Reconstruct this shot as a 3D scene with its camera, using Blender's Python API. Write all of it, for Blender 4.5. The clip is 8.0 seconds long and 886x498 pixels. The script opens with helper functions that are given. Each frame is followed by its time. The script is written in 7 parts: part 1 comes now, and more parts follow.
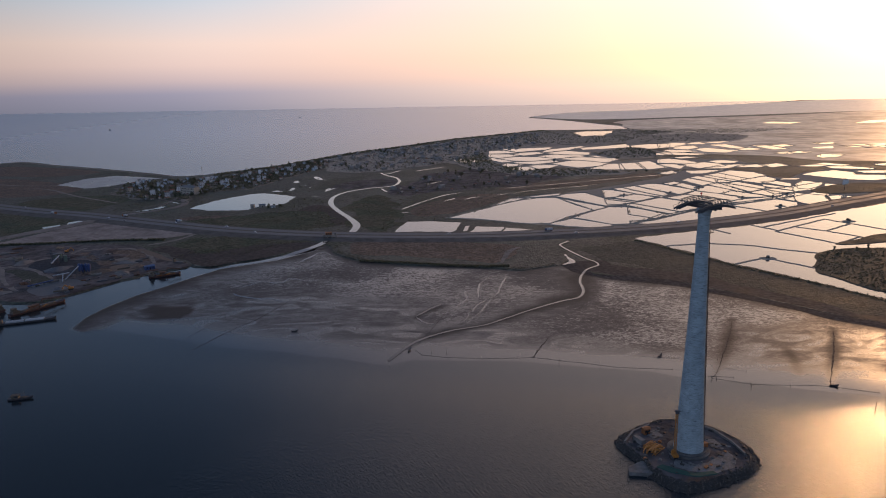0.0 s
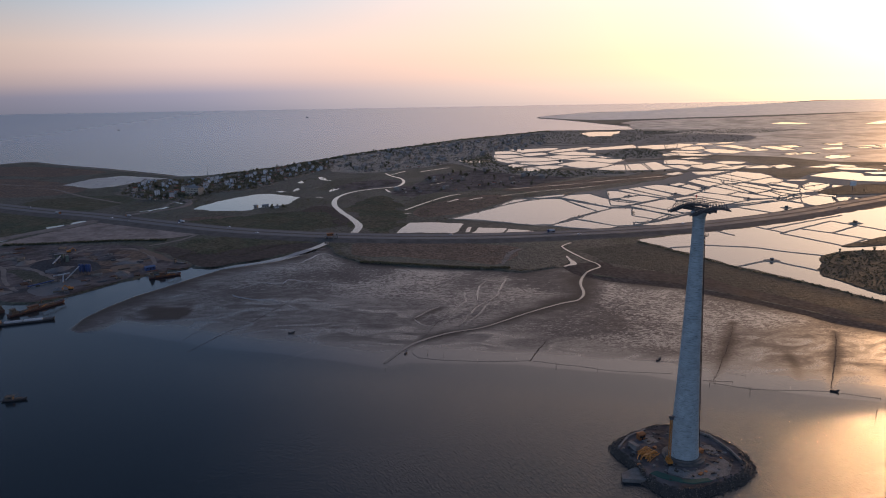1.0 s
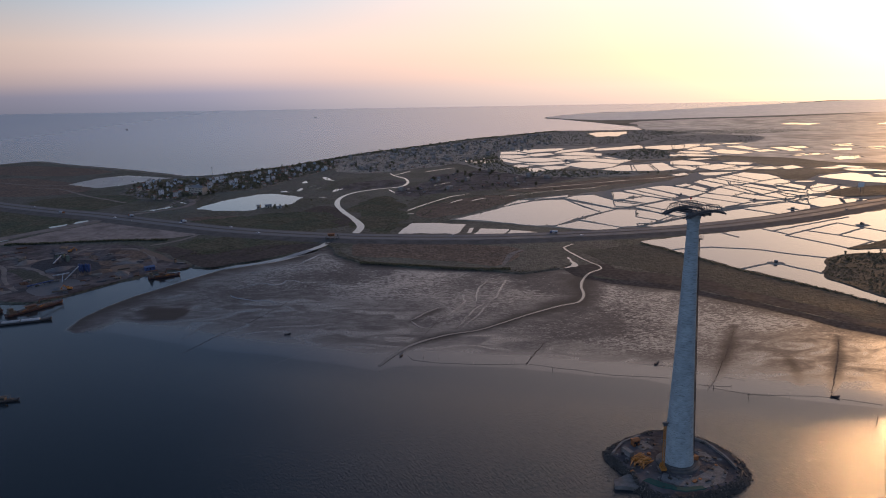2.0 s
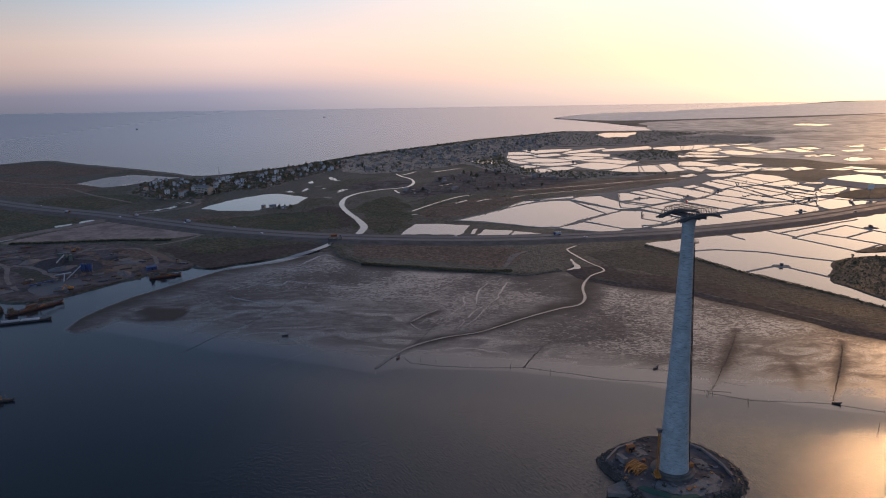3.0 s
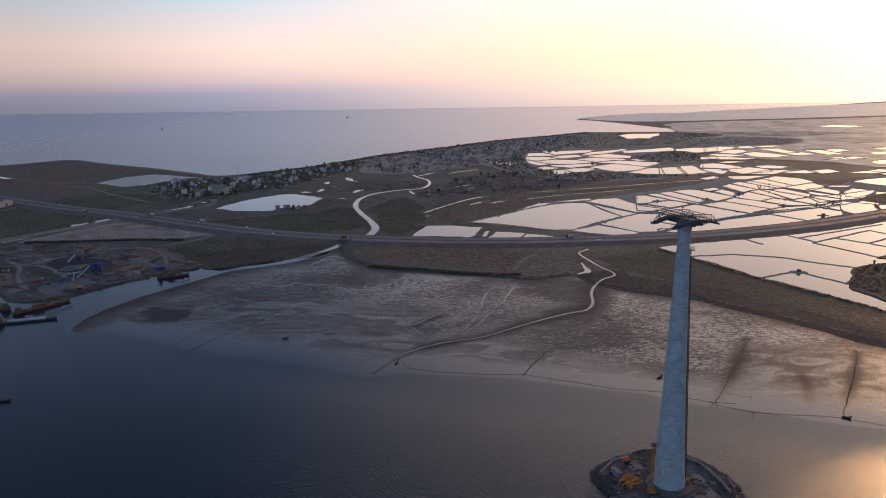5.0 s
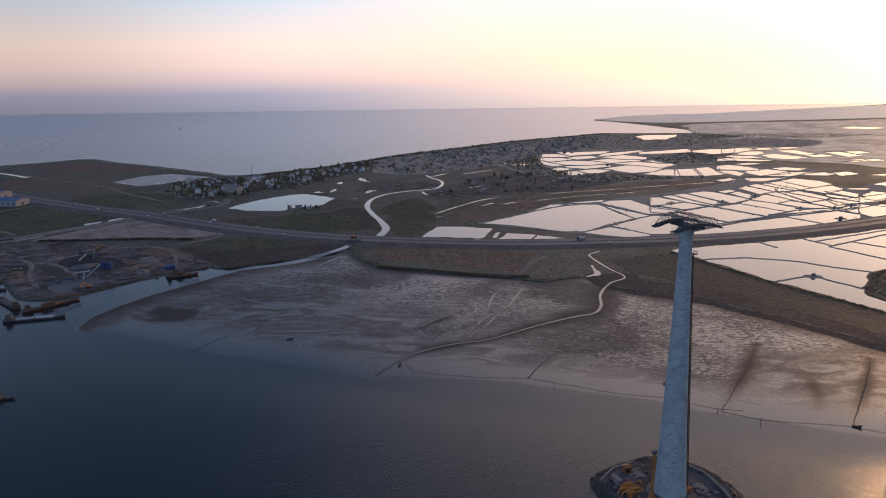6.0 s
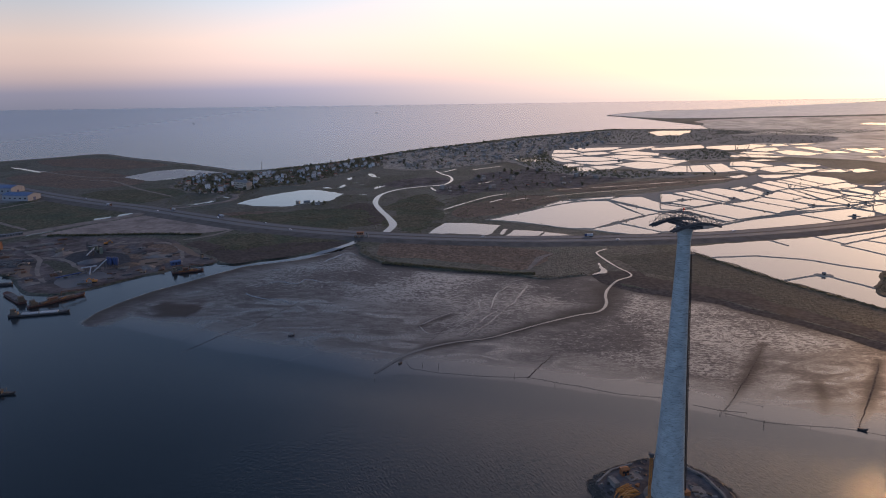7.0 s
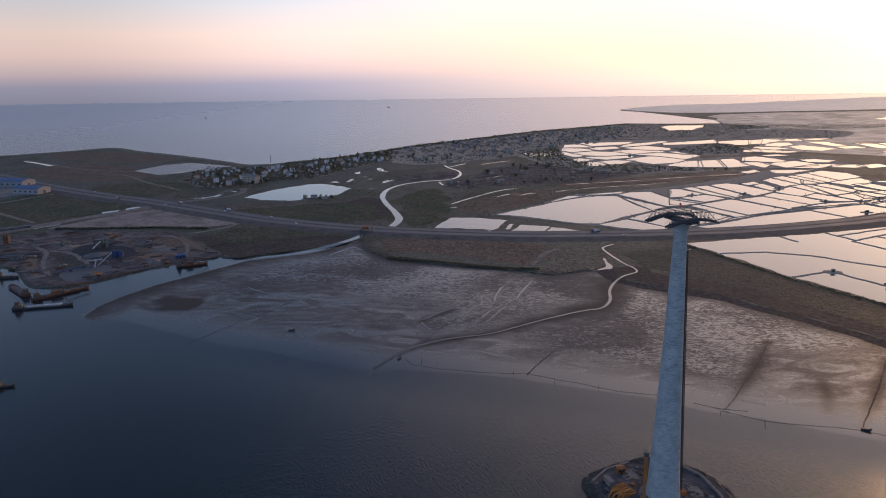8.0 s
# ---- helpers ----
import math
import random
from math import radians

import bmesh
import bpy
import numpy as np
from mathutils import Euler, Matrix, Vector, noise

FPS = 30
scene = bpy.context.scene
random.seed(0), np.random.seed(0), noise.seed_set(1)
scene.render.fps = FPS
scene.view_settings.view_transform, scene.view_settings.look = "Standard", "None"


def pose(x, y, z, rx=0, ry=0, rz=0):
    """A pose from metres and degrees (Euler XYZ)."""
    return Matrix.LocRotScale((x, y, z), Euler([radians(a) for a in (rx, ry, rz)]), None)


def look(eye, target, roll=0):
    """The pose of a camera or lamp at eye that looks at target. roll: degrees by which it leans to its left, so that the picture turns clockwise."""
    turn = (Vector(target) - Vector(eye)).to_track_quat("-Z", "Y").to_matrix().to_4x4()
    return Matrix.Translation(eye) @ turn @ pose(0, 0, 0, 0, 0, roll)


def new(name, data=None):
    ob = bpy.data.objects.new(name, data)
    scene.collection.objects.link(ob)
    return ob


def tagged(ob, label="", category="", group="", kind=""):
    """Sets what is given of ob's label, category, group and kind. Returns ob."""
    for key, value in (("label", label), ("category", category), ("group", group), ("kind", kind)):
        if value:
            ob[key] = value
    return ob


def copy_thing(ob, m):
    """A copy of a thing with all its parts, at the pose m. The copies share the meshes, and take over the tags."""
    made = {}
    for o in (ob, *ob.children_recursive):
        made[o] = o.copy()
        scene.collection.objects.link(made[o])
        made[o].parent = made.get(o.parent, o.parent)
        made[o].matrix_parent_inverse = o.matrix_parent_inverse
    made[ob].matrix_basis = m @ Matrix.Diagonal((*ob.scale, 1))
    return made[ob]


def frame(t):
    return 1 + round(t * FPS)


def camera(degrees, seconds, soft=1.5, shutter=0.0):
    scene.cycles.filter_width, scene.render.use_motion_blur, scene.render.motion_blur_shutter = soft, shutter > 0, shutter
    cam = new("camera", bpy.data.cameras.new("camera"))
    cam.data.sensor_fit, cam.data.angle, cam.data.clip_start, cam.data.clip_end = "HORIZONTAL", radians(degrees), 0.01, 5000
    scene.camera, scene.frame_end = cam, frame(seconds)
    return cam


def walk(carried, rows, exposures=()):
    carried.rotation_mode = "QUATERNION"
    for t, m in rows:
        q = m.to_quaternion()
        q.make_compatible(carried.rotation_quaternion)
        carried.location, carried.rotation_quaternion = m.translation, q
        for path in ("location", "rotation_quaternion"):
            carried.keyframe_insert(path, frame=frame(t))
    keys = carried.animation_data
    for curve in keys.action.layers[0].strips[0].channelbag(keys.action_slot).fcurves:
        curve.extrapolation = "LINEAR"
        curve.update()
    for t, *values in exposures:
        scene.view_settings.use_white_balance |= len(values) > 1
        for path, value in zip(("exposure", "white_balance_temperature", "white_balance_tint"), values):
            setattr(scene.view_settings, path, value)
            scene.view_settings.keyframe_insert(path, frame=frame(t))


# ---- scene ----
cam = camera(63.8, 8.0, soft=1.0)
PATH = [
    (0, (20.199, 14.689, 170.851), (20.256, 16.635, 170.393), -1.0),
    (0.5, (24.102, 16.431, 170.927), (24.147, 18.378, 170.469), -1.0),
    (1, (27.909, 18.066, 170.986), (27.942, 20.013, 170.529), -1.0),
    (1.5, (32.028, 20.427, 170.815), (32.049, 22.374, 170.358), -1.0),
    (3, (43.829, 26.299, 171.026), (43.81, 28.246, 170.57), -0.9),
    (3.5, (47.986, 28.682, 170.777), (47.951, 30.629, 170.321), -0.9),
    (4, (51.396, 30.807, 170.845), (51.348, 32.754, 170.39), -0.9),
    (4.5, (55.114, 32.742, 171.064), (55.048, 34.689, 170.609), -0.9),
    (6, (66.605, 39.229, 170.623), (66.47, 41.173, 170.171), -0.8),
    (6.5, (70.386, 41.546, 170.82), (70.229, 43.487, 170.363), -0.8),
    (7, (74.029, 43.853, 170.794), (73.856, 45.791, 170.33), -0.8),
    (7.5, (77.919, 45.827, 170.48), (77.73, 47.761, 170.008), -0.8),
    (8, (81.514, 48.14, 169.945), (81.306, 50.071, 169.467), -0.8),
]
walk(cam, [(t, look(eye, target, roll)) for t, eye, target, roll in PATH], [(0, 0.31, 6600, 16), (4, 0.47, 6550, 16), (8, 0.67, 6550, 17)])

# ---- light ----
SUN_AZ, SUN_EL = 36.5, 8.5          # degrees from north (+y) towards east (+x), above the horizon
sun_dir = Vector((math.sin(radians(SUN_AZ)) * math.cos(radians(SUN_EL)), math.cos(radians(SUN_AZ)) * math.cos(radians(SUN_EL)), math.sin(radians(SUN_EL))))
sun = new("sun", bpy.data.lights.new("sun", "SUN"))
sun.data.energy, sun.data.angle, sun.data.color = .75, radians(1.5), (1.0, 0.54, 0.23)
sun.matrix_world = look((0, 0, 900), Vector((0, 0, 900)) - sun_dir)


def ramp_of(nodes, stops):
    node = nodes.new("ShaderNodeValToRGB")
    els = node.color_ramp.elements
    while len(els) < len(stops):
        els.new(0.5)
    for el, (p, c) in zip(els, stops):
        el.position, el.color = p, (*c, 1)
    return node


def build_world():
    world = bpy.data.worlds.new("evening_sky")
    world.use_nodes = True
    scene.world = world
    nt = world.node_tree
    nt.nodes.clear()
    N, L = nt.nodes, nt.links
    coord = N.new("ShaderNodeTexCoord")
    sep = N.new("ShaderNodeSeparateXYZ")
    L.new(coord.outputs["Generated"], sep.inputs[0])
    height = N.new("ShaderNodeMapRange")
    height.inputs["From Min"].default_value, height.inputs["From Max"].default_value = -0.06, 0.6
    L.new(sep.outputs["Z"], height.inputs["Value"])
    away = ramp_of(N, [(0.0, (.13, .16, .235)), (.04, (.165, .188, .262)), (.076, (.225, .235, .32)), (.10, (.41, .345, .37)), (.13, (.55, .432, .415)), (.17, (.60, .475, .44)), (.26, (.355, .435, .515)), (.35, (.28, .375, .50)), (.5, (.125, .205, .36)), (.75, (.036, .078, .16)), (1.0, (.031, .067, .14))])
    near = ramp_of(N, [(0.0, (.42, .38, .40)), (.04, (.455, .405, .415)), (.078, (.62, .50, .455)), (.10, (.70, .51, .435)), (.136, (.72, .50, .415)), (.22, (.78, .565, .48)), (.27, (.82, .63, .555)), (.40, (1.0, .80, .715)), (.62, (1.05, .87, .79)), (.8, (.92, .79, .755)), (1.0, (.55, .52, .56))])
    for r in (away, near):
        L.new(height.outputs["Result"], r.inputs["Fac"])
    behind = ramp_of(N, [(0.0, (.13, .15, .215)), (.09, (.36, .385, .50)), (.15, (.46, .49, .63)), (.3, (.42, .53, .735)), (.6, (.28, .41, .63)), (1.0, (.098, .185, .37))])
    L.new(height.outputs["Result"], behind.inputs["Fac"])
    side = N.new("ShaderNodeVectorMath")
    side.operation = "DOT_PRODUCT"
    side.inputs[1].default_value = (math.sin(radians(SUN_AZ - 1)), math.cos(radians(SUN_AZ - 1)), 0)
    L.new(coord.outputs["Generated"], side.inputs[0])
    turn = N.new("ShaderNodeMapRange")
    turn.interpolation_type = "SMOOTHSTEP"
    turn.inputs["From Min"].default_value, turn.inputs["From Max"].default_value = 0.56, 0.98
    L.new(side.outputs["Value"], turn.inputs["Value"])
    mix = N.new("ShaderNodeMix")
    mix.data_type = "RGBA"
    L.new(turn.outputs["Result"], mix.inputs["Factor"])
    back = N.new("ShaderNodeMapRange")
    back.interpolation_type = "SMOOTHSTEP"
    back.inputs["From Min"].default_value, back.inputs["From Max"].default_value = 0.3, -0.5
    L.new(side.outputs["Value"], back.inputs["Value"])
    half = N.new("ShaderNodeMix")
    half.data_type = "RGBA"
    L.new(back.outputs["Result"], half.inputs["Factor"])
    dim, fade = N.new("ShaderNodeMapRange"), N.new("ShaderNodeVectorMath")
    dim.interpolation_type, fade.operation = "SMOOTHSTEP", "SCALE"
    for key, v in (("From Min", .34), ("From Max", .66), ("To Min", .7), ("To Max", 1.06)):
        dim.inputs[key].default_value = v
    L.new(side.outputs["Value"], dim.inputs["Value"])
    L.new(away.outputs["Color"], fade.inputs[0])
    L.new(dim.outputs["Result"], fade.inputs["Scale"])
    L.new(fade.outputs[0], half.inputs[6])
    L.new(behind.outputs["Color"], half.inputs[7])
    L.new(half.outputs[2], mix.inputs[6])
    L.new(near.outputs["Color"], mix.inputs[7])
    dot = N.new("ShaderNodeVectorMath")
    dot.operation = "DOT_PRODUCT"
    dot.inputs[1].default_value = sun_dir
    L.new(coord.outputs["Generated"], dot.inputs[0])
    halo = N.new("ShaderNodeMath")
    halo.operation = "POWER"
    halo.inputs[1].default_value = 90
    halo.use_clamp = True
    L.new(dot.outputs["Value"], halo.inputs[0])
    glow = N.new("ShaderNodeMix")
    glow.data_type, glow.blend_type = "RGBA", "ADD"
    glow.inputs[7].default_value = (1.0, .66, .36, 1)
    L.new(halo.outputs[0], glow.inputs["Factor"])
    L.new(mix.outputs[2], glow.inputs[6])
    sky = N.new("ShaderNodeTexSky")
    sky.sky_type, sky.sun_disc = "NISHITA", False
    sky.sun_elevation, sky.sun_rotation = radians(SUN_EL), radians(SUN_AZ)
    sky.air_density, sky.dust_density = 1.0, 1.5
    back_a, back_b, add, out = N.new("ShaderNodeBackground"), N.new("ShaderNodeBackground"), N.new("ShaderNodeAddShader"), N.new("ShaderNodeOutputWorld")
    back_a.inputs["Strength"].default_value = 0.05
    back_b.inputs["Strength"].default_value = 1.0
    thin = N.new("ShaderNodeVectorMath")
    thin.operation = "SCALE"
    thin.inputs["Scale"].default_value = 0.4
    L.new(sky.outputs[0], thin.inputs[0])
    L.new(thin.outputs[0], back_a.inputs["Color"])
    L.new(glow.outputs[2], back_b.inputs["Color"])
    L.new(back_a.outputs[0], add.inputs[0])
    L.new(back_b.outputs[0], add.inputs[1])
    L.new(add.outputs[0], out.inputs["Surface"])


build_world()


# ---- materials ----
def material(name, colors, scale=1.0, detail=6.0, rough=(0.7, 0.95), bump=0.0, bump_scale=None, metal=0.0, stretch=(1, 1, 1), second=None, spread=0.0, ior=1.45, distort=0.0, spec=0.5, contrast=(0.3, 0.7)):
    """A mottled surface: a ramp of colours over noise at one size, a second noise of another size, bump and roughness that follow it."""
    m = bpy.data.materials.new(name)
    m.use_nodes = True
    N, L = m.node_tree.nodes, m.node_tree.links
    b = N["Principled BSDF"]
    b.inputs["Metallic"].default_value, b.inputs["IOR"].default_value = metal, ior
    b.inputs["Specular IOR Level"].default_value = spec
    coord, mapping = N.new("ShaderNodeTexCoord"), N.new("ShaderNodeMapping")
    mapping.inputs["Scale"].default_value = stretch
    L.new(coord.outputs["Object"], mapping.inputs["Vector"])
    a = N.new("ShaderNodeTexNoise")
    a.inputs["Scale"].default_value, a.inputs["Detail"].default_value, a.inputs["Distortion"].default_value = scale, detail, distort
    L.new(mapping.outputs[0], a.inputs["Vector"])
    span = N.new("ShaderNodeMapRange")
    span.inputs["From Min"].default_value, span.inputs["From Max"].default_value = contrast
    L.new(a.outputs["Fac"], span.inputs["Value"])
    ramp = ramp_of(N, [(i / max(1, len(colors) - 1), c) for i, c in enumerate(colors)])
    L.new(span.outputs["Result"], ramp.inputs["Fac"])
    color = ramp.outputs["Color"]
    if second:
        c = N.new("ShaderNodeTexNoise")
        c.inputs["Scale"].default_value, c.inputs["Detail"].default_value = second[0], 5
        L.new(coord.outputs["Object"], c.inputs["Vector"])
        lift = N.new("ShaderNodeMapRange")
        lift.inputs["From Min"].default_value, lift.inputs["From Max"].default_value = 0.35, 0.65
        lift.inputs["To Min"].default_value, lift.inputs["To Max"].default_value = second[1], second[2]
        L.new(c.outputs["Fac"], lift.inputs["Value"])
        mul = N.new("ShaderNodeVectorMath")
        mul.operation = "SCALE"
        L.new(color, mul.inputs[0])
        L.new(lift.outputs["Result"], mul.inputs["Scale"])
        color = mul.outputs[0]
    if spread:
        info, each, mul = N.new("ShaderNodeObjectInfo"), N.new("ShaderNodeMapRange"), N.new("ShaderNodeVectorMath")
        each.inputs["To Min"].default_value, each.inputs["To Max"].default_value = 1 - spread, 1 + spread
        mul.operation = "SCALE"
        L.new(info.outputs["Random"], each.inputs["Value"])
        L.new(color, mul.inputs[0])
        L.new(each.outputs["Result"], mul.inputs["Scale"])
        color = mul.outputs[0]
    L.new(color, b.inputs["Base Color"])
    rr = N.new("ShaderNodeMapRange")
    rr.inputs["From Min"].default_value, rr.inputs["From Max"].default_value = contrast
    rr.inputs["To Min"].default_value, rr.inputs["To Max"].default_value = rough
    L.new(a.outputs["Fac"], rr.inputs["Value"])
    L.new(rr.outputs["Result"], b.inputs["Roughness"])
    if bump:
        n = N.new("ShaderNodeTexNoise")
        n.inputs["Scale"].default_value, n.inputs["Detail"].default_value = bump_scale or scale * 4, 4
        L.new(mapping.outputs[0], n.inputs["Vector"])
        bm_node = N.new("ShaderNodeBump")
        bm_node.inputs["Strength"].default_value, bm_node.inputs["Distance"].default_value = min(1, bump), 1.0 / (bump_scale or scale * 4)
        L.new(n.outputs["Fac"], bm_node.inputs["Height"])
        L.new(bm_node.outputs[0], b.inputs["Normal"])
    return m


def water_material(name, base, rough, waves, calm=0.0, rough_sea=None, tint=(1, 1, 1), far_base=None):
    """waves: rows of (size per metre, distance, stretch of x and y)."""
    m = bpy.data.materials.new(name)
    m.use_nodes = True
    N, L = m.node_tree.nodes, m.node_tree.links
    b = N["Principled BSDF"]
    b.inputs["IOR"].default_value = 1.33
    b.inputs["Specular Tint"].default_value = (*tint, 1)
    coord = N.new("ShaderNodeTexCoord")
    murk = N.new("ShaderNodeTexNoise")
    murk.inputs["Scale"].default_value, murk.inputs["Detail"].default_value = 0.006, 4
    L.new(coord.outputs["Object"], murk.inputs["Vector"])
    ramp = ramp_of(N, [(0.3, tuple(0.9 * v for v in base)), (0.7, tuple(1.1 * v for v in base))])
    L.new(murk.outputs["Fac"], ramp.inputs["Fac"])
    L.new(ramp.outputs["Color"], b.inputs["Base Color"])
    b.inputs["Roughness"].default_value = rough
    if rough_sea:
        # the open sea beyond the coast is choppier than the river
        sep, chop, gloss = N.new("ShaderNodeSeparateXYZ"), N.new("ShaderNodeMapRange"), N.new("ShaderNodeMapRange")
        L.new(coord.outputs["Object"], sep.inputs[0])
        for key, v in (("From Min", 700), ("From Max", 1500), ("To Min", rough), ("To Max", rough_sea)):
            chop.inputs[key].default_value = v
        L.new(sep.outputs["Y"], chop.inputs["Value"])
        L.new(chop.outputs["Result"], b.inputs["Roughness"])
        wind = N.new("ShaderNodeMapRange")
        for key, v in (("From Min", -2200), ("From Max", 500), ("To Min", rough_sea + .02), ("To Max", rough_sea - .04)):
            wind.inputs[key].default_value = v
        L.new(sep.outputs["X"], wind.inputs["Value"])
        L.new(wind.outputs["Result"], chop.inputs["To Max"])
        for key, v in (("To Min", .5), ("To Max", .5), ("From Min", 900), ("From Max", 2600)):
            gloss.inputs[key].default_value = v
        L.new(sep.outputs["Y"], gloss.inputs["Value"])
        L.new(gloss.outputs["Result"], b.inputs["Specular IOR Level"])
        # the base colour turns bluer and lighter from y 700 to 2600
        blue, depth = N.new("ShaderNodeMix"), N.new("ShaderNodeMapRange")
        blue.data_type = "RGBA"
        blue.inputs[7].default_value = (*far_base, 1)
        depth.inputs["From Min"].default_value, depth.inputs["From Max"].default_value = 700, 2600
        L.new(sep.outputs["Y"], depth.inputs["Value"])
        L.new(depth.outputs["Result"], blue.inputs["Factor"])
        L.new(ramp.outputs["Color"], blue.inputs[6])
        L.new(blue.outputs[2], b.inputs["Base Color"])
    gust = N.new("ShaderNodeMapRange")
    gust.inputs["From Min"].default_value, gust.inputs["From Max"].default_value = 0.38, 0.62
    gust.inputs["To Min"].default_value, gust.inputs["To Max"].default_value = 1 - calm, 1
    L.new(murk.outputs["Fac"], gust.inputs["Value"])
    strength = gust.outputs["Result"]
    if rough_sea:
        # far out the chop is too fine to tell apart: the roughness stands for it
        far, less = N.new("ShaderNodeMapRange"), N.new("ShaderNodeMath")
        for key, v in (("From Min", 700), ("From Max", 1300), ("To Min", 1), ("To Max", 0)):
            far.inputs[key].default_value = v
        L.new(sep.outputs["Y"], far.inputs["Value"])
        less.operation = "MULTIPLY"
        L.new(strength, less.inputs[0])
        L.new(far.outputs["Result"], less.inputs[1])
        # sheltered shallows and the west bank lie calmer
        shore, lee, west, both, calmer = (N.new(k) for k in ("ShaderNodeVectorMath", "ShaderNodeMapRange", "ShaderNodeMapRange", "ShaderNodeMath", "ShaderNodeMath"))
        shore.operation, both.operation, calmer.operation = "DOT_PRODUCT", "MULTIPLY", "MULTIPLY"
        shore.inputs[1].default_value = (.308, 1, 0)
        L.new(coord.outputs["Object"], shore.inputs[0])
        for node, source, row in ((lee, shore.outputs["Value"], (395, 448, 1, .2)), (west, sep.outputs["X"], (-220, 60, .3, 1))):
            node.interpolation_type = "SMOOTHSTEP"
            for key, v in zip(("From Min", "From Max", "To Min", "To Max"), row):
                node.inputs[key].default_value = v
            L.new(source, node.inputs["Value"])
        L.new(lee.outputs["Result"], both.inputs[0])
        L.new(west.outputs["Result"], both.inputs[1])
        L.new(less.outputs[0], calmer.inputs[0])
        L.new(both.outputs[0], calmer.inputs[1])
        strength = calmer.outputs[0]
    last = None
    for size, distance, stretch, turn in waves:
        mapping = N.new("ShaderNodeMapping")
        mapping.vector_type = "TEXTURE"
        mapping.inputs["Scale"].default_value, mapping.inputs["Rotation"].default_value = (*stretch, 1), (0, 0, radians(turn))
        L.new(coord.outputs["Object"], mapping.inputs["Vector"])
        w = N.new("ShaderNodeTexNoise")
        w.inputs["Scale"].default_value, w.inputs["Detail"].default_value = size, 2.5
        L.new(mapping.outputs[0], w.inputs["Vector"])
        bn = N.new("ShaderNodeBump")
        bn.inputs["Distance"].default_value = distance
        L.new(strength, bn.inputs["Strength"])
        L.new(w.outputs["Fac"], bn.inputs["Height"])
        if last:
            L.new(last.outputs[0], bn.inputs["Normal"])
        last = bn
    if last:
        L.new(last.outputs[0], b.inputs["Normal"])
    return m


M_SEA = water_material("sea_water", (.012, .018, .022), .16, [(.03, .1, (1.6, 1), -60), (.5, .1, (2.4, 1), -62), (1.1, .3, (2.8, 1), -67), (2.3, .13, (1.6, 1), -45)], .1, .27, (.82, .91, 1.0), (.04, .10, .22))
M_POND = water_material("pond_water", (.09, .082, .075), .06, [(.5, .015, (1, .7), 20)], .6)
M_CANAL = water_material("canal_water", (.05, .045, .04), .08, [(.5, .015, (1, .7), 20)], .6)
M_LAND = material("marsh_ground", [(0.024, 0.032, 0.023), (0.036, 0.043, 0.031), (0.056, 0.055, 0.044), (0.04, 0.047, 0.031), (0.049, 0.048, 0.037)], .011, 10, (.6, .85), .5, .5, second=(.3, .45, 1.55), spec=.3, stretch=(1, .7, 1), distort=.6)
M_BANK = material("damp_mud_bank", [(0.034, 0.028, 0.027), (0.049, 0.04, 0.037), (0.065, 0.054, 0.049)], .03, 8, (.7, .9), .06, .4, second=(.3, .65, 1.35), spec=.1)
M_EARTH = material("bare_earth", [(.032, .029, .031), (.062, .055, .056), (.105, .092, .092), (.048, .042, .044), (.076, .061, .058)], .03, 9, (.75, .95), .4, .4, second=(.15, .75, 1.25), spec=.12)
M_SAND = material("sand_fill", [(.11, .093, .086), (.165, .142, .13), (.225, .195, .178), (.13, .11, .10)], .03, 9, (.8, .95), .3, .5, second=(.2, .85, 1.15), spec=.15)
M_PAN = material("wet_pale_sand", [(.10, .09, .085), (.19, .175, .168), (.29, .27, .26)], .04, 10, (.22, .55), .1, .4, second=(.3, .85, 1.15))
# far flats and marsh: colours lightened and glossier, distance haze put into the surface
M_FLATS = material("hazed_salt_flats", [(.30, .27, .245), (.40, .36, .33), (.48, .43, .40)], .004, 8, (.38, .52), .1, .2, second=(.03, .8, 1.2))
M_PLAIN = material("hazed_salt_marsh", [(.15, .12, .092), (.25, .20, .155), (.38, .31, .25), (.18, .148, .112), (.30, .24, .19)], .006, 10, (.45, .6), .1, .2, second=(.025, .65, 1.35), spec=.5)
M_GRASS = material("dark_scrub_ground", [(0.03, 0.034, 0.027), (0.046, 0.048, 0.037), (0.068, 0.063, 0.049)], .02, 9, (.7, .9), .4, .5, second=(.3, .6, 1.4), spec=.15)
M_MEADOW = material("rough_meadow", [(0.026, 0.038, 0.024), (0.041, 0.053, 0.032), (0.065, 0.063, 0.043), (0.045, 0.053, 0.032)], .015, 10, (.75, .95), .6, .5, second=(.35, .45, 1.55), spec=.15, distort=.8)
M_BROWN = material("dry_reed_ground", [(0.056, 0.039, 0.029), (0.088, 0.061, 0.046), (0.119, 0.085, 0.065)], .03, 9, (.65, .85), .5, .5, second=(.3, .5, 1.5), spec=.2)
# bare earth with its colour raised to include the haze over the ponds
M_BUND = material("bund_earth_hazed", [(.21, .18, .15), (.29, .25, .205), (.245, .22, .175)], .2, 6, (.85, .97), .5, 1.0, spec=.08)
M_ROAD = material("asphalt", [(.06, .063, .07), (.08, .083, .09), (.098, .099, .105)], .05, 6, (.55, .8), .1, 4, second=(.5, .9, 1.1), spec=.4)
M_SLAG = material("dark_crushed_aggregate", [(.016, .019, .026), (.026, .03, .039), (.038, .042, .05)], .08, 8, (.7, .95), .4, 1, second=(.4, .7, 1.3), spec=.15)
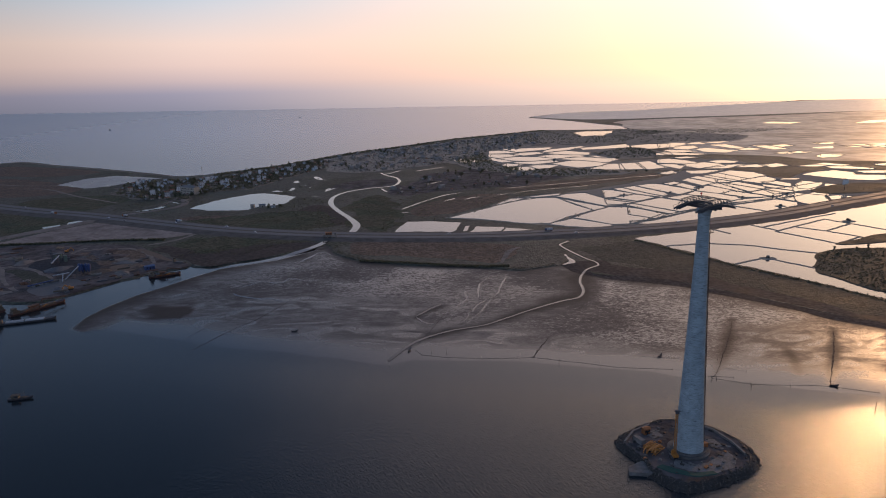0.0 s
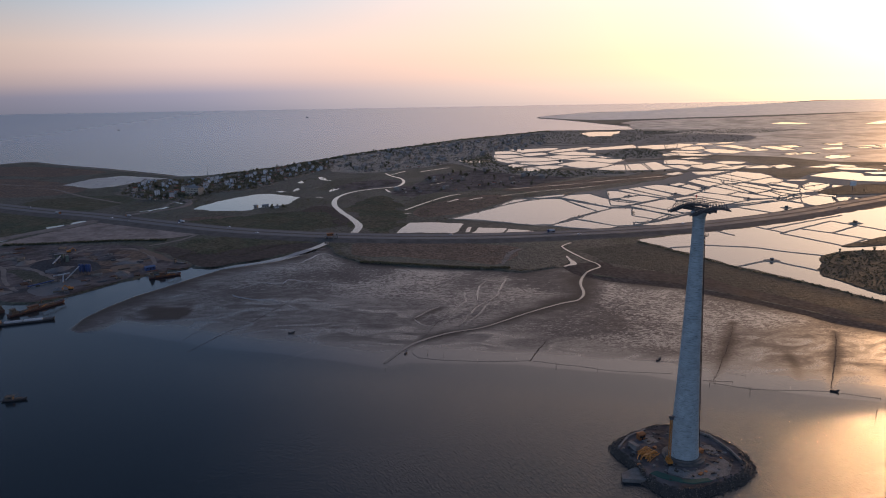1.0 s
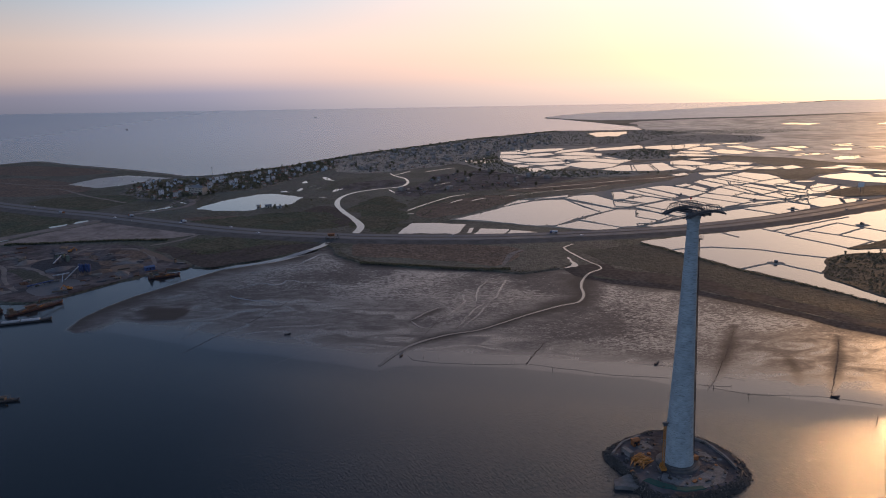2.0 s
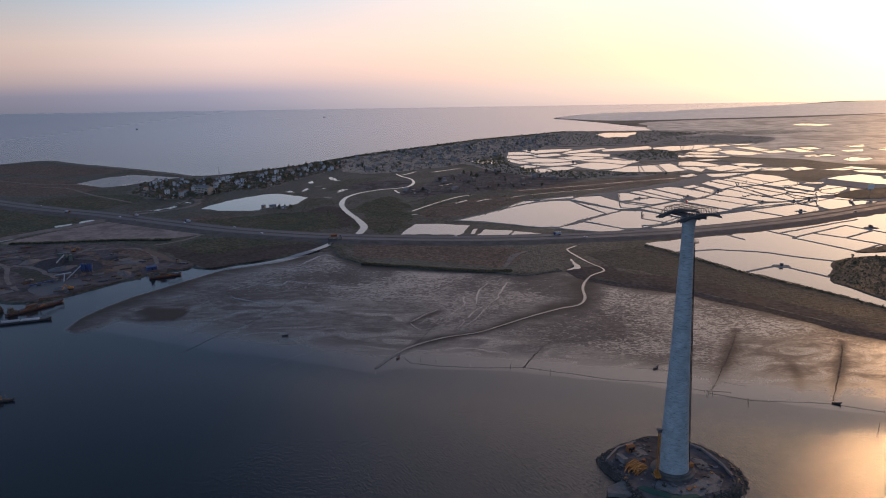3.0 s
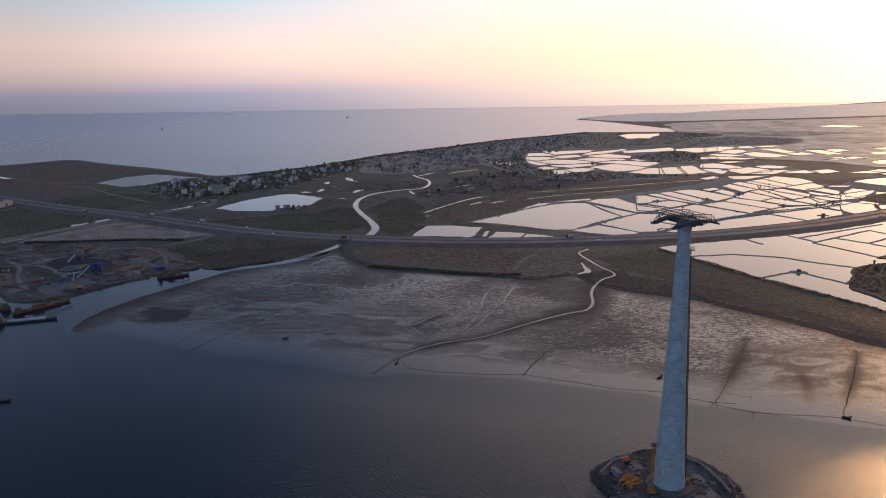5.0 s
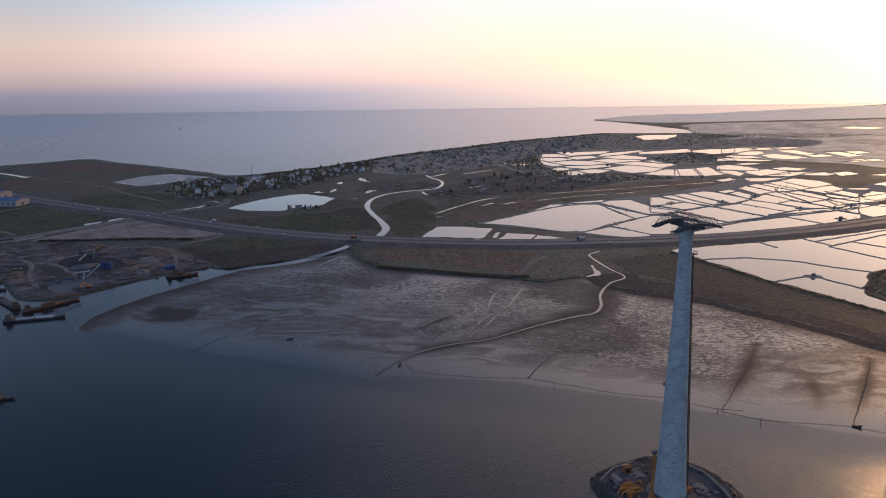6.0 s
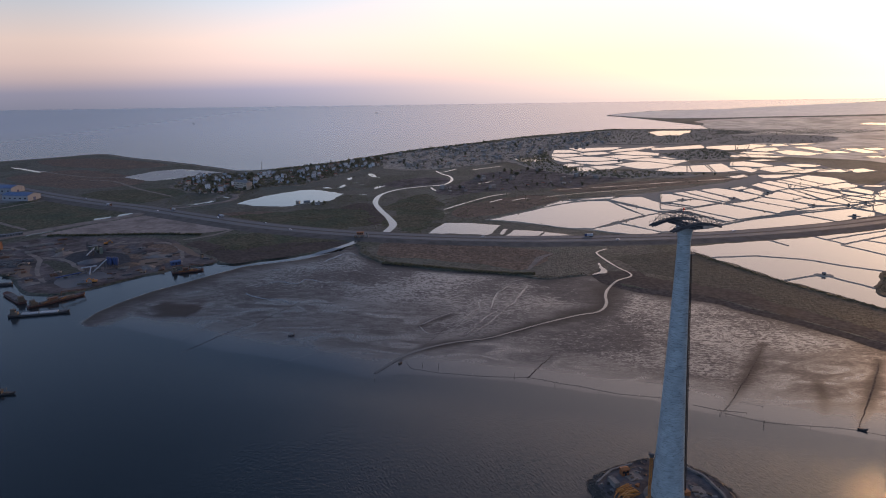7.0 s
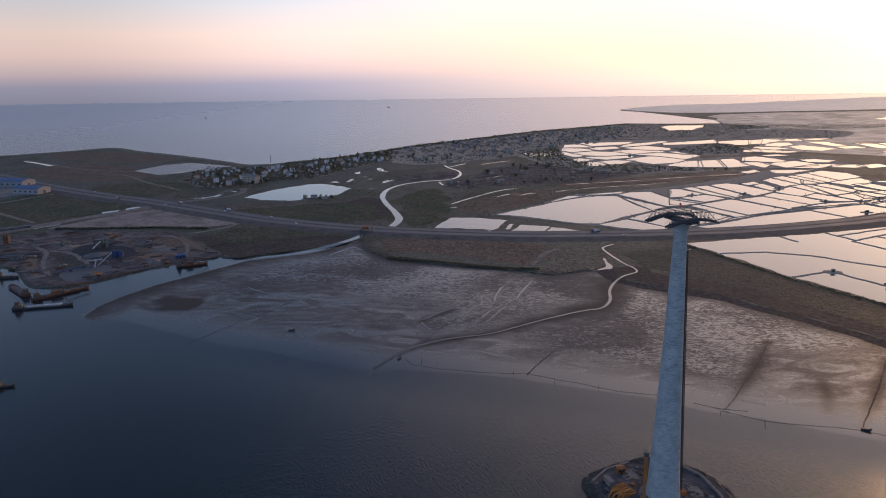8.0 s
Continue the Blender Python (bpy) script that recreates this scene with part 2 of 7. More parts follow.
M_SHOULDER = material("road_shoulder_gravel", [(0.06, 0.055, 0.051), (0.089, 0.082, 0.075), (0.113, 0.102, 0.093)], .1, 6, (.8, .95), .3, 2, spec=.12)
M_GRAVEL = material("pale_gravel", [(.10, .09, .085), (.15, .135, .125), (.19, .17, .155)], .1, 6, (.8, .95), .3, 2, spec=.15)
M_CONC = material("weathered_concrete", [(.145, .18, .192), (.23, .282, .30), (.275, .325, .343), (.235, .288, .307)], .9, 10, (.7, .9), .1, 3, stretch=(.2, .2, 2.2), second=(.25, .85, 1.12), contrast=(.3, .56))


def add_dashes(m):
    """Dark level stains along the casting joints."""
    N, L = m.node_tree.nodes, m.node_tree.links
    b = N["Principled BSDF"]
    src = b.inputs["Base Color"].links[0].from_socket
    coord, mapping, n, span, mul = N.new("ShaderNodeTexCoord"), N.new("ShaderNodeMapping"), N.new("ShaderNodeTexNoise"), N.new("ShaderNodeMapRange"), N.new("ShaderNodeVectorMath")
    mapping.inputs["Scale"].default_value = (.5, .5, 4.5)
    n.inputs["Scale"].default_value, n.inputs["Detail"].default_value = 1.0, 4
    for key, v in (("From Min", .56), ("From Max", .68), ("To Min", 1), ("To Max", .5)):
        span.inputs[key].default_value = v
    mul.operation = "SCALE"
    L.new(coord.outputs["Object"], mapping.inputs["Vector"])
    L.new(mapping.outputs[0], n.inputs["Vector"])
    L.new(n.outputs["Fac"], span.inputs["Value"])
    L.new(src, mul.inputs[0])
    L.new(span.outputs["Result"], mul.inputs["Scale"])
    L.new(mul.outputs[0], b.inputs["Base Color"])


add_dashes(M_CONC)
M_RIM = material("old_concrete", [(.085, .08, .076), (.14, .133, .126), (.185, .175, .165)], .2, 7, (.75, .95), .3, 2, second=(1.2, .8, 1.15))
M_ROCK = material("shore_rock", [(.022, .019, .017), (.04, .035, .031), (.066, .058, .051)], .4, 7, (.6, .9), .5, 1.5, spread=.3)
M_CARGO = material("sand_cargo", [(.085, .06, .045), (.13, .095, .072)], .6, 6, (.85, .97), .5, 2)
M_RUBBLE = material("grey_rubble", [(.034, .027, .022), (.064, .052, .043), (.17, .15, .13)], .9, 3, (.7, .95), contrast=(.35, .65))
M_STEEL = material("dark_galvanised_steel", [(.06, .065, .075), (.10, .105, .115)], .6, 4, (.45, .65), metal=.6)
M_YELLOW = material("yellow_paint", [(.27, .10, .018), (.38, .155, .024), (.20, .075, .018)], .8, 5, (.45, .7), spread=.15)


def mud_material():
    m = bpy.data.materials.new("tidal_mud")
    m.use_nodes = True
    N, L = m.node_tree.nodes, m.node_tree.links
    b = N["Principled BSDF"]
    coord = N.new("ShaderNodeTexCoord")
    turn = N.new("ShaderNodeMapping")
    turn.inputs["Rotation"].default_value, turn.inputs["Scale"].default_value = (0, 0, radians(-14)), (.6, 1.3, 1)
    L.new(coord.outputs["Object"], turn.inputs["Vector"])

    def noise_of(scale, detail, distort, vector):
        n = N.new("ShaderNodeTexNoise")
        n.inputs["Scale"].default_value, n.inputs["Detail"].default_value, n.inputs["Distortion"].default_value = scale, detail, distort
        L.new(vector, n.inputs["Vector"])
        return n.outputs["Fac"]

    def span(value, lo, hi, to_lo, to_hi):
        n = N.new("ShaderNodeMapRange")
        for key, v in (("From Min", lo), ("From Max", hi), ("To Min", to_lo), ("To Max", to_hi)):
            n.inputs[key].default_value = v
        L.new(value, n.inputs["Value"])
        return n.outputs["Result"]

    broad = noise_of(.012, 4, .6, coord.outputs["Object"])
    fine = noise_of(.42, 10, 1.3, turn.outputs[0])
    veins = noise_of(.55, 6, 1.6, turn.outputs[0])
    total = N.new("ShaderNodeMath")
    total.operation = "ADD"
    L.new(span(broad, .35, .65, -.08, .09), total.inputs[0])
    L.new(fine, total.inputs[1])
    web = noise_of(.11, 8, 1.2, turn.outputs[0])
    ridge, off = N.new("ShaderNodeMath"), N.new("ShaderNodeMath")
    off.operation, ridge.operation = "SUBTRACT", "ABSOLUTE"
    off.inputs[1].default_value = .5
    L.new(web, off.inputs[0])
    L.new(off.outputs[0], ridge.inputs[0])
    line = span(ridge.outputs[0], .0, .03, 1, 0)
    ridge_b, off_b = N.new("ShaderNodeMath"), N.new("ShaderNodeMath")
    off_b.operation, ridge_b.operation = "SUBTRACT", "ABSOLUTE"
    off_b.inputs[1].default_value = .5
    L.new(veins, off_b.inputs[0])
    L.new(off_b.outputs[0], ridge_b.inputs[0])
    thin = N.new("ShaderNodeMath")
    thin.operation = "MULTIPLY"
    L.new(span(ridge_b.outputs[0], .0, .028, 1, 0), thin.inputs[0])
    L.new(span(broad, .45, .6, .75, .1), thin.inputs[1])
    both = N.new("ShaderNodeMath")
    both.operation = "MAXIMUM"
    L.new(line, both.inputs[0])
    L.new(thin.outputs[0], both.inputs[1])
    line = both.outputs[0]
    patchy = N.new("ShaderNodeMath")
    patchy.operation = "MULTIPLY"
    L.new(line, patchy.inputs[0])
    L.new(span(broad, .38, .56, .35, 1), patchy.inputs[1])
    films = N.new("ShaderNodeMath")
    films.operation = "MAXIMUM"
    L.new(span(total.outputs[0], .505, .585, 0, .9), films.inputs[0])
    L.new(patchy.outputs[0], films.inputs[1])
    tide, level, soak = N.new("ShaderNodeSeparateXYZ"), N.new("ShaderNodeMapRange"), N.new("ShaderNodeMath")
    L.new(coord.outputs["Object"], tide.inputs[0])
    for key, v in (("From Min", .10), ("From Max", .2), ("To Min", .75), ("To Max", 0)):
        level.inputs[key].default_value = v
    L.new(tide.outputs["Z"], level.inputs["Value"])
    soak.operation = "MAXIMUM"
    L.new(level.outputs["Result"], soak.inputs[1])
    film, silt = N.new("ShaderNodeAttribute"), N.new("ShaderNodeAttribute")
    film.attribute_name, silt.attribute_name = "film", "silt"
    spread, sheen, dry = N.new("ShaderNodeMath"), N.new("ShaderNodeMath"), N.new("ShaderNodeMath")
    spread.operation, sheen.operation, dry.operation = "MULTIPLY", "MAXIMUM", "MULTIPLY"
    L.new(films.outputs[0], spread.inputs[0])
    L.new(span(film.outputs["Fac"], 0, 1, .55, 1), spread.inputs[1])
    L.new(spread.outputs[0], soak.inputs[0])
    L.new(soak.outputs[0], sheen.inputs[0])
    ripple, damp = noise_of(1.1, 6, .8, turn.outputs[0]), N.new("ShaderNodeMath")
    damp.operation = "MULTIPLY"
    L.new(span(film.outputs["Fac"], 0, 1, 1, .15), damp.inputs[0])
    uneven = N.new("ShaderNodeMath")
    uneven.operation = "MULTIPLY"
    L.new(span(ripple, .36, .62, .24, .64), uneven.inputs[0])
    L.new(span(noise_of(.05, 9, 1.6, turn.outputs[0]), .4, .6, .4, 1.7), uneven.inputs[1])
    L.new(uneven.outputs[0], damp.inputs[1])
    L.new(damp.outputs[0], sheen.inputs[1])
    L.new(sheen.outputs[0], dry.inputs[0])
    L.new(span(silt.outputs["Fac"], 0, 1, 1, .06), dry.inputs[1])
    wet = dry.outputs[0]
    ramp = ramp_of(N, [(0, (.037, .032, .034)), (.5, (.05, .043, .045)), (1, (.07, .06, .062))])
    L.new(span(broad, .3, .7, 0, 1), ramp.inputs["Fac"])
    dark = N.new("ShaderNodeMix")
    dark.data_type = "RGBA"
    dark.inputs[7].default_value = (.035, .03, .028, 1)
    L.new(wet, dark.inputs["Factor"])
    L.new(ramp.outputs["Color"], dark.inputs[6])
    bank = N.new("ShaderNodeMix")
    bank.data_type = "RGBA"
    bank.inputs[7].default_value = (.031, .025, .023, 1)
    L.new(silt.outputs["Fac"], bank.inputs["Factor"])
    L.new(dark.outputs[2], bank.inputs[6])
    # the lowest mud lies under a film of still river water
    drown = span(tide.outputs["Z"], .0, .24, 1, 0)

    def under(value, water):
        n = N.new("ShaderNodeMix")
        L.new(drown, n.inputs["Factor"])
        L.new(value, n.inputs[2])
        n.inputs[3].default_value = water
        return n.outputs[0]

    murky = N.new("ShaderNodeMix")
    murky.data_type = "RGBA"
    murky.inputs[7].default_value = (.02, .021, .023, 1)
    L.new(drown, murky.inputs["Factor"])
    L.new(bank.outputs[2], murky.inputs[6])
    L.new(murky.outputs[2], b.inputs["Base Color"])
    L.new(under(span(wet, 0, 1, .68, .24), .14), b.inputs["Roughness"])
    L.new(under(span(wet, 0, 1, .16, .75), .5), b.inputs["Specular IOR Level"])
    bn = N.new("ShaderNodeBump")
    bn.inputs["Distance"].default_value = .5
    L.new(span(wet, 0, 1, .35, .0), bn.inputs["Strength"])
    L.new(noise_of(.5, 4, .5, turn.outputs[0]), bn.inputs["Height"])
    L.new(bn.outputs[0], b.inputs["Normal"])
    return m


M_MUD = mud_material()


# ---- building helpers ----
def mesh_of(name, bm, *mats):
    me = bpy.data.meshes.new(name)
    bm.to_mesh(me)
    bm.free()
    for m in mats:
        me.materials.append(m)
    return me


def part(name, bm, mat, parent, label=""):
    """One mesh object under a thing or a part."""
    ob = new(name, bm if isinstance(bm, bpy.types.Mesh) else mesh_of(name, bm, mat))
    ob.parent = parent
    return tagged(ob, label)


def thing(name, label, category, group="", kind="", at=None):
    ob = tagged(new(name), label, category, group, kind)
    ob.empty_display_size = 0.5
    if at is not None:
        ob.matrix_basis = at
    return ob


def rounded(points, step=12.0, closed=True):
    """A smooth line through the points, cut into short pieces."""
    n, out = len(points), []
    for i in range(n if closed else n - 1):
        if closed:
            p = [Vector(points[(i + k) % n]).to_2d() for k in (-1, 0, 1, 2)]
        else:
            p = [Vector(points[min(n - 1, max(0, i + k))]).to_2d() for k in (-1, 0, 1, 2)]
        cuts = max(2, min(40, int((p[2] - p[1]).length / step)))
        for c in range(cuts):
            t = c / cuts
            out.append(0.5 * ((2 * p[1]) + (p[2] - p[0]) * t + (2 * p[0] - 5 * p[1] + 4 * p[2] - p[3]) * t * t + (3 * p[1] - p[0] - 3 * p[2] + p[3]) * t ** 3))
    if not closed:
        out.append(Vector(points[-1]).to_2d())
    return out


def straight(points, step=12.0, closed=True):
    n, out = len(points), []
    for i in range(n if closed else n - 1):
        a, b = Vector(points[i]).to_2d(), Vector(points[(i + 1) % n]).to_2d()
        cuts = max(1, min(60, int((b - a).length / step)))
        out += [a.lerp(b, c / cuts) for c in range(cuts)]
    if not closed:
        out.append(Vector(points[-1]).to_2d())
    return out


def wobble(line, amount, size=0.05):
    return [p + amount * Vector((noise.noise((p.x * size, p.y * size, 3.1)), noise.noise((p.x * size, p.y * size, 8.7)))) for p in line]


def sheet(name, line, z, mat, label, category, lip=1.0, drop=0.4, kind="structure"):
    """Flat ground or water inside an outline, with a sloping lip round it."""
    from_poly = [(p.x, p.y, z) for p in line]
    area = sum(a.x * b.y - b.x * a.y for a, b in zip(line, line[1:] + line[:1]))
    sign = 1 if area > 0 else -1
    n = len(line)
    outer = []
    for i, p in enumerate(line):
        d = line[(i + 1) % n] - line[i - 1]
        d = d.normalized() if d.length else Vector((1, 0))
        q = p + sign * lip * Vector((d.y, -d.x))
        outer.append((q.x, q.y, z - drop))
    from mathutils.geometry import tessellate_polygon
    faces = [tuple(f) for f in tessellate_polygon([[Vector(v) for v in from_poly]])]
    faces += [(i, n + i, n + (i + 1) % n, (i + 1) % n) for i in range(n)]
    me = bpy.data.meshes.new(name)
    me.from_pydata(from_poly + outer, [], faces)
    bm = bmesh.new()
    bm.from_mesh(me)
    bmesh.ops.recalc_face_normals(bm, faces=bm.faces)
    if sum(f.normal.z for f in bm.faces) < 0:
        bmesh.ops.reverse_faces(bm, faces=bm.faces)
    bm.to_mesh(me)
    bm.free()
    me.materials.append(mat)
    return tagged(new(name, me), label, category, kind=kind)


def ribbon_bmesh(line, profile):
    """profile: rows of (offset to the right, z). A strip swept along the line."""
    bm = bmesh.new()
    rows = []
    for i, p in enumerate(line):
        d = (line[min(i + 1, len(line) - 1)] - line[max(i - 1, 0)]).normalized()
        side = Vector((d.y, -d.x))
        k = 1.0
        rows.append([bm.verts.new((p.x + side.x * o * k, p.y + side.y * o * k, z)) for o, z in profile])
    for a, b in zip(rows, rows[1:]):
        for j in range(len(profile) - 1):
            bm.faces.new((a[j], a[j + 1], b[j + 1], b[j]))
    if rows and len(profile) > 2:
        bm.faces.new(rows[0])
        bm.faces.new(rows[-1][::-1])
    bmesh.ops.recalc_face_normals(bm, faces=bm.faces)
    if sum(f.normal.z for f in bm.faces) < 0:
        bmesh.ops.reverse_faces(bm, faces=bm.faces)
    return bm


def ribbon(name, line, profile, mat, label, category, kind="structure"):
    return tagged(new(name, mesh_of(name, ribbon_bmesh(line, profile), mat)), label, category, kind=kind)


def tapered_ribbon(name, line, widths, z, mat, label, category):
    bm = bmesh.new()
    rows = []
    for i, p in enumerate(line):
        d = (line[min(i + 1, len(line) - 1)] - line[max(i - 1, 0)]).normalized()
        f = i / (len(line) - 1) * (len(widths) - 1)
        k = min(int(f), len(widths) - 2)
        w = widths[k] + (widths[k + 1] - widths[k]) * (f - k)
        w *= 1 + .25 * noise.noise((p.x * .06, p.y * .06, 0))
        side = Vector((d.y, -d.x)) * w / 2
        rows.append((bm.verts.new((p.x - side.x, p.y - side.y, z)), bm.verts.new((p.x + side.x, p.y + side.y, z))))
    for a, b in zip(rows, rows[1:]):
        bm.faces.new((a[0], a[1], b[1], b[0]))
    if sum(f.normal.z for f in bm.faces) < 0 or bm.faces[:][0].calc_area() == 0:
        bmesh.ops.reverse_faces(bm, faces=bm.faces)
    bmesh.ops.recalc_face_normals(bm, faces=bm.faces)
    return tagged(new(name, mesh_of(name, bm, mat)), label, category, kind="structure")


def inside(p, poly):
    x, y, odd = p[0], p[1], False
    for (ax, ay), (bx, by) in zip(poly, poly[1:] + poly[:1]):
        if (ay > y) != (by > y) and x < (bx - ax) * (y - ay) / (by - ay) + ax:
            odd = not odd
    return odd


def line_distance(px, py, line):
    best = np.full(px.shape, 1e9)
    for (ax, ay), (bx, by) in zip(line, line[1:]):
        dx, dy = bx - ax, by - ay
        t = np.clip(((px - ax) * dx + (py - ay) * dy) / (dx * dx + dy * dy), 0, 1)
        best = np.minimum(best, np.hypot(px - ax - t * dx, py - ay - t * dy))
    return best


def box(bm, x0, x1, y0, y1, z0, z1):
    v = [bm.verts.new((x, y, z)) for z in (z0, z1) for x, y in ((x0, y0), (x1, y0), (x1, y1), (x0, y1))]
    for f in ((3, 2, 1, 0), (4, 5, 6, 7), (0, 1, 5, 4), (1, 2, 6, 5), (2, 3, 7, 6), (3, 0, 4, 7)):
        bm.faces.new([v[i] for i in f])


def beam(bm, a, b, w=0.3, h=None):
    """A square bar from a to b."""
    a, b = Vector(a), Vector(b)
    d = (b - a).normalized()
    side = d.cross(Vector((0, 0, 1)))
    side = side.normalized() if side.length > 1e-4 else Vector((1, 0, 0))
    up = side.cross(d)
    h = h or w
    v = [bm.verts.new(p + side * sx * w / 2 + up * sz * h / 2) for p in (a, b) for sx, sz in ((-1, -1), (1, -1), (1, 1), (-1, 1))]
    for f in ((3, 2, 1, 0), (4, 5, 6, 7), (0, 1, 5, 4), (1, 2, 6, 5), (2, 3, 7, 6), (3, 0, 4, 7)):
        bm.faces.new([v[i] for i in f])


def tube(bm, x, y, rings, sides=32, caps=True):
    """rings: rows of (z, radius)."""
    rows = [[bm.verts.new((x + r * math.cos(2 * math.pi * i / sides), y + r * math.sin(2 * math.pi * i / sides), z)) for i in range(sides)] for z, r in rings]
    for a, b in zip(rows, rows[1:]):
        for i in range(sides):
            bm.faces.new((a[i], a[(i + 1) % sides], b[(i + 1) % sides], b[i]))
    if caps:
        bm.faces.new(rows[0][::-1])
        bm.faces.new(rows[-1])


# ---- the plan, in metres ----
LAND_Z = 1.2
SHORE_YARD = [(-455, 658), (-412, 648), (-386, 640), (-371, 633), (-352, 613), (-337, 595), (-323, 586), (-308, 582), (-295, 585), (-283, 598), (-263, 632), (-247, 653), (-236, 671), (-216, 684), (-209, 697)]
SHORE_RIVER = [(-205, 696), (-191, 688), (-162, 701), (-128, 729), (-98, 756), (-86, 774)]
SHORE_MARSH = [(-78, 763), (-70, 733), (-45, 699), (-10, 683), (23, 671), (60, 663), (86, 655), (112, 646), (146, 660), (161, 676), (167, 658), (175, 627), (202, 611), (236, 594), (256, 572), (279, 549), (299, 525), (319, 499), (342, 477), (381, 433)]
COAST_WEST = [(-1276, 1554), (-1116, 1566), (-1052, 1613), (-992, 1676), (-929, 1744), (-811, 1662), (-665, 1566), (-533, 1472), (-447, 1406)]
COAST_VILLAGE = [(-396, 1425), (-342, 1483), (-288, 1556), (-213, 1697), (-148, 1819), (-29, 1974), (127, 2197), (309, 2369), (432, 2489), (594, 2479), (756, 2481)]
HEADLAND = [(838, 2516), (790, 2605), (746, 2731), (663, 3027), (587, 3251), (537, 3378), (633, 3549), (870, 3810), (1168, 3891), (1468, 4121)]
FLAT_RIVER = [(-80, 757), (-96, 743), (-125, 709), (-154, 691), (-173, 680), (-193, 647), (-207, 621), (-222, 596), (-233, 566), (-239, 538), (-237, 515)]
FLAT_FRONT = [(-237, 515), (-225, 507), (-201, 508), (-168, 494), (-140, 481), (-105, 465), (-69, 455), (-34, 441), (-5, 428), (13, 438), (52, 432), (84, 427), (120, 415), (153, 408), (167, 400), (190, 391), (216, 383), (246, 373), (269, 364), (312, 346)]
ROAD_WEST = [(-1081, 1389), (-873, 1250), (-744, 1162), (-636, 1092), (-521, 1026), (-438, 986)]
ROAD_MAIN = [(-400, 965), (-307, 911), (-223, 865), (-149, 835), (-80, 815), (-14, 803), (50, 796), (114, 795), (179, 801), (247, 810), (318, 825), (397, 852), (488, 893), (599, 956), (684, 1004), (884, 1124)]
ROAD_SIDE = [(-405, 965), (-420, 922), (-460, 860), (-493, 801), (-519, 752)]
ROAD_VILLAGE = [(-386, 984), (-356, 1008), (-332, 1043), (-333, 1080), (-355, 1118), (-371, 1129)]
POND_WEST = [(-309, 1024), (-304, 1054), (-286, 1098), (-268, 1127), (-247, 1151), (-232, 1157), (-201, 1134), (-175, 1112), (-180, 1049), (-190, 1038), (-201, 1033), (-217, 1023), (-221, 1004), (-236, 999), (-280, 1006)]
SALT_PAN = [(-634, 1309), (-619, 1395), (-577, 1432), (-471, 1379), (-502, 1344), (-528, 1280), (-560, 1257)]
CANAL = [(-62, 830), (-60, 874), (-74, 924), (-95, 981), (-111, 1039), (-114, 1102), (-98, 1152), (-66, 1185), (-29, 1207), (-18, 1254), (-24, 1308), (-45, 1351), (-57, 1388)]
CREEK = [(-3, 436), (13, 467), (37, 487), (62, 497), (80, 511), (104, 531), (129, 549), (144, 557), (152, 575), (155, 601), (161, 622), (171, 641), (184, 654), (184, 667), (178, 681), (170, 710), (165, 734), (166, 744), (177, 757)]
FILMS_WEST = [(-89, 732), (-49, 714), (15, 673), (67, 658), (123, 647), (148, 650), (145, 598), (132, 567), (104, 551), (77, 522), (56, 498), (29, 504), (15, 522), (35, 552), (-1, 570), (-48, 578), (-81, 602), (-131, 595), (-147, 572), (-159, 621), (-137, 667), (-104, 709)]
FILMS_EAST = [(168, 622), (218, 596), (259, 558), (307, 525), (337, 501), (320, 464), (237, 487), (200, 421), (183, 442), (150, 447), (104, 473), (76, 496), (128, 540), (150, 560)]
CREEKPOOL = [(161, 701), (163, 689), (165, 669), (162, 665), (151, 659), (161, 674)]
POND_A = [(-13, 827), (2, 888), (36, 888), (70, 873), (54, 820), (18, 827)]
POND_B = [(73, 815), (86, 850), (118, 840), (109, 811)]
POND_C = [(113, 814), (120, 836), (150, 823)]
POND_D = [(66, 826), (75, 855), (78, 855), (69, 825)]
DITCH_1 = [(-7, 979), (19, 1032), (53, 1091), (81, 1116)]
DITCH_2 = [(136, 1086), (198, 1124), (278, 1157), (311, 1179)]
DITCH_3 = [(157, 1155), (257, 1193), (366, 1242), (483, 1287)]
FIELD1 = [(52, 913), (102, 957), (147, 1037), (184, 1063), (222, 1081), (277, 1114), (344, 1161), (419, 1219), (515, 1333), (598, 1337), (614, 1235), (643, 1193), (707, 1268), (777, 1308), (861, 1277), (1015, 1270), (949, 1184), (717, 1054), (597, 980), (508, 930), (413, 888), (328, 852), (251, 826), (211, 827), (168, 848), (152, 857), (110, 880)]
FIELD2 = [(87, 1541), (134, 1690), (192, 1807), (242, 1860), (338, 1907), (462, 1916), (562, 1894), (558, 1828), (426, 1703), (398, 1667), (442, 1559), (433, 1364), (357, 1367), (303, 1422), (246, 1422), (190, 1384), (185, 1482), (144, 1565)]
FIELD3 = [(391, 1370), (431, 1482), (474, 1518), (544, 1529), (677, 1494), (679, 1419), (609, 1362), (503, 1343), (451, 1352)]
FIELD5 = [(251, 764), (304, 785), (378, 809), (463, 844), (544, 888), (640, 937), (849, 1054), (924, 1010), (423, 439), (403, 487), (370, 544), (358, 566), (344, 593), (328, 621), (309, 649), (291, 687), (271, 726)]
HOLM_A = [(402, 671), (426, 688), (449, 693), (482, 692), (580, 683), (418, 479), (396, 525), (388, 549), (382, 557), (377, 583), (370, 605), (377, 628), (392, 650)]
HOLM_B = [(446, 714), (487, 737), (523, 756), (621, 776), (594, 740), (497, 717), (466, 712)]
HOLM_C = [(611, 1063), (675, 1114), (728, 1126), (757, 1116), (768, 1089), (707, 1039), (644, 1030), (612, 1035)]
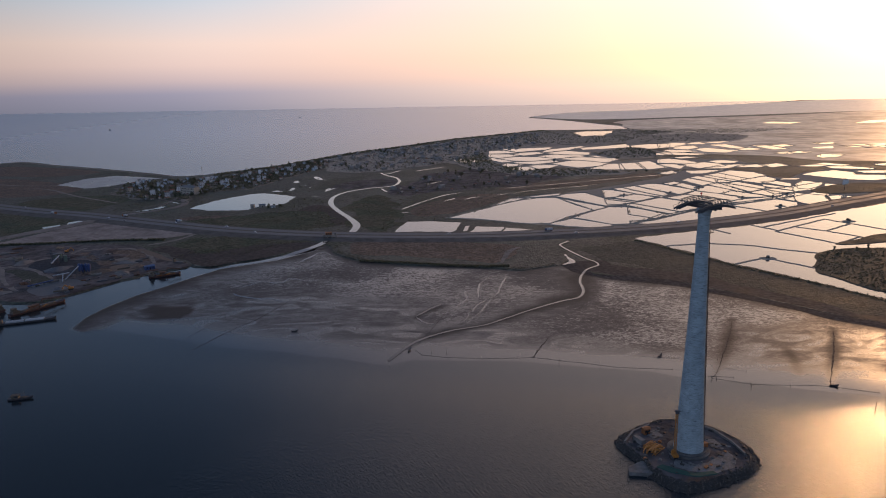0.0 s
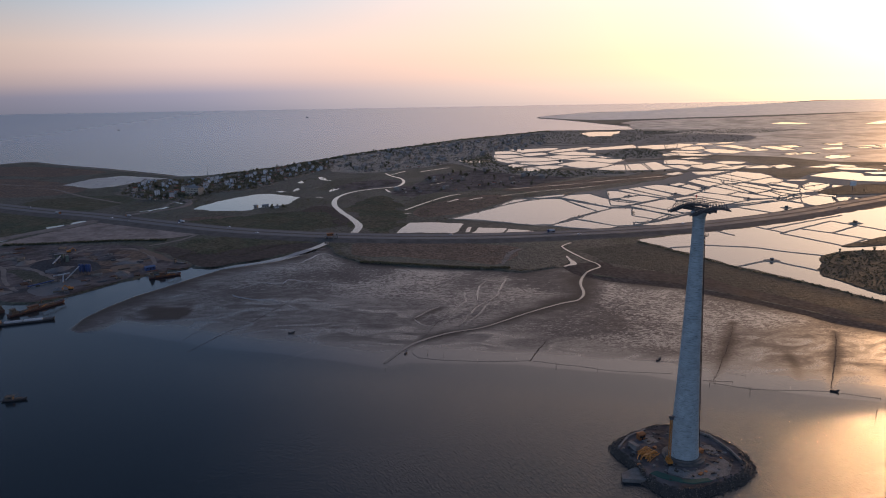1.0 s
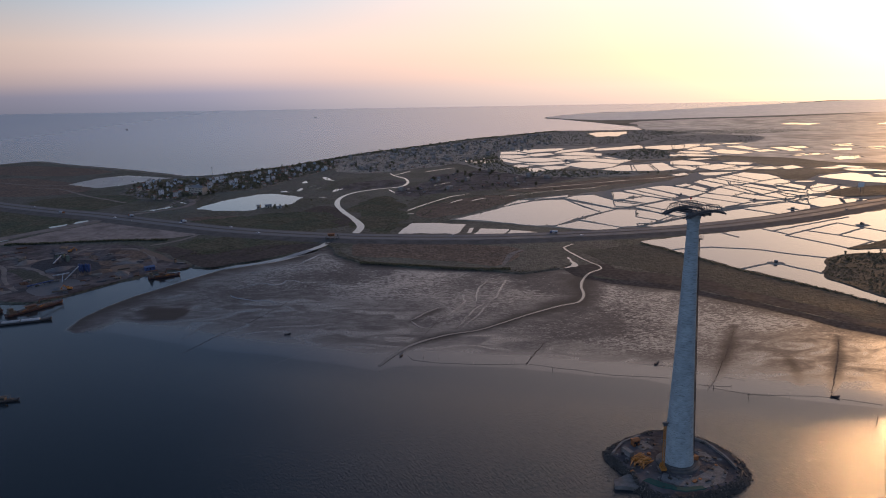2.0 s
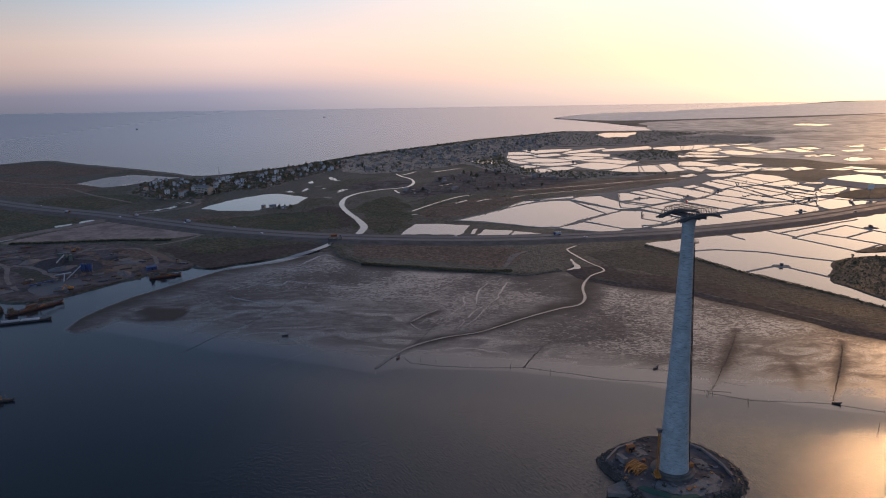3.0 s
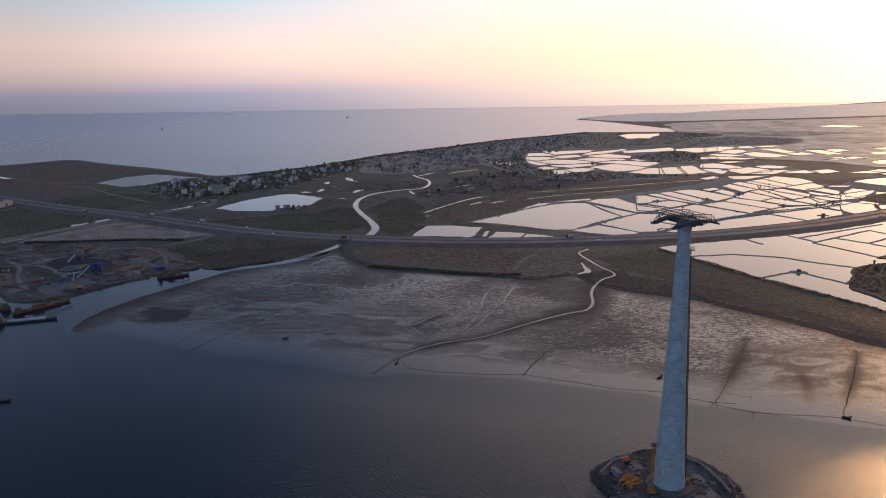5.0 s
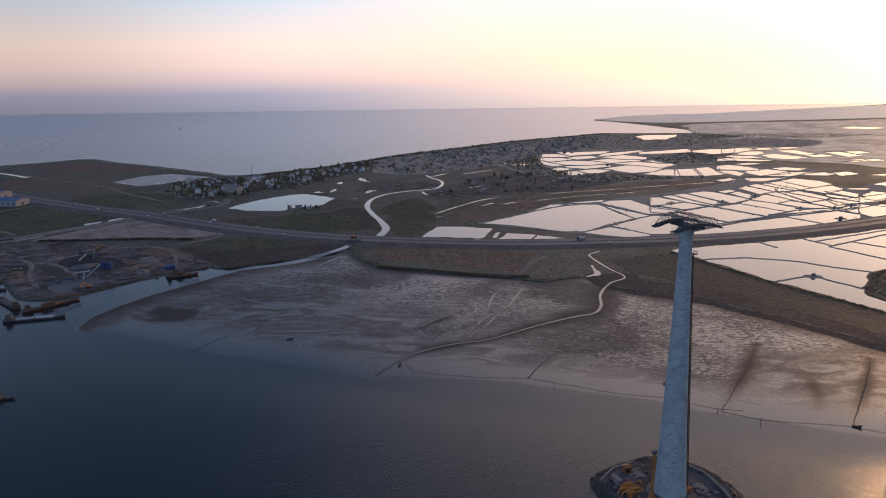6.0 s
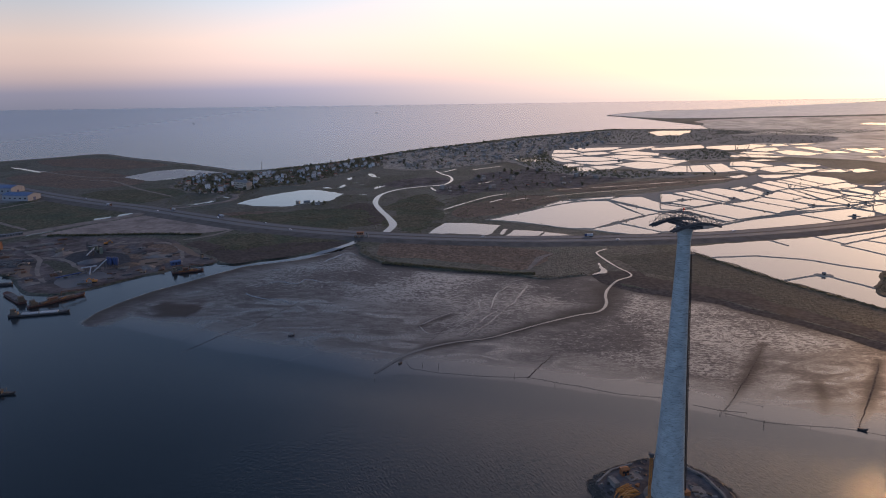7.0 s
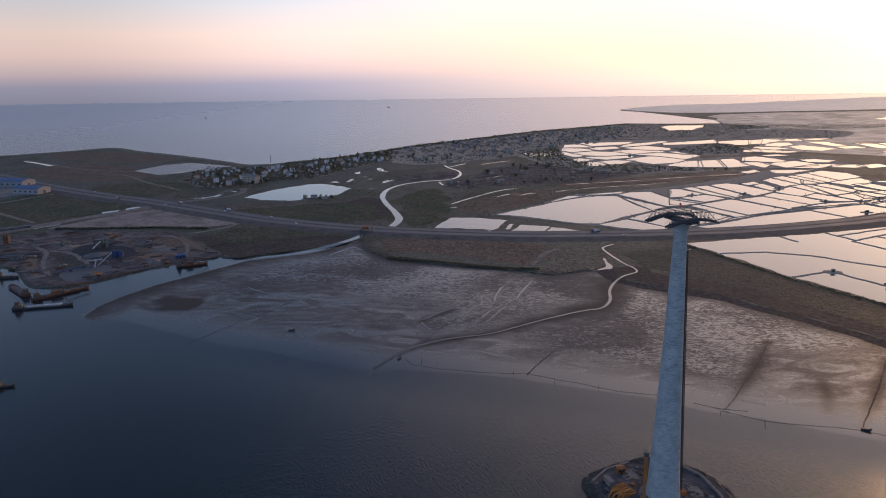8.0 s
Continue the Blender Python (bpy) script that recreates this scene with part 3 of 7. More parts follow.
LAGOON = [(518, 2341), (547, 2375), (577, 2398), (618, 2383), (666, 2405), (637, 2310), (608, 2267), (582, 2203), (556, 2215), (517, 2185), (519, 2249)]
SAND_FIELD = [(-460, 806), (-444, 847), (-420, 894), (-386, 931), (-307, 893), (-251, 856), (-283, 824), (-337, 814), (-397, 806)]
YARD_DARK = [(-367, 710), (-362, 735), (-337, 727), (-308, 713), (-291, 690), (-296, 672), (-322, 670), (-344, 684)]
YARD_BLUE = [(-324, 624), (-316, 648), (-293, 647), (-281, 632), (-288, 614), (-292, 604), (-306, 601)]
YARD_BROWN = [(-339, 753), (-323, 763), (-283, 769), (-264, 731), (-249, 715), (-265, 707), (-282, 702), (-299, 705)]
RIVER_BANK = [(-206, 697), (-182, 690), (-151, 708), (-116, 742), (-89, 773), (-103, 783), (-150, 779), (-185, 754), (-210, 743), (-246, 773), (-267, 777), (-263, 759), (-215, 715)]
YARD_GRASS = [(-379, 686), (-369, 694), (-327, 660), (-315, 643), (-329, 639), (-355, 662)]
BROWN_A = [(-52, 734), (-52, 778), (-9, 782), (40, 780), (75, 760), (118, 739), (97, 676), (41, 695), (-4, 712), (-38, 715)]
GREEN_A = [(-251, 806), (-200, 831), (-102, 791), (-135, 763), (-186, 727), (-212, 710)]
GREEN_B = [(-269, 913), (-197, 978), (-115, 960), (-91, 861), (-160, 847)]
GREEN_C = [(-63, 862), (-72, 942), (-91, 1018), (-78, 1068), (-58, 1105), (-34, 1090), (-15, 1021), (-14, 936), (-2, 889), (-24, 844), (-39, 831)]
PALE_A = [(-134, 1191), (-100, 1281), (-41, 1297), (-22, 1247), (-42, 1206), (-104, 1179)]
SPIT_DARK = [(-204, 546), (-197, 567), (-167, 566), (-158, 551), (-163, 533), (-188, 530)]


# ---- water and land ----
def build_sea():
    bm = bmesh.new()
    rings = [0, 150, 400, 900, 2000, 4500, 9000, 14000]
    rows = []
    for r in rings[1:]:
        rows.append([bm.verts.new((100 + r * math.cos(2 * math.pi * i / 48), 500 + r * math.sin(2 * math.pi * i / 48), 0)) for i in range(48)])
    bm.faces.new(rows[0])
    for a, b in zip(rows, rows[1:]):
        for i in range(48):
            bm.faces.new((a[i], b[i], b[(i + 1) % 48], a[(i + 1) % 48]))
    bmesh.ops.recalc_face_normals(bm, faces=bm.faces)
    if sum(f.normal.z for f in bm.faces) < 0:
        bmesh.ops.reverse_faces(bm, faces=bm.faces)
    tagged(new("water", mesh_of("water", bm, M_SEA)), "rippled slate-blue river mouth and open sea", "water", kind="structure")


build_sea()
EAST = [(420, 390), (700, 240), (1400, 150), (9000, 900), (9000, 9000), (4000, 6000), (2300, 4700)]
WEST = [(-2500, 1500), (-2500, 800), (-1200, 690)]
outline = SHORE_YARD + SHORE_RIVER + SHORE_MARSH + EAST + HEADLAND[::-1] + COAST_VILLAGE[::-1] + COAST_WEST[::-1] + WEST
sheet("ground", wobble(rounded(outline, 14), 4, .06), LAND_Z, M_LAND, "dark low marshy ground between river and sea", "ground", 6, 1.8)


MUD = {}


def mud_z(x, y):
    """Height of the mud, or of the water over it."""
    j, i = int((y - MUD["y0"]) / MUD["step"]), int((x - MUD["x0"]) / MUD["step"])
    rows, cols = MUD["z"].shape
    j, i = min(max(j, 0), rows - 2), min(max(i, 0), cols - 2)
    return max(0.0, float(MUD["z"][j:j + 2, i:i + 2].max()))


def draped(ob, lift):
    """Lay a strip on the mud."""
    for v in ob.data.vertices:
        v.co.z = mud_z(v.co.x, v.co.y) + lift
    return ob


def build_mudflat():
    step = 3.0
    base = [tuple(p) for p in FLAT_RIVER] + FLAT_FRONT[1:] + SHORE_MARSH[::-1]
    xs, ys = np.arange(-290, 360, step), np.arange(290, 800, step)
    gx, gy = np.meshgrid(xs, ys)
    odd = np.zeros(gx.shape, bool)
    for (ax, ay), (bx, by) in zip(base, base[1:] + base[:1]):
        if ay != by:
            odd ^= ((ay > gy) != (by > gy)) & (gx < (bx - ax) * (gy - ay) / (by - ay) + ax)
    d_front, d_river, d_marsh = (line_distance(gx, gy, ln) for ln in (FLAT_FRONT, FLAT_RIVER, SHORE_MARSH))
    rough = np.array([[noise.fractal((x * .02, y * .03, 0), 1.0, 2.0, 5) for x in xs] for y in ys])
    z = np.where(odd, np.minimum(np.minimum(.5, d_front * .005), .02 + d_river * .12), -np.minimum(d_front * .006, np.minimum(d_river * .1, d_marsh * .1)))
    z = np.where((~odd) & (d_marsh < 18), .4, z)
    z = z + rough * .05 * np.clip(np.minimum(d_front, d_river) / 40, .25, 1)
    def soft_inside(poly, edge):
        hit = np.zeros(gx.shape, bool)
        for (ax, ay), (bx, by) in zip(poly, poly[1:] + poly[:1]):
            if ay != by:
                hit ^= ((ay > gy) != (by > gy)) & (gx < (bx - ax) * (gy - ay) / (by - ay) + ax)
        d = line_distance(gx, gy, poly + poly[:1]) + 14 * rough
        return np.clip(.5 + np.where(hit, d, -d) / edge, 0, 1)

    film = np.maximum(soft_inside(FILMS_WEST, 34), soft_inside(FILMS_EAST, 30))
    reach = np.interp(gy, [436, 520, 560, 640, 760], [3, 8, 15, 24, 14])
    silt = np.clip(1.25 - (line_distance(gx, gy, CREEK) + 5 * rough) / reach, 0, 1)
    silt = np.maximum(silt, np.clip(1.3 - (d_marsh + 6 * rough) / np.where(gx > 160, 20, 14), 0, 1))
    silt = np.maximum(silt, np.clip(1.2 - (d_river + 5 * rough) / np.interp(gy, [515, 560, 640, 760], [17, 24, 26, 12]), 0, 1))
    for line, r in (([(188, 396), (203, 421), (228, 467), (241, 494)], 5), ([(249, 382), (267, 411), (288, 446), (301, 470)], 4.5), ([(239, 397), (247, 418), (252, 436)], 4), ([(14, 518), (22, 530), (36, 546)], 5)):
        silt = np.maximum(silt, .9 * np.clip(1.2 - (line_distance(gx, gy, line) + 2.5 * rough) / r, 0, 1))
    z = z + np.where(odd, .3 * np.clip(d_river / 5, 0, 1) * np.clip(1.3 - d_river / 24, 0, 1), 0)
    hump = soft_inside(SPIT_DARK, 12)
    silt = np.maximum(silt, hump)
    z = z + .3 * hump
    keep = odd | (d_front < 45) | (d_river < 12) | (d_marsh < 18)
    index, verts, faces, zones = np.full(gx.shape, -1), [], [], []
    for j in range(gx.shape[0]):
        for i in range(gx.shape[1]):
            if keep[j, i]:
                index[j, i] = len(verts)
                verts.append((gx[j, i], gy[j, i], z[j, i]))
                zones.append((film[j, i], silt[j, i]))
    for j in range(gx.shape[0] - 1):
        for i in range(gx.shape[1] - 1):
            q = (index[j, i], index[j, i + 1], index[j + 1, i + 1], index[j + 1, i])
            if min(q) >= 0:
                faces.append(tuple(int(v) for v in q))
    MUD.update(x0=xs[0], y0=ys[0], step=step, z=z)
    me = bpy.data.meshes.new("mudflat")
    me.from_pydata(verts, [], faces)
    me.shade_smooth()
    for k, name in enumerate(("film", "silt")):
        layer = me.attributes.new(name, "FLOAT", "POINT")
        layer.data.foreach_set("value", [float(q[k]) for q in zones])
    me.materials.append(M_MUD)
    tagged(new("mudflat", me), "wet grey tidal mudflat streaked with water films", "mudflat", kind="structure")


build_mudflat()
# ponds, canals and creeks
WATER_Z = LAND_Z + .06


def pond(line, label="shallow still fish pond reflecting the evening sky", name="pond", z=WATER_Z, mat=None, round_it=False, category="pond"):
    pts = rounded(line, 4) if round_it else straight(line, 5)
    return sheet(name, wobble(wobble(pts, 3.0, .05), 2.4, .22), z, mat or M_POND, label, category, .5, .05)


for k, field in enumerate((FIELD5,)):
    pond(field, "flooded fish pond field divided by earth bunds", z=WATER_Z + .015 * k)
for small in (POND_A, POND_B, POND_C, POND_D):
    pond(small)
pond(POND_WEST, "large pale pond with an irregular grassy shore")
pond(SALT_PAN, "pale shallow pan of bright wet sand and water", mat=M_PAN, name="salt_pan", category="salt pan")
pond(LAGOON, "narrow lagoon behind a causeway", z=LAND_Z + .2)
for k, holm in enumerate((HOLM_A, HOLM_B, HOLM_C)):
    sheet("holm", wobble(rounded(holm, 8), 3, .08), LAND_Z + .7, M_GRASS, "scrubby low holm between the ponds", "holm", 3, .8)
tapered_ribbon("canal", rounded(CANAL, 6, False), [9, 9.5, 8, 7, 7.5, 7.5, 5.5, 4.5, 4.5, 5, 4.5, 4, 3], WATER_Z + .03, M_CANAL, "bright winding tidal canal", "canal")
creek_line = rounded(CREEK, 5, False)
MUD["bank"] = [(160, 668), (168, 640), (186, 620)] + SHORE_MARSH[12:]


def shore_z(x, y):
    """Height of the mud or of the bank that slopes down to it."""
    if inside((x, y), [tuple(q) for q in SHORE_MARSH + EAST[:2] + [(700, 900), (-78, 900)]]):
        return LAND_Z + .1
    d = float(line_distance(np.array([x]), np.array([y]), MUD["bank"])[0])
    return max(mud_z(x, y), LAND_Z + .1 if d < 1 else LAND_Z + .1 - (d - 1) * .06)


def creek_strip(name, line, widths, lift, mat, label, category):
    ob = tapered_ribbon(name, line, widths, .5, mat, label, category)
    for v in ob.data.vertices:
        v.co.z = shore_z(v.co.x, v.co.y) + lift
    return ob


creek_strip("creek", creek_line, [2.2, 2.6, 2.2, 1.7, 1.5, 1.5, 1.6, 1.8, 2.1, 2.3, 2.3, 2.2, 2.1, 1.5, 2.0, 2.6, 2.0, 2.0], .16, M_CANAL, "bright winding creek across the mud", "creek")
ribbon("mud_bank", wobble(rounded([(160, 668), (168, 640), (186, 620)] + SHORE_MARSH[12:], 8, False), 3, .04), [(-34, LAND_Z + .02), (-30, LAND_Z + .08), (-2, LAND_Z + .08), (4, .95), (10, .6), (18, .15)], M_BANK, "smooth brown bank sloping down to the mudflat", "mud bank")
tapered_ribbon("channel", rounded([(-90, 768), (-104, 744), (-127, 720), (-158, 697), (-180, 686), (-197, 680)], 4, False), [8, 11, 14, 14, 11, 2], .03, M_CANAL, "calm bright tidal channel below the sluice", "channel")
channel = tapered_ribbon("channel", rounded([(-84, 799), (-86, 786), (-92, 768), (-104, 746), (-127, 722), (-158, 699), (-180, 687), (-197, 681)], 4, False), [8, 7.5, 8, 10, 13, 13, 10, 2], .07, M_CANAL, "calm bright tidal channel below the sluice", "channel")
for v in channel.data.vertices:
    v.co.z = .07 + (LAND_Z + .08) * min(1, max(0, (v.co.y - 726) / 26))
pond(CREEKPOOL, "small bright pool beside the creek", z=LAND_Z + .12, round_it=True)
for k, ditch in enumerate((DITCH_1, DITCH_2, DITCH_3)):
    tapered_ribbon("ditch", rounded(ditch, 6, False), [3, 4, 3, 3.6, 2.2] if k == 0 else [2.2, 3, .5, 2.8, 2, .3, 2.6, 3, .6, 2.4, 2.8, .4, 2.2], WATER_Z, M_CANAL, "narrow bright drainage ditch", "ditch")

V1 = [(-481, 1182), (-510, 1311), (-454, 1337), (-375, 1363), (-323, 1416), (-258, 1535), (-202, 1636), (-176, 1484), (-222, 1373), (-244, 1285), (-265, 1214), (-323, 1180), (-345, 1148), (-341, 1101), (-400, 1111)]
V2 = [(-202, 1636), (-141, 1764), (-26, 1911), (125, 2101), (298, 2260), (403, 2347), (341, 1951), (185, 1773), (127, 1600), (55, 1515), (-1, 1466), (-95, 1401), (-171, 1455)]
V3 = [(-33, 1207), (4, 1221), (27, 1336), (100, 1403), (164, 1404), (258, 1325), (283, 1296), (206, 1200), (150, 1168), (62, 1148), (11, 1107), (-19, 1106)]
COPSES = ([(420, 1677), (536, 1800), (585, 1729), (547, 1575), (442, 1559)], [(558, 1878), (715, 2185), (900, 2211), (983, 2118), (869, 1936), (713, 1934)], [(83, 1588), (173, 1752), (175, 1505), (230, 1396), (349, 1377), (420, 1322), (276, 1286), (160, 1362), (113, 1464)])
BELT_FAR = [(298, 2260), (432, 2450), (590, 2430), (760, 2440), (830, 2300), (720, 2190), (560, 1930), (462, 1935), (341, 1951)]
# fields of other ground
for name, line, mat, label in (
        ("field", SAND_FIELD, M_SAND, "levelled pale sand fill beside the road"),
        ("field", BROWN_A, M_BROWN, "dry brown reed bed above the mudflat"),
        ("field", GREEN_A, M_MEADOW, "dark green scrub beside the river"),
        ("field", GREEN_B, M_MEADOW, "dark green meadow below the pond"),
        ("field", GREEN_C, M_MEADOW, "dark green thicket ground beside the canal"),
        ("field", PALE_A, M_EARTH, "bare pale earth inside the canal bend"),
        ("field", YARD_DARK, M_SLAG, "dark stockpile yard of the batching plant"),
        ("field", YARD_BLUE, M_ROAD, "dark paved loading yard at the quay"),
        ("field", YARD_BROWN, M_BROWN, "dark brown churned earth in the yard"),
        ("field", [(-296, 725), (-290, 734), (-276, 730), (-282, 718)], M_GRAVEL, "pale gravel patch in the yard"),
        ("field", [(-282, 694), (-263, 703), (-250, 689), (-258, 674), (-271, 677)], M_CARGO, "reddish sand patch in the yard"),
        ("field", [(-391, 667), (-384, 671), (-349, 625), (-342, 610), (-362, 631)], M_CARGO, "reddish tipped earth along the basin"),
        ("field", YARD_GRASS, M_GRASS, "patch of grass inside the yard")):
    rag = 26 if mat is M_MEADOW else 6
    sheet(name, wobble(wobble(rounded(line, 6), rag, .025), rag * .5, .09), LAND_Z + (.06 if mat in (M_GRAVEL, M_CARGO) else .05), mat, label, "field", 1, .05)
sheet("river_bank", wobble(wobble(rounded(RIVER_BANK, 6), 7, .03), 3, .1), LAND_Z + .07, M_BANK, "bare brown mud bank above the channel", "bank", 1, .05)
yard = SHORE_YARD[2:] + [(-262, 748), (-300, 790), (-380, 798), (-450, 790), (-480, 700)]
sheet("yard_ground", wobble(rounded(yard, 8), 3, .07), LAND_Z + .02, M_EARTH, "bare brown earth of a riverside works yard", "yard", 1, .05)

SCRUB_E = [(187, 721), (250, 755), (268, 718), (306, 643), (341, 588), (368, 541), (388, 501), (339, 498), (321, 528), (295, 559), (274, 597), (247, 628), (219, 653), (195, 670)]
sheet("field", wobble(wobble(rounded(SCRUB_E, 5), 9, .03), 4, .14), LAND_Z + .1, M_GRASS, "dark scrub ground between mudflat and ponds", "field", 1, .05)
DARK_Z = LAND_Z + .06
M_YARDS = material("sandy_village_ground", [(.055, .05, .04), (.105, .092, .076), (.165, .14, .118), (.07, .067, .048)], .04, 9, (.75, .95), .3, .5, second=(.3, .6, 1.4), spec=.15)
# paler copy of the village ground, haze over the far village painted in
M_YARDS_HAZED = material("hazed_village_ground", [(.12, .105, .085), (.20, .175, .145), (.28, .245, .205), (.13, .12, .09)], .04, 9, (.75, .95), .3, .5, second=(.3, .6, 1.4), spec=.15)
for name, line, label in (("field", V1, "sandy garden ground among the village houses"), ("field", V2, "garden ground of the far village, paled for haze"), ("field", V3, "sandy garden ground of the pond hamlet")) + tuple(("field", c, "brown ground of a copse between the ponds, paled for haze") for c in COPSES) + (("field", BELT_FAR, "brown wooded ground behind the coast, paled for haze"),):
    DARK_Z += .006
    sheet(name, wobble(wobble(rounded(line, 8), 16, .02), 6, .09), DARK_Z, M_YARDS if line is V1 else M_YARDS_HAZED if line is V2 else M_EARTH if line is V3 else M_BUND, label, "field", 1, .05)
# roads
road_line = rounded(ROAD_WEST + ROAD_MAIN, 12, False)
ribbon("road_embankment", road_line, [(-23, LAND_Z - .2), (-17, 2.6), (16, 2.6), (32, LAND_Z - .2)], M_SHOULDER, "gravelled embankment of the coast road", "embankment")
for off in (-8, 8):
    ribbon("road", road_line, [(off - 5.5, 2.58), (off - 5.5, 2.7), (off + 5.5, 2.7), (off + 5.5, 2.58)], M_ROAD, "grey asphalt carriageway of the coast road", "road")
ribbon("road_side", rounded(ROAD_SIDE, 10, False), [(-9, LAND_Z), (-7, 2.0), (7, 2.0), (9, LAND_Z)], M_GRAVEL, "gravel side road past the sand fill", "road")
ribbon("road_village", rounded(ROAD_VILLAGE, 8, False), [(-5, LAND_Z), (-4, 1.7), (4, 1.7), (5, LAND_Z)], M_GRAVEL, "narrow pale village road", "road")


tapered_ribbon("dirt_track", wobble(rounded([(-675, 1269), (-623, 1255), (-534, 1168), (-436, 1087)], 8, False), 2, .06), [5, 6, 5], LAND_Z + .08, M_GRAVEL, "pale dirt track between fields", "track")
tapered_ribbon("dirt_track", wobble(rounded([(-647, 955), (-637, 988), (-625, 1027), (-611, 1054)], 8, False), 2, .06), [5, 6, 5], LAND_Z + .08, M_GRAVEL, "pale dirt track between fields", "track")
tapered_ribbon("dirt_track", wobble(rounded([(-641, 925), (-564, 877), (-501, 837)], 8, False), 2, .06), [5, 6, 5], LAND_Z + .08, M_GRAVEL, "pale dirt track between fields", "track")
tapered_ribbon("dirt_track", wobble(rounded([(-283, 788), (-257, 814), (-245, 853)], 8, False), 2, .06), [5, 6, 5], LAND_Z + .08, M_GRAVEL, "pale dirt track between fields", "track")
tapered_ribbon("dirt_track", wobble(rounded([(-970, 1479), (-846, 1392), (-715, 1316), (-627, 1301)], 8, False), 2, .06), [5, 6, 5], LAND_Z + .08, M_GRAVEL, "pale dirt track between fields", "track")
tapered_ribbon("dirt_track", wobble(rounded([(-397, 1006), (-364, 1027), (-359, 1124)], 8, False), 2, .06), [5, 6, 5], LAND_Z + .08, M_GRAVEL, "pale dirt track between fields", "track")


# ---- bunds ----
def bund(line, width=2.4, height=.45):
    pts = wobble(straight(line, 6, False), 1.4, .12)
    ribbon("pond_bund", pts, [(-width / 2 - .6, WATER_Z - .1), (-width / 2, WATER_Z + height * .8), (0, WATER_Z + height), (width / 2, WATER_Z + height * .8), (width / 2 + .6, WATER_Z - .1)], M_BUND, "low earth bund between fish ponds", "bund", kind="")


bund([(272, 724), (315, 733), (357, 718), (385, 693), (407, 679)])
bund([(311, 646), (348, 666), (361, 645), (373, 625)])
bund([(415, 781), (445, 803), (506, 844), (524, 808), (546, 761)])
bund([(415, 781), (433, 749), (448, 717), (490, 745)])
bund([(471, 778), (521, 815)])
bund([(448, 805), (471, 778), (491, 743)])
bund([(404, 820), (421, 785)])
bund([(352, 801), (361, 777)])
bund([(411, 806), (539, 879)])



# ---- fish ponds behind the road ----
ponds_dug = []


def fish_pond(line):
    """A shallow pond with its own low earth rim."""
    k = len(ponds_dug)
    ponds_dug.append(line)
    mid = sum((Vector(p) for p in line), Vector((0, 0))) / len(line)
    grow = (.0028 if mid.y < 1280 else .0038) * mid.y
    wide = []
    for a, b, c in zip(line[-1:] + line[:-1], line, line[1:] + line[:1]):
        out = [Vector((q.y, -q.x)).normalized() for q in (Vector(b) - Vector(a), Vector(c) - Vector(b))]
        out = [n if n.dot((Vector(a) + Vector(c) + 2 * Vector(b)) / 4 - mid) > 0 else -n for n in out]
        wide.append(Vector(b) + (out[0] + out[1]) * grow / max(.7, 1 + out[0].dot(out[1])))
    edge = wobble(wobble(straight(wide, 4), 1.2, .1), .9, .35)
    sheet("pond", edge, WATER_Z + .008 * (k % 19), M_POND, "shallow still fish pond reflecting the evening sky", "pond", .4, .05)
    rim = edge + edge[:1]
    top = WATER_Z + .55 + .02 * (k % 7)
    ribbon("pond_bund", rim, [(-.9, LAND_Z), (-.5, top - .1), (0, top), (.5, top - .15), (.9, LAND_Z)], M_BUND, "low earth bund round a fish pond", "bund", kind="")


for k, field in enumerate((FIELD1, FIELD2, FIELD3)):
    sheet("field", wobble(wobble(straight(field, 8), 8, .02), 3, .1), LAND_Z + .025 + .004 * k, M_BUND, "bare brown earth between the fish ponds", "field", 1, .03)
fish_pond([(232, 1824), (358, 1851), (333, 1791), (256, 1747)])
fish_pond([(342, 1789), (436, 1862), (440, 1844), (376, 1766), (310, 1716)])
fish_pond([(430, 1813), (570, 1902), (543, 1809), (482, 1785), (426, 1771)])
fish_pond([(196, 1780), (223, 1789), (246, 1720), (190, 1717)])
fish_pond([(257, 1718), (299, 1733), (309, 1697), (260, 1661), (245, 1682)])
fish_pond([(320, 1704), (377, 1746), (416, 1698), (403, 1650), (355, 1660)])
fish_pond([(187, 1699), (226, 1691), (244, 1656), (197, 1617), (181, 1646)])
fish_pond([(290, 1637), (333, 1664), (386, 1636), (388, 1614), (323, 1584)])
fish_pond([(199, 1600), (242, 1630), (285, 1617), (316, 1573), (260, 1544), (224, 1555)])
fish_pond([(317, 1557), (365, 1601), (446, 1560), (443, 1541), (406, 1490), (354, 1550)])
fish_pond([(178, 1630), (193, 1585), (217, 1537), (196, 1530), (174, 1585)])
fish_pond([(203, 1499), (230, 1476), (195, 1441), (191, 1476)])
fish_pond([(220, 1529), (262, 1529), (307, 1547), (310, 1520), (254, 1479), (225, 1502)])
fish_pond([(295, 1482), (346, 1532), (362, 1529), (402, 1473), (370, 1426), (332, 1410), (306, 1455)])
fish_pond([(239, 1447), (268, 1466), (298, 1456), (270, 1411), (250, 1405)])
fish_pond([(192, 1402), (208, 1432), (236, 1437), (244, 1393), (223, 1378)])
fish_pond([(353, 1387), (410, 1457), (423, 1455), (406, 1365), (376, 1370)])
fish_pond([(99, 1595), (131, 1610), (166, 1566), (117, 1526), (102, 1559)])
fish_pond([(139, 1629), (164, 1672), (160, 1616)])
fish_pond([(405, 1623), (433, 1626), (451, 1571), (423, 1573)])
fish_pond([(430, 1460), (465, 1475), (447, 1364), (408, 1364)])
fish_pond([(468, 1475), (497, 1492), (494, 1381), (450, 1357)])
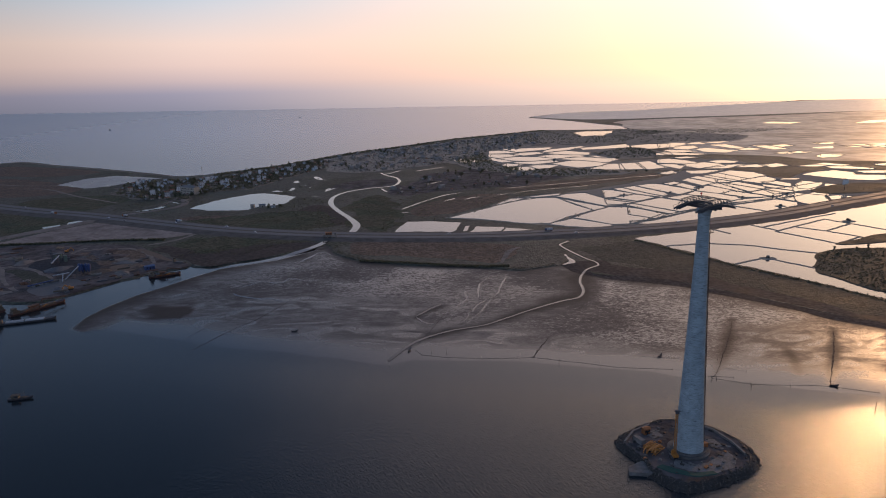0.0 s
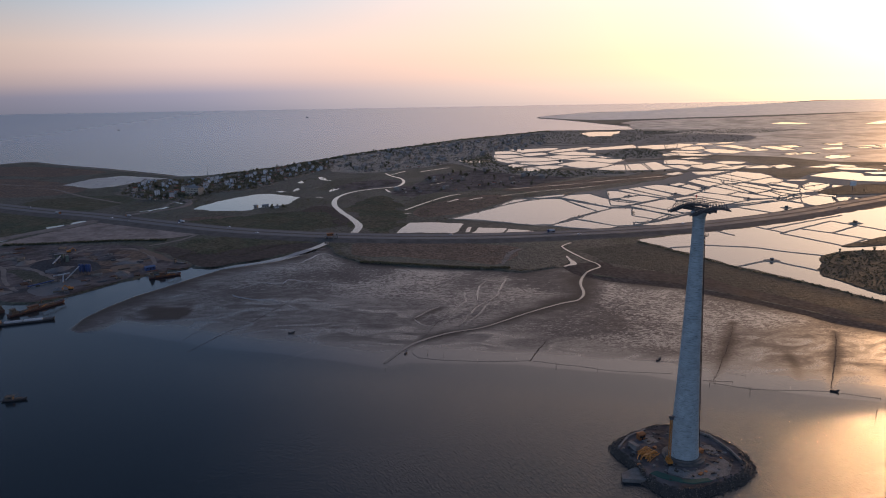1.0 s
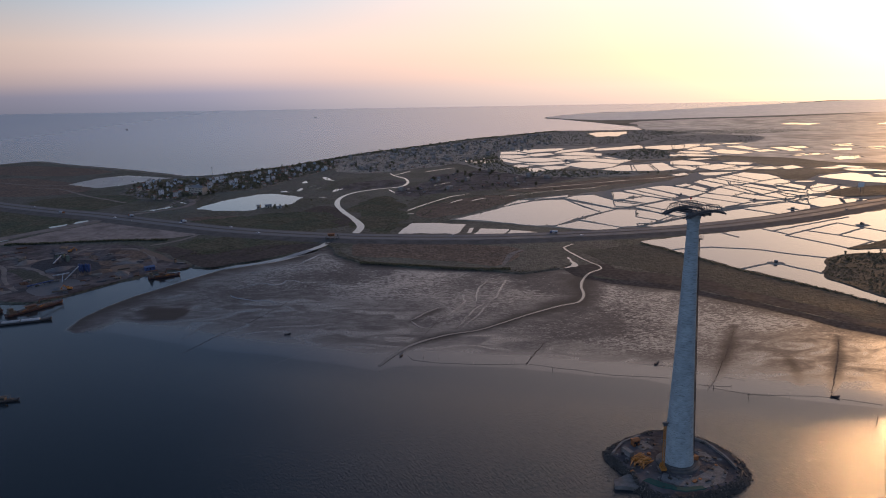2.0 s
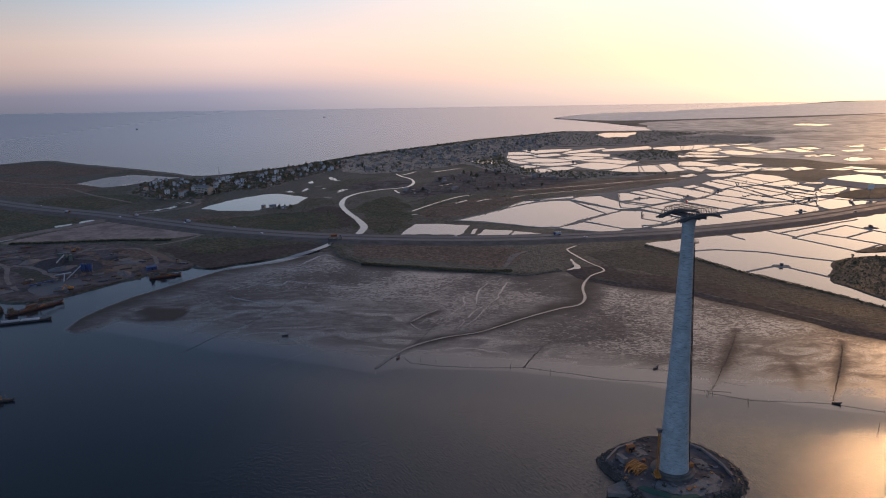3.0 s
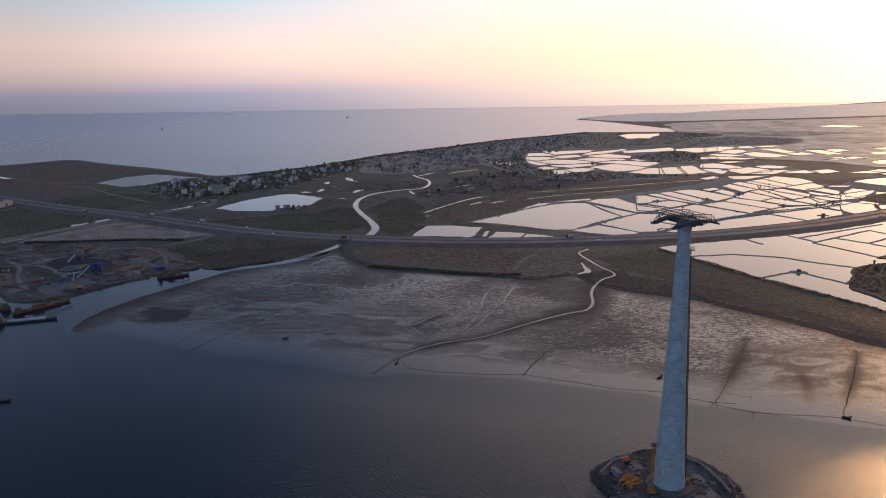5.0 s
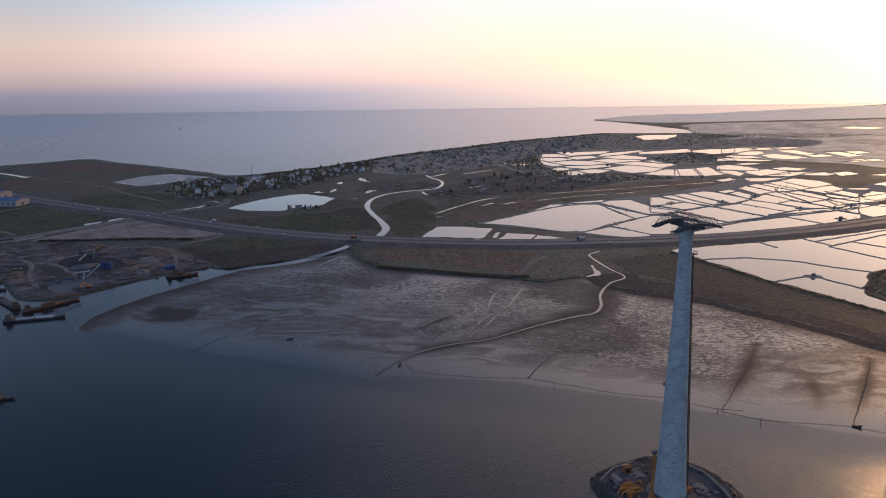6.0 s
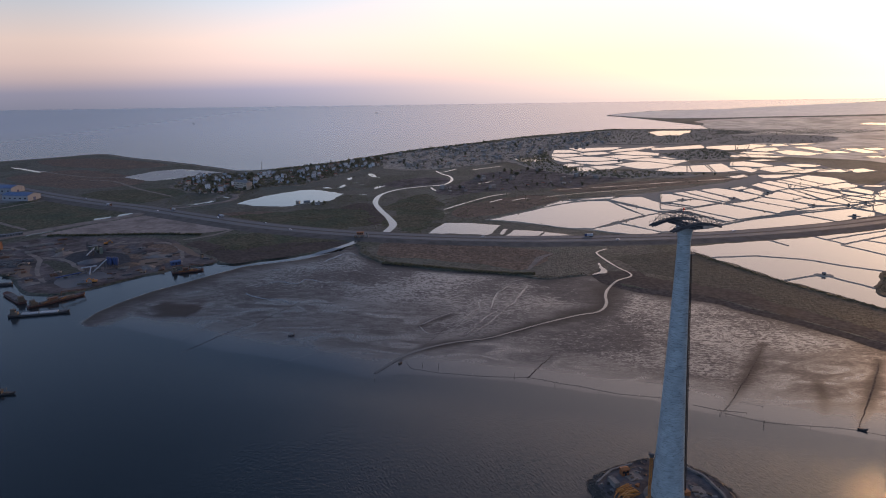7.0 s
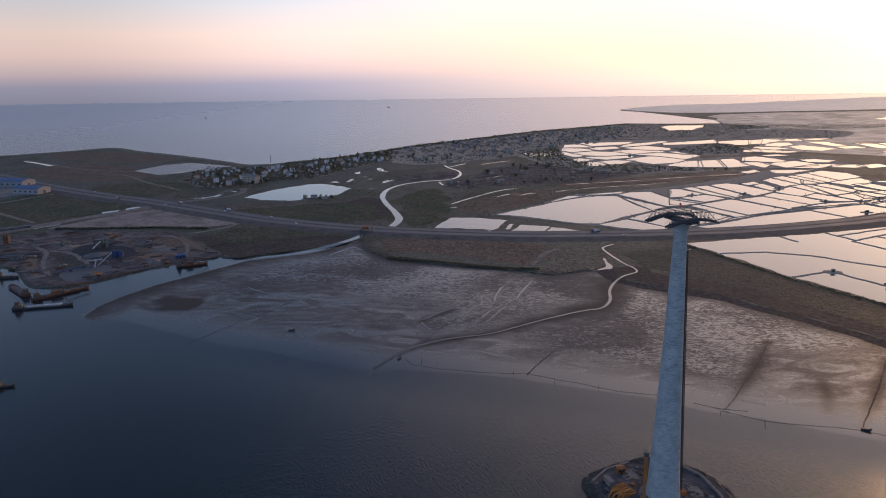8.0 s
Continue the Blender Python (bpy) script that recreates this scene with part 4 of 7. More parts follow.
fish_pond([(569, 1848), (617, 1878), (673, 1883), (632, 1778), (587, 1762), (556, 1785)])
fish_pond([(565, 1644), (604, 1683), (586, 1617), (556, 1610)])
fish_pond([(54, 908), (111, 972), (145, 1016), (192, 1048), (217, 1048), (233, 986), (245, 941), (233, 927), (201, 895), (175, 860), (149, 860), (125, 876), (88, 900)])
fish_pond([(115, 987), (137, 1020), (154, 1049), (172, 1049), (145, 1019)])
fish_pond([(166, 1060), (183, 1064), (231, 1089), (225, 1071), (196, 1060)])
fish_pond([(223, 1060), (242, 1082), (269, 1086), (289, 1017), (317, 998), (295, 974), (272, 973), (248, 1019)])
fish_pond([(220, 1046), (244, 999), (272, 965), (250, 942), (235, 990)])
fish_pond([(213, 891), (246, 929), (275, 958), (298, 955), (330, 910), (291, 864), (266, 846), (248, 844), (226, 876)])
fish_pond([(174, 853), (209, 883), (247, 839), (235, 826), (215, 829), (190, 841)])
fish_pond([(651, 1882), (690, 1903), (723, 1889), (659, 1794), (616, 1776)])
fish_pond([(730, 1894), (775, 1914), (758, 1863), (725, 1858)])
fish_pond([(776, 1895), (816, 1917), (855, 1920), (799, 1877)])
fish_pond([(642, 1744), (677, 1812), (711, 1815), (701, 1762), (662, 1724)])
fish_pond([(618, 1719), (654, 1701), (665, 1674), (627, 1658), (600, 1688)])
fish_pond([(764, 1832), (802, 1834), (809, 1738), (783, 1728)])
fish_pond([(690, 1728), (724, 1747), (763, 1672), (717, 1635), (685, 1655)])
fish_pond([(781, 1713), (824, 1735), (833, 1692), (786, 1677)])
fish_pond([(855, 1788), (892, 1785), (892, 1694), (858, 1681)])
fish_pond([(900, 1794), (942, 1802), (944, 1767), (903, 1738)])
fish_pond([(867, 1617), (894, 1634), (893, 1598), (864, 1590)])
fish_pond([(802, 1581), (848, 1602), (824, 1576)])
fish_pond([(579, 1659), (601, 1664), (670, 1613), (636, 1598), (586, 1608)])
fish_pond([(871, 1520), (912, 1562), (936, 1540), (899, 1502), (868, 1492)])
fish_pond([(572, 1547), (606, 1565), (625, 1549), (581, 1533)])
fish_pond([(1039, 1832), (1060, 1815), (1065, 1784), (1034, 1786)])
fish_pond([(1043, 1733), (1061, 1708), (1081, 1672), (1077, 1726)])
fish_pond([(1129, 1763), (1145, 1710), (1122, 1673), (1125, 1726)])
fish_pond([(529, 1516), (554, 1527), (572, 1496), (584, 1453), (554, 1437), (510, 1459)])
fish_pond([(501, 1433), (525, 1432), (540, 1408), (513, 1355), (501, 1409)])
fish_pond([(537, 1412), (599, 1450), (617, 1422), (612, 1389), (553, 1360)])
fish_pond([(618, 1472), (648, 1481), (671, 1462), (648, 1433), (622, 1438)])
fish_pond([(554, 1351), (619, 1401), (688, 1412), (637, 1381), (597, 1349)])
fish_pond([(625, 1363), (651, 1392), (689, 1398), (686, 1372), (664, 1356)])
fish_pond([(688, 1388), (726, 1405), (730, 1374), (691, 1352)])
fish_pond([(739, 1356), (783, 1374), (799, 1361), (772, 1347)])
fish_pond([(793, 1382), (821, 1401), (844, 1366), (826, 1350), (807, 1363)])
fish_pond([(792, 1343), (829, 1343), (857, 1309), (844, 1294), (791, 1315)])
fish_pond([(902, 1365), (929, 1377), (904, 1339), (896, 1347)])
fish_pond([(689, 1238), (729, 1270), (775, 1288), (789, 1259), (774, 1226), (825, 1218), (792, 1167), (762, 1153), (733, 1169), (713, 1197)])
fish_pond([(805, 1274), (839, 1274), (859, 1270), (841, 1242), (805, 1243)])
fish_pond([(456, 1296), (488, 1326), (488, 1305), (463, 1284)])
fish_pond([(620, 1185), (636, 1197), (662, 1196), (647, 1181)])
fish_pond([(619, 1125), (651, 1163), (670, 1139), (658, 1121), (612, 1079), (605, 1088)])
fish_pond([(667, 1131), (689, 1110), (652, 1096)])
fish_pond([(533, 991), (615, 1051), (624, 1042), (600, 1007), (580, 957), (542, 944), (542, 965)])
fish_pond([(601, 1005), (623, 1014), (647, 993), (609, 972), (583, 960)])
fish_pond([(661, 1034), (698, 1056), (731, 1074), (700, 1025)])
fish_pond([(274, 844), (306, 861), (374, 914), (436, 945), (461, 903), (410, 868), (365, 849), (309, 835)])
fish_pond([(441, 950), (511, 985), (519, 989), (533, 965), (523, 943), (466, 908)])
fish_pond([(525, 994), (558, 1016), (536, 972)])
fish_pond([(311, 871), (337, 898), (410, 942), (477, 979), (518, 1001), (514, 992), (441, 955), (377, 923)])
fish_pond([(317, 985), (366, 1024), (410, 952), (355, 918)])
fish_pond([(377, 1025), (413, 1048), (451, 986), (416, 959)])
fish_pond([(418, 1053), (438, 1078), (464, 1049), (485, 1013), (455, 990)])
fish_pond([(302, 1036), (341, 1063), (364, 1035), (326, 1006)])
fish_pond([(305, 1111), (317, 1110), (339, 1070), (304, 1044), (291, 1040)])
fish_pond([(323, 1122), (339, 1129), (373, 1036), (366, 1030), (346, 1072)])
fish_pond([(343, 1133), (363, 1146), (392, 1063), (378, 1047), (369, 1062)])
fish_pond([(370, 1152), (400, 1168), (410, 1160), (441, 1092), (405, 1057), (399, 1070)])
fish_pond([(419, 1164), (444, 1186), (447, 1172), (428, 1149)])
fish_pond([(431, 1149), (450, 1164), (458, 1116), (442, 1102)])
fish_pond([(463, 1200), (482, 1225), (500, 1161), (473, 1139)])
fish_pond([(489, 1231), (506, 1246), (522, 1207), (505, 1161)])
fish_pond([(462, 1114), (480, 1132), (495, 1084), (465, 1055), (444, 1088)])
fish_pond([(480, 1141), (504, 1156), (512, 1066), (505, 1061), (499, 1091)])
fish_pond([(509, 1163), (518, 1151), (543, 1085), (513, 1063)])
fish_pond([(522, 1209), (537, 1171), (509, 1165)])
fish_pond([(523, 1152), (542, 1170), (560, 1106), (547, 1089)])
fish_pond([(561, 1285), (595, 1315), (622, 1285), (623, 1241), (578, 1207)])
fish_pond([(531, 1260), (555, 1278), (573, 1201), (553, 1187)])
fish_pond([(516, 1246), (527, 1255), (547, 1183), (539, 1175), (528, 1209)])
fish_pond([(575, 1197), (617, 1226), (618, 1194), (599, 1167), (572, 1148), (555, 1179)])
fish_pond([(581, 1159), (606, 1169), (615, 1139), (598, 1103)])
fish_pond([(570, 1140), (594, 1095), (583, 1070), (563, 1112)])
fish_pond([(511, 1056), (546, 1081), (559, 1038), (528, 1017)])
fish_pond([(559, 1099), (579, 1063), (573, 1049), (564, 1046), (550, 1084)])
fish_pond([(467, 1049), (493, 1073), (508, 1056), (525, 1016), (483, 1016)])
fish_pond([(422, 964), (478, 1003), (522, 1010), (569, 1041), (562, 1027), (515, 995), (480, 986)])
fish_pond([(514, 1320), (595, 1332), (529, 1284), (512, 1284)])
fish_pond([(302, 976), (313, 982), (352, 915), (338, 905), (318, 941)])
fish_pond([(288, 1025), (298, 1024), (323, 999), (292, 979), (280, 986)])
fish_pond([(301, 960), (331, 899), (309, 876), (287, 905)])
fish_pond([(276, 861), (289, 858), (305, 867), (272, 845)])
fish_pond([(527, 1001), (571, 1046), (603, 1014), (581, 965), (547, 943)])
fish_pond([(592, 973), (636, 996), (628, 977), (585, 961)])
fish_pond([(548, 1088), (595, 1099), (662, 1138), (682, 1148), (615, 1073), (542, 1040)])
# ---- far plain ----
for far in ([(1285, 2646), (1362, 2717), (1429, 2638), (1360, 2586)], [(1581, 2554), (1732, 2696), (1853, 2696), (1770, 2605), (1624, 2540)], [(1029, 1828), (1097, 1848), (1066, 1803), (1025, 1795)],
            [(873, 1527), (948, 1563), (934, 1528), (859, 1483)], [(1073, 1752), (1186, 1777), (1114, 1666), (1110, 1744)],
            [(965, 1712), (1025, 1730), (1005, 1689), (963, 1682)], [(812, 2008), (889, 2096), (911, 2069), (819, 1967)], [(826, 1612), (893, 1639), (909, 1609), (843, 1583)]):
    pond(far, "far-off fish pond on the eastern plain")
for near in ([(-446, 889), (-431, 901), (-442, 924), (-456, 908)], [(-429, 913), (-413, 929), (-424, 953), (-439, 936)], [(-466, 862), (-456, 880), (-446, 866), (-458, 851)], [(-488, 817), (-469, 851), (-460, 838), (-477, 802)]):
    pond(near, "long bright roadside pool beside the sand fill")
pond([(-969, 1469), (-840, 1392), (-852, 1383), (-948, 1449)], "pale strip of water on the western fields")
for near in ([(-226, 1176), (-215, 1189), (-207, 1170), (-218, 1164)], [(-199, 1171), (-197, 1222), (-187, 1203), (-193, 1165)], [(-209, 1279), (-203, 1309), (-193, 1279), (-202, 1264)], [(-184, 1357), (-177, 1366), (-155, 1302), (-163, 1302)],
             [(-139, 1178), (-132, 1204), (-125, 1191), (-129, 1160)], [(-381, 1012), (-372, 1027), (-362, 1032), (-364, 1008)], [(-364, 1027), (-360, 1058), (-351, 1042), (-353, 1018)]):
    cx, cy = sum(p[0] for p in near) / len(near), sum(p[1] for p in near) / len(near)
    pond([(cx + .7 * (x - cx), cy + .7 * (y - cy)) for x, y in near], "small bright pool near the village")
# both far sheets carry the haze in their pale colour
sheet("field", wobble(rounded([(556, 3385), (640, 3540), (876, 3796), (1170, 3878), (1470, 4105), (2300, 4680), (4200, 5700), (4600, 4200), (1741, 3300), (1242, 3180), (864, 3100), (700, 3150)], 40), 20, .01), LAND_Z + .05, M_FLATS, "reclaimed sand flats of the far headland, paled for haze", "field", 1, .05)
sheet("field", wobble(rounded([(640, 1700), (760, 1560), (900, 1420), (1300, 1300), (2200, 1500), (4200, 3000), (4400, 4300), (2400, 3500), (1600, 3150), (900, 3000), (760, 2600), (740, 2250)], 40), 25, .01), LAND_Z + .03, M_PLAIN, "salt marsh of the far plain, paled for haze", "field", 1, .03)
for line, mat, label in (
        ([(-860, 1300), (-650, 1170), (-560, 1230), (-640, 1330), (-800, 1420)], M_BROWN, "dry brown field west of the village"),
        ([(-900, 1640), (-780, 1600), (-640, 1500), (-720, 1440), (-900, 1500), (-990, 1600)], M_BROWN, "reddish dry field at the western shore"),
        ([(-560, 1060), (-470, 1010), (-430, 1120), (-500, 1170), (-590, 1130)], M_MEADOW, "dark rough pasture beside the road"),
        ([(-640, 1040), (-480, 990), (-440, 930), (-520, 820), (-640, 860)], M_MEADOW, "dark green paddy beside the side road"),
        ([(-300, 940), (-210, 900), (-120, 860), (-130, 900), (-240, 960)], M_BROWN, "dry verge north of the road"),
        ([(-110, 880), (-75, 880), (-85, 960), (-125, 1030), (-150, 980)], M_BANK, "bare dark mud beside the canal bend"),
        ([(10, 930), (70, 950), (150, 1060), (110, 1100), (20, 1010)], M_BROWN, "brown reed field beside the big pond"),
        ([(180, 1130), (330, 1190), (480, 1280), (440, 1300), (260, 1230), (150, 1160)], M_BROWN, "brown strip between drainage ditches")):
    sheet("field", wobble(rounded(line, 10), 6, .05), LAND_Z + .04, mat, label, "field", 1, .04)

for line in ([(53, 1037), (61, 1050), (70, 1064)],
             [(84, 1052), (95, 1064), (107, 1073)],
             [(182, 1069), (201, 1074), (225, 1082)],
             [(163, 1064), (173, 1054), (185, 1043)],
             [(28, 1216), (41, 1232), (55, 1252)],
             [(10, 1404), (36, 1432), (67, 1462)],
             [(-49, 1364), (-37, 1382), (-20, 1418)],
             [(-45, 1177), (-40, 1160), (-34, 1143)],
             [(-6, 952), (2, 955)],
             [(-135, 1161), (-129, 1181), (-123, 1198)],
             [(-148, 1106), (-137, 1105)],
             [(-223, 1174), (-212, 1169), (-205, 1172)],
             [(-179, 1349), (-169, 1316), (-149, 1297)],
             [(-184, 1230), (-175, 1236)],
             [(-168, 1205), (-161, 1214)],
             [(-379, 1009), (-369, 1017), (-360, 1028), (-352, 1046)],
             [(-365, 1080), (-355, 1084), (-341, 1072)]):
    tapered_ribbon("ditch", wobble(rounded(line, 4, False), 1.5, .1), [2.0, 4.2, 3.2, 4.0, 1.8], LAND_Z + .12, M_CANAL, "short bright ditch in the marsh", "ditch")

# ---- mudflat details ----
for line, width in (([(15, 463), (26, 495), (37, 531), (42, 547)], .9), ([(88, 434), (96, 452), (104, 469)], 2.2), ([(188, 396), (203, 421), (228, 467), (241, 494)], 1.3), ([(249, 382), (267, 411), (288, 446), (301, 470)], 2),
                    ([(-135, 462), (-127, 482), (-116, 506), (-105, 524), (-91, 560), (-85, 579), (-76, 591)], 1.5), ([(-79, 431), (-51, 463), (-18, 494)], .35), ([(-146, 485), (-137, 514), (-128, 539)], .7), ([(-92, 611), (-79, 618), (-60, 610)], 2.5)):
    pts = wobble(rounded(line, 3, False), .7, .2)
    draped(tapered_ribbon("mud_streak", pts, [.55 * width * f for f in (.2, .5, .4, .6, .5, .8, .6, .9, .7, .6, .4, .5, .2, .1)], .5, M_BANK, "dark trampled streak of mud", "mud streak"), .06)
for line, w in (([(-140, 592), (-122, 580), (-104, 575), (-93, 567)], 2.2),
                ([(-136, 612), (-121, 629), (-105, 623), (-99, 638), (-84, 628), (-66, 628), (-50, 619)], 1.6),
                ([(-99, 698), (-86, 732), (-73, 724)], 2.6),
                ([(65, 561), (65, 584), (71, 608), (81, 624), (91, 630)], 1.6),
                ([(93, 624), (87, 599), (81, 576), (73, 561), (68, 557)], 1.5),
                ([(68, 557), (59, 538), (48, 504)], 1.5),
                ([(73, 557), (61, 525), (50, 502)], 1.2),
                ([(56, 584), (53, 562), (44, 535)], 1.4),
                ([(27, 541), (39, 555)], 1.2),
                ([(13, 522), (21, 531), (31, 548)], 1.6),
                ([(14, 519), (21, 504), (29, 502)], 1.6),
                ([(-142, 664), (-133, 669)], 2.4),
                ([(-105, 667), (-87, 680)], 1.8)):
    draped(tapered_ribbon("runnel", wobble(rounded(line, 4, False), 3, .12), [w * .4, w, w * .6, w * .3], .62, M_CANAL, "thin bright runnel in the mud", "runnel"), .07)

M_WOOD = material("grey_driftwood", [(.06, .05, .04), (.12, .10, .08)], 1.5, 5, (.8, .95), spread=.2)
M_NET = material("dark_net", [(.02, .022, .025), (.05, .05, .05)], 2.0, 4, (.8, .95))


def stake_fence(line, gap=9.0, tall=1.0):
    pts = wobble(straight(line, gap, False), 1.0, .2)
    f = thing("stake_fence", "weathered stake and net fish fence standing in shallow water", "fence", group="fish fences on the mudflat")
    bm = bmesh.new()
    for a, b in zip(pts, pts[1:]):
        beam(bm, (a.x, a.y, .12), (b.x, b.y, .12), .08, .09)
    part("net", bm, M_NET, f)
    for k, p in enumerate(pts):
        bm = bmesh.new()
        h = tall * random.uniform(.7, 1.3) * (2.2 if k % 9 == 4 else 1)
        beam(bm, (p.x, p.y, -1), (p.x + random.uniform(-.2, .2), p.y + random.uniform(-.2, .2), h), .12)
        part("stake", bm, M_WOOD, f)


for line in ([(14, 453), (18, 444), (35, 439), (66, 435), (88, 435)], [(88, 435), (106, 428), (138, 415), (168, 410)], [(75, 487), (101, 477), (150, 447), (172, 438)], [(187, 395), (205, 386), (248, 380), (269, 370)], [(88, 434), (97, 454), (104, 469)], [(156, 432), (186, 424), (201, 421)], [(229, 463), (252, 455), (285, 443)], [(175, 404), (186, 398), (200, 396)], [(129, 452), (145, 447), (163, 441)], [(163, 431), (175, 427), (184, 427), (197, 422)], [(190, 399), (202, 419), (215, 442), (231, 472)], [(201, 409), (211, 404)], [(158, 443), (175, 438), (190, 430)], [(227, 465), (253, 457), (268, 445)]):
    stake_fence(line)
for x, y, h in ((80, 436, 4), (103, 426, 4.5), (186, 395, 4), (189, 395, 3.5), (204, 383, 4.5), (24, 450, 3), (34, 448, 3), (256, 352, 5), (-2, 428, 3)):
    bm = bmesh.new()
    beam(bm, (x, y, -1), (x + .2, y, h * .55), .22)
    tagged(new("mooring_pole", mesh_of("mooring_pole", bm, M_WOOD)), "dark wooden pole standing in shallow water", "pole", group="poles in the shallows")


# ---- tower ----
TX, TY, ISLAND_Z = 141.0, 310.8, 2.6


def lattice(bm, a, b, size, bays, bar=.12, brace=.08):
    """A square lattice mast from a to b."""
    a, b = Vector(a), Vector(b)
    d = (b - a).normalized()
    s = d.cross(Vector((0, 1, 0))).normalized() * size / 2
    u = d.cross(s).normalized() * size / 2
    corner = [s + u, s - u, -s - u, -s + u]
    for c in corner:
        beam(bm, a + c, b + c, bar)
    for i in range(bays):
        p, q = a.lerp(b, i / bays), a.lerp(b, (i + 1) / bays)
        for k in range(4):
            beam(bm, p + corner[k], q + corner[(k + 1) % 4], brace)
            beam(bm, q + corner[k], q + corner[(k + 1) % 4], brace)


M_DARKCONC = material("stained_concrete", [(.05, .048, .046), (.085, .08, .076), (.11, .105, .10)], .3, 7, (.75, .95), .3, 2)
M_DARKSTEEL = material("rusted_dark_steel", [(.025, .022, .02), (.05, .04, .035)], .8, 5, (.7, .9), .1, 3)


def build_tower():
    t = thing("cable_car_tower", "tall tapered grey concrete cable car tower with dark steel head", "tower", at=pose(TX, TY, ISLAND_Z, 0, 0, 26))
    top = 112.9
    bm = bmesh.new()
    rings, n = [], 28
    for i in range(n):
        z0, z1 = 1.5 + (top - 1.5) * i / n, 1.5 + (top - 1.5) * (i + 1) / n
        r0, r1 = (6.95 - 4.7 * (z / top) ** .7 for z in (z0, z1))
        rings += [(z0 + .04, r0), (z1 - .16, r1 + .02), (z1 - .13, r1 - .06), (z1 - .04, r1 - .06)]
    tube(bm, 0, 0, rings, 56)
    part("shaft", bm, M_CONC, t, "grey concrete shaft with casting joints")
    bm = bmesh.new()
    tube(bm, 0, 0, [(0, 9.5), (.9, 9.5), (1.0, 9.3), (1.0, 8.0), (1.55, 7.9), (1.55, 6.7)], 44)
    part("base_ring", bm, M_DARKCONC, t, "dark stepped concrete footing ring")
    bm = bmesh.new()
    tube(bm, 0, 0, [(top - 4.5, 2.45), (top - 1.2, 2.75), (top, 3.2), (top + .9, 3.2)], 40)
    part("capital", bm, M_CONC, t)
    bm = bmesh.new()
    for x in (-1.6, 1.6):
        box(bm, x - .35, x + .35, -7.5, 7.5, top + .9, top + 2.0)
    for k in range(6):
        y = -7 + 14 * k / 5
        box(bm, -1.3, 1.3, y - .15, y + .15, top + 1.1, top + 1.7)
    part("cross_beam", bm, M_STEEL, t, "dark steel cross beam")

    def arch(x):
        return top + 2.6 - 1.9 * (x / 11) ** 2

    for y in (-6, 6):
        bm = bmesh.new()
        n = 20
        for off in (-.7, .7):
            for i in range(n):
                x0, x1 = -11 + 22 * i / n, -11 + 22 * (i + 1) / n
                depth = 1.25 - .6 * abs(x0 + x1) / 2 / 11
                beam(bm, (x0, y + off, arch(x0)), (x1 + .02, y + off, arch(x1)), .3, depth)
        saddle = part("saddle", bm, M_STEEL, t, "arched dark steel cable saddle")
        bm = bmesh.new()
        box(bm, -.18, .18, -.55, .55, .1, .55)
        bar = mesh_of("roller", bm, M_STEEL)
        for i in range(17):
            x = -10.4 + 20.8 * i / 16
            part("roller", bar, None, saddle).matrix_basis = pose(x, y, arch(x))
        for off in (-1.6, 1.6):
            bm = bmesh.new()
            for i in range(12):
                x0, x1 = -10.2 + 1.7 * i, -8.5 + 1.7 * i
                beam(bm, (x0, y + off, arch(x0) - .2), (x1, y + off, arch(x1) - .2), .7, .08)
            deck = part("walkway", bm, M_STEEL, t, "narrow steel grating walkway")
            bm = bmesh.new()
            for i in range(12):
                x0, x1 = -10.2 + 1.7 * i, -8.5 + 1.7 * i
                beam(bm, (x0, y + off * 1.2, arch(x0) + .9), (x1, y + off * 1.2, arch(x1) + .9), .07)
                beam(bm, (x0, y + off * 1.2, arch(x0) - .2), (x0, y + off * 1.2, arch(x0) + .9), .07)
            part("handrail", bm, M_STEEL, deck)
        bm = bmesh.new()
        rng = random.Random(int(y) + 20)
        for i in range(9):
            x = -7.2 + 1.8 * i
            h = arch(0) + 2.7 - .012 * x * x
            beam(bm, (x - .7, y - 1.2, arch(x)), (x, y - .3, h), .16)
            beam(bm, (x + .7, y + 1.2, arch(x)), (x, y + .3, h), .16)
            beam(bm, (x, y - .9, h), (x, y + .9, h), .14)
            if i < 8:
                h2 = arch(0) + 2.7 - .012 * (x + 1.8) ** 2
                beam(bm, (x, y - .3, h), (x + 1.8, y - .3, h2), .15)
                beam(bm, (x, y + .3, h), (x + 1.8, y + .3, h2), .15)
                beam(bm, (x, y, h), (x + 1.8, y, arch(x + 1.8) + .6), .11)
        for sx in (-1, 1):
            beam(bm, (sx * 7.2, y, arch(0) + 2.0), (sx * 10.7, y, arch(10.7) + .4), .16)
            beam(bm, (sx * 9, y, arch(9)), (sx * 9, y, arch(0) + 1.5), .12)
        part("gantry", bm, M_STEEL, t, "dark lattice maintenance gantry")
    for x in (-5.4, -1.8, 1.8, 5.4):
        bm = bmesh.new()
        beam(bm, (x, -6, arch(0) + 2.3), (x, 6, arch(0) + 2.3), .2)
        beam(bm, (x, -6, arch(0) + .4), (x, 0, arch(0) + 2.3), .12)
        beam(bm, (x, 6, arch(0) + .4), (x, 0, arch(0) + 2.3), .12)
        part("cross_truss", bm, M_STEEL, t)
    bm = bmesh.new()
    bmesh.ops.create_icosphere(bm, subdivisions=2, radius=.45, matrix=Matrix.Translation((3.5, 5.5, arch(0) + 3.6)))
    beam(bm, (3.5, 5.5, arch(0) + 2.4), (3.5, 5.5, arch(0) + 3.3), .15)
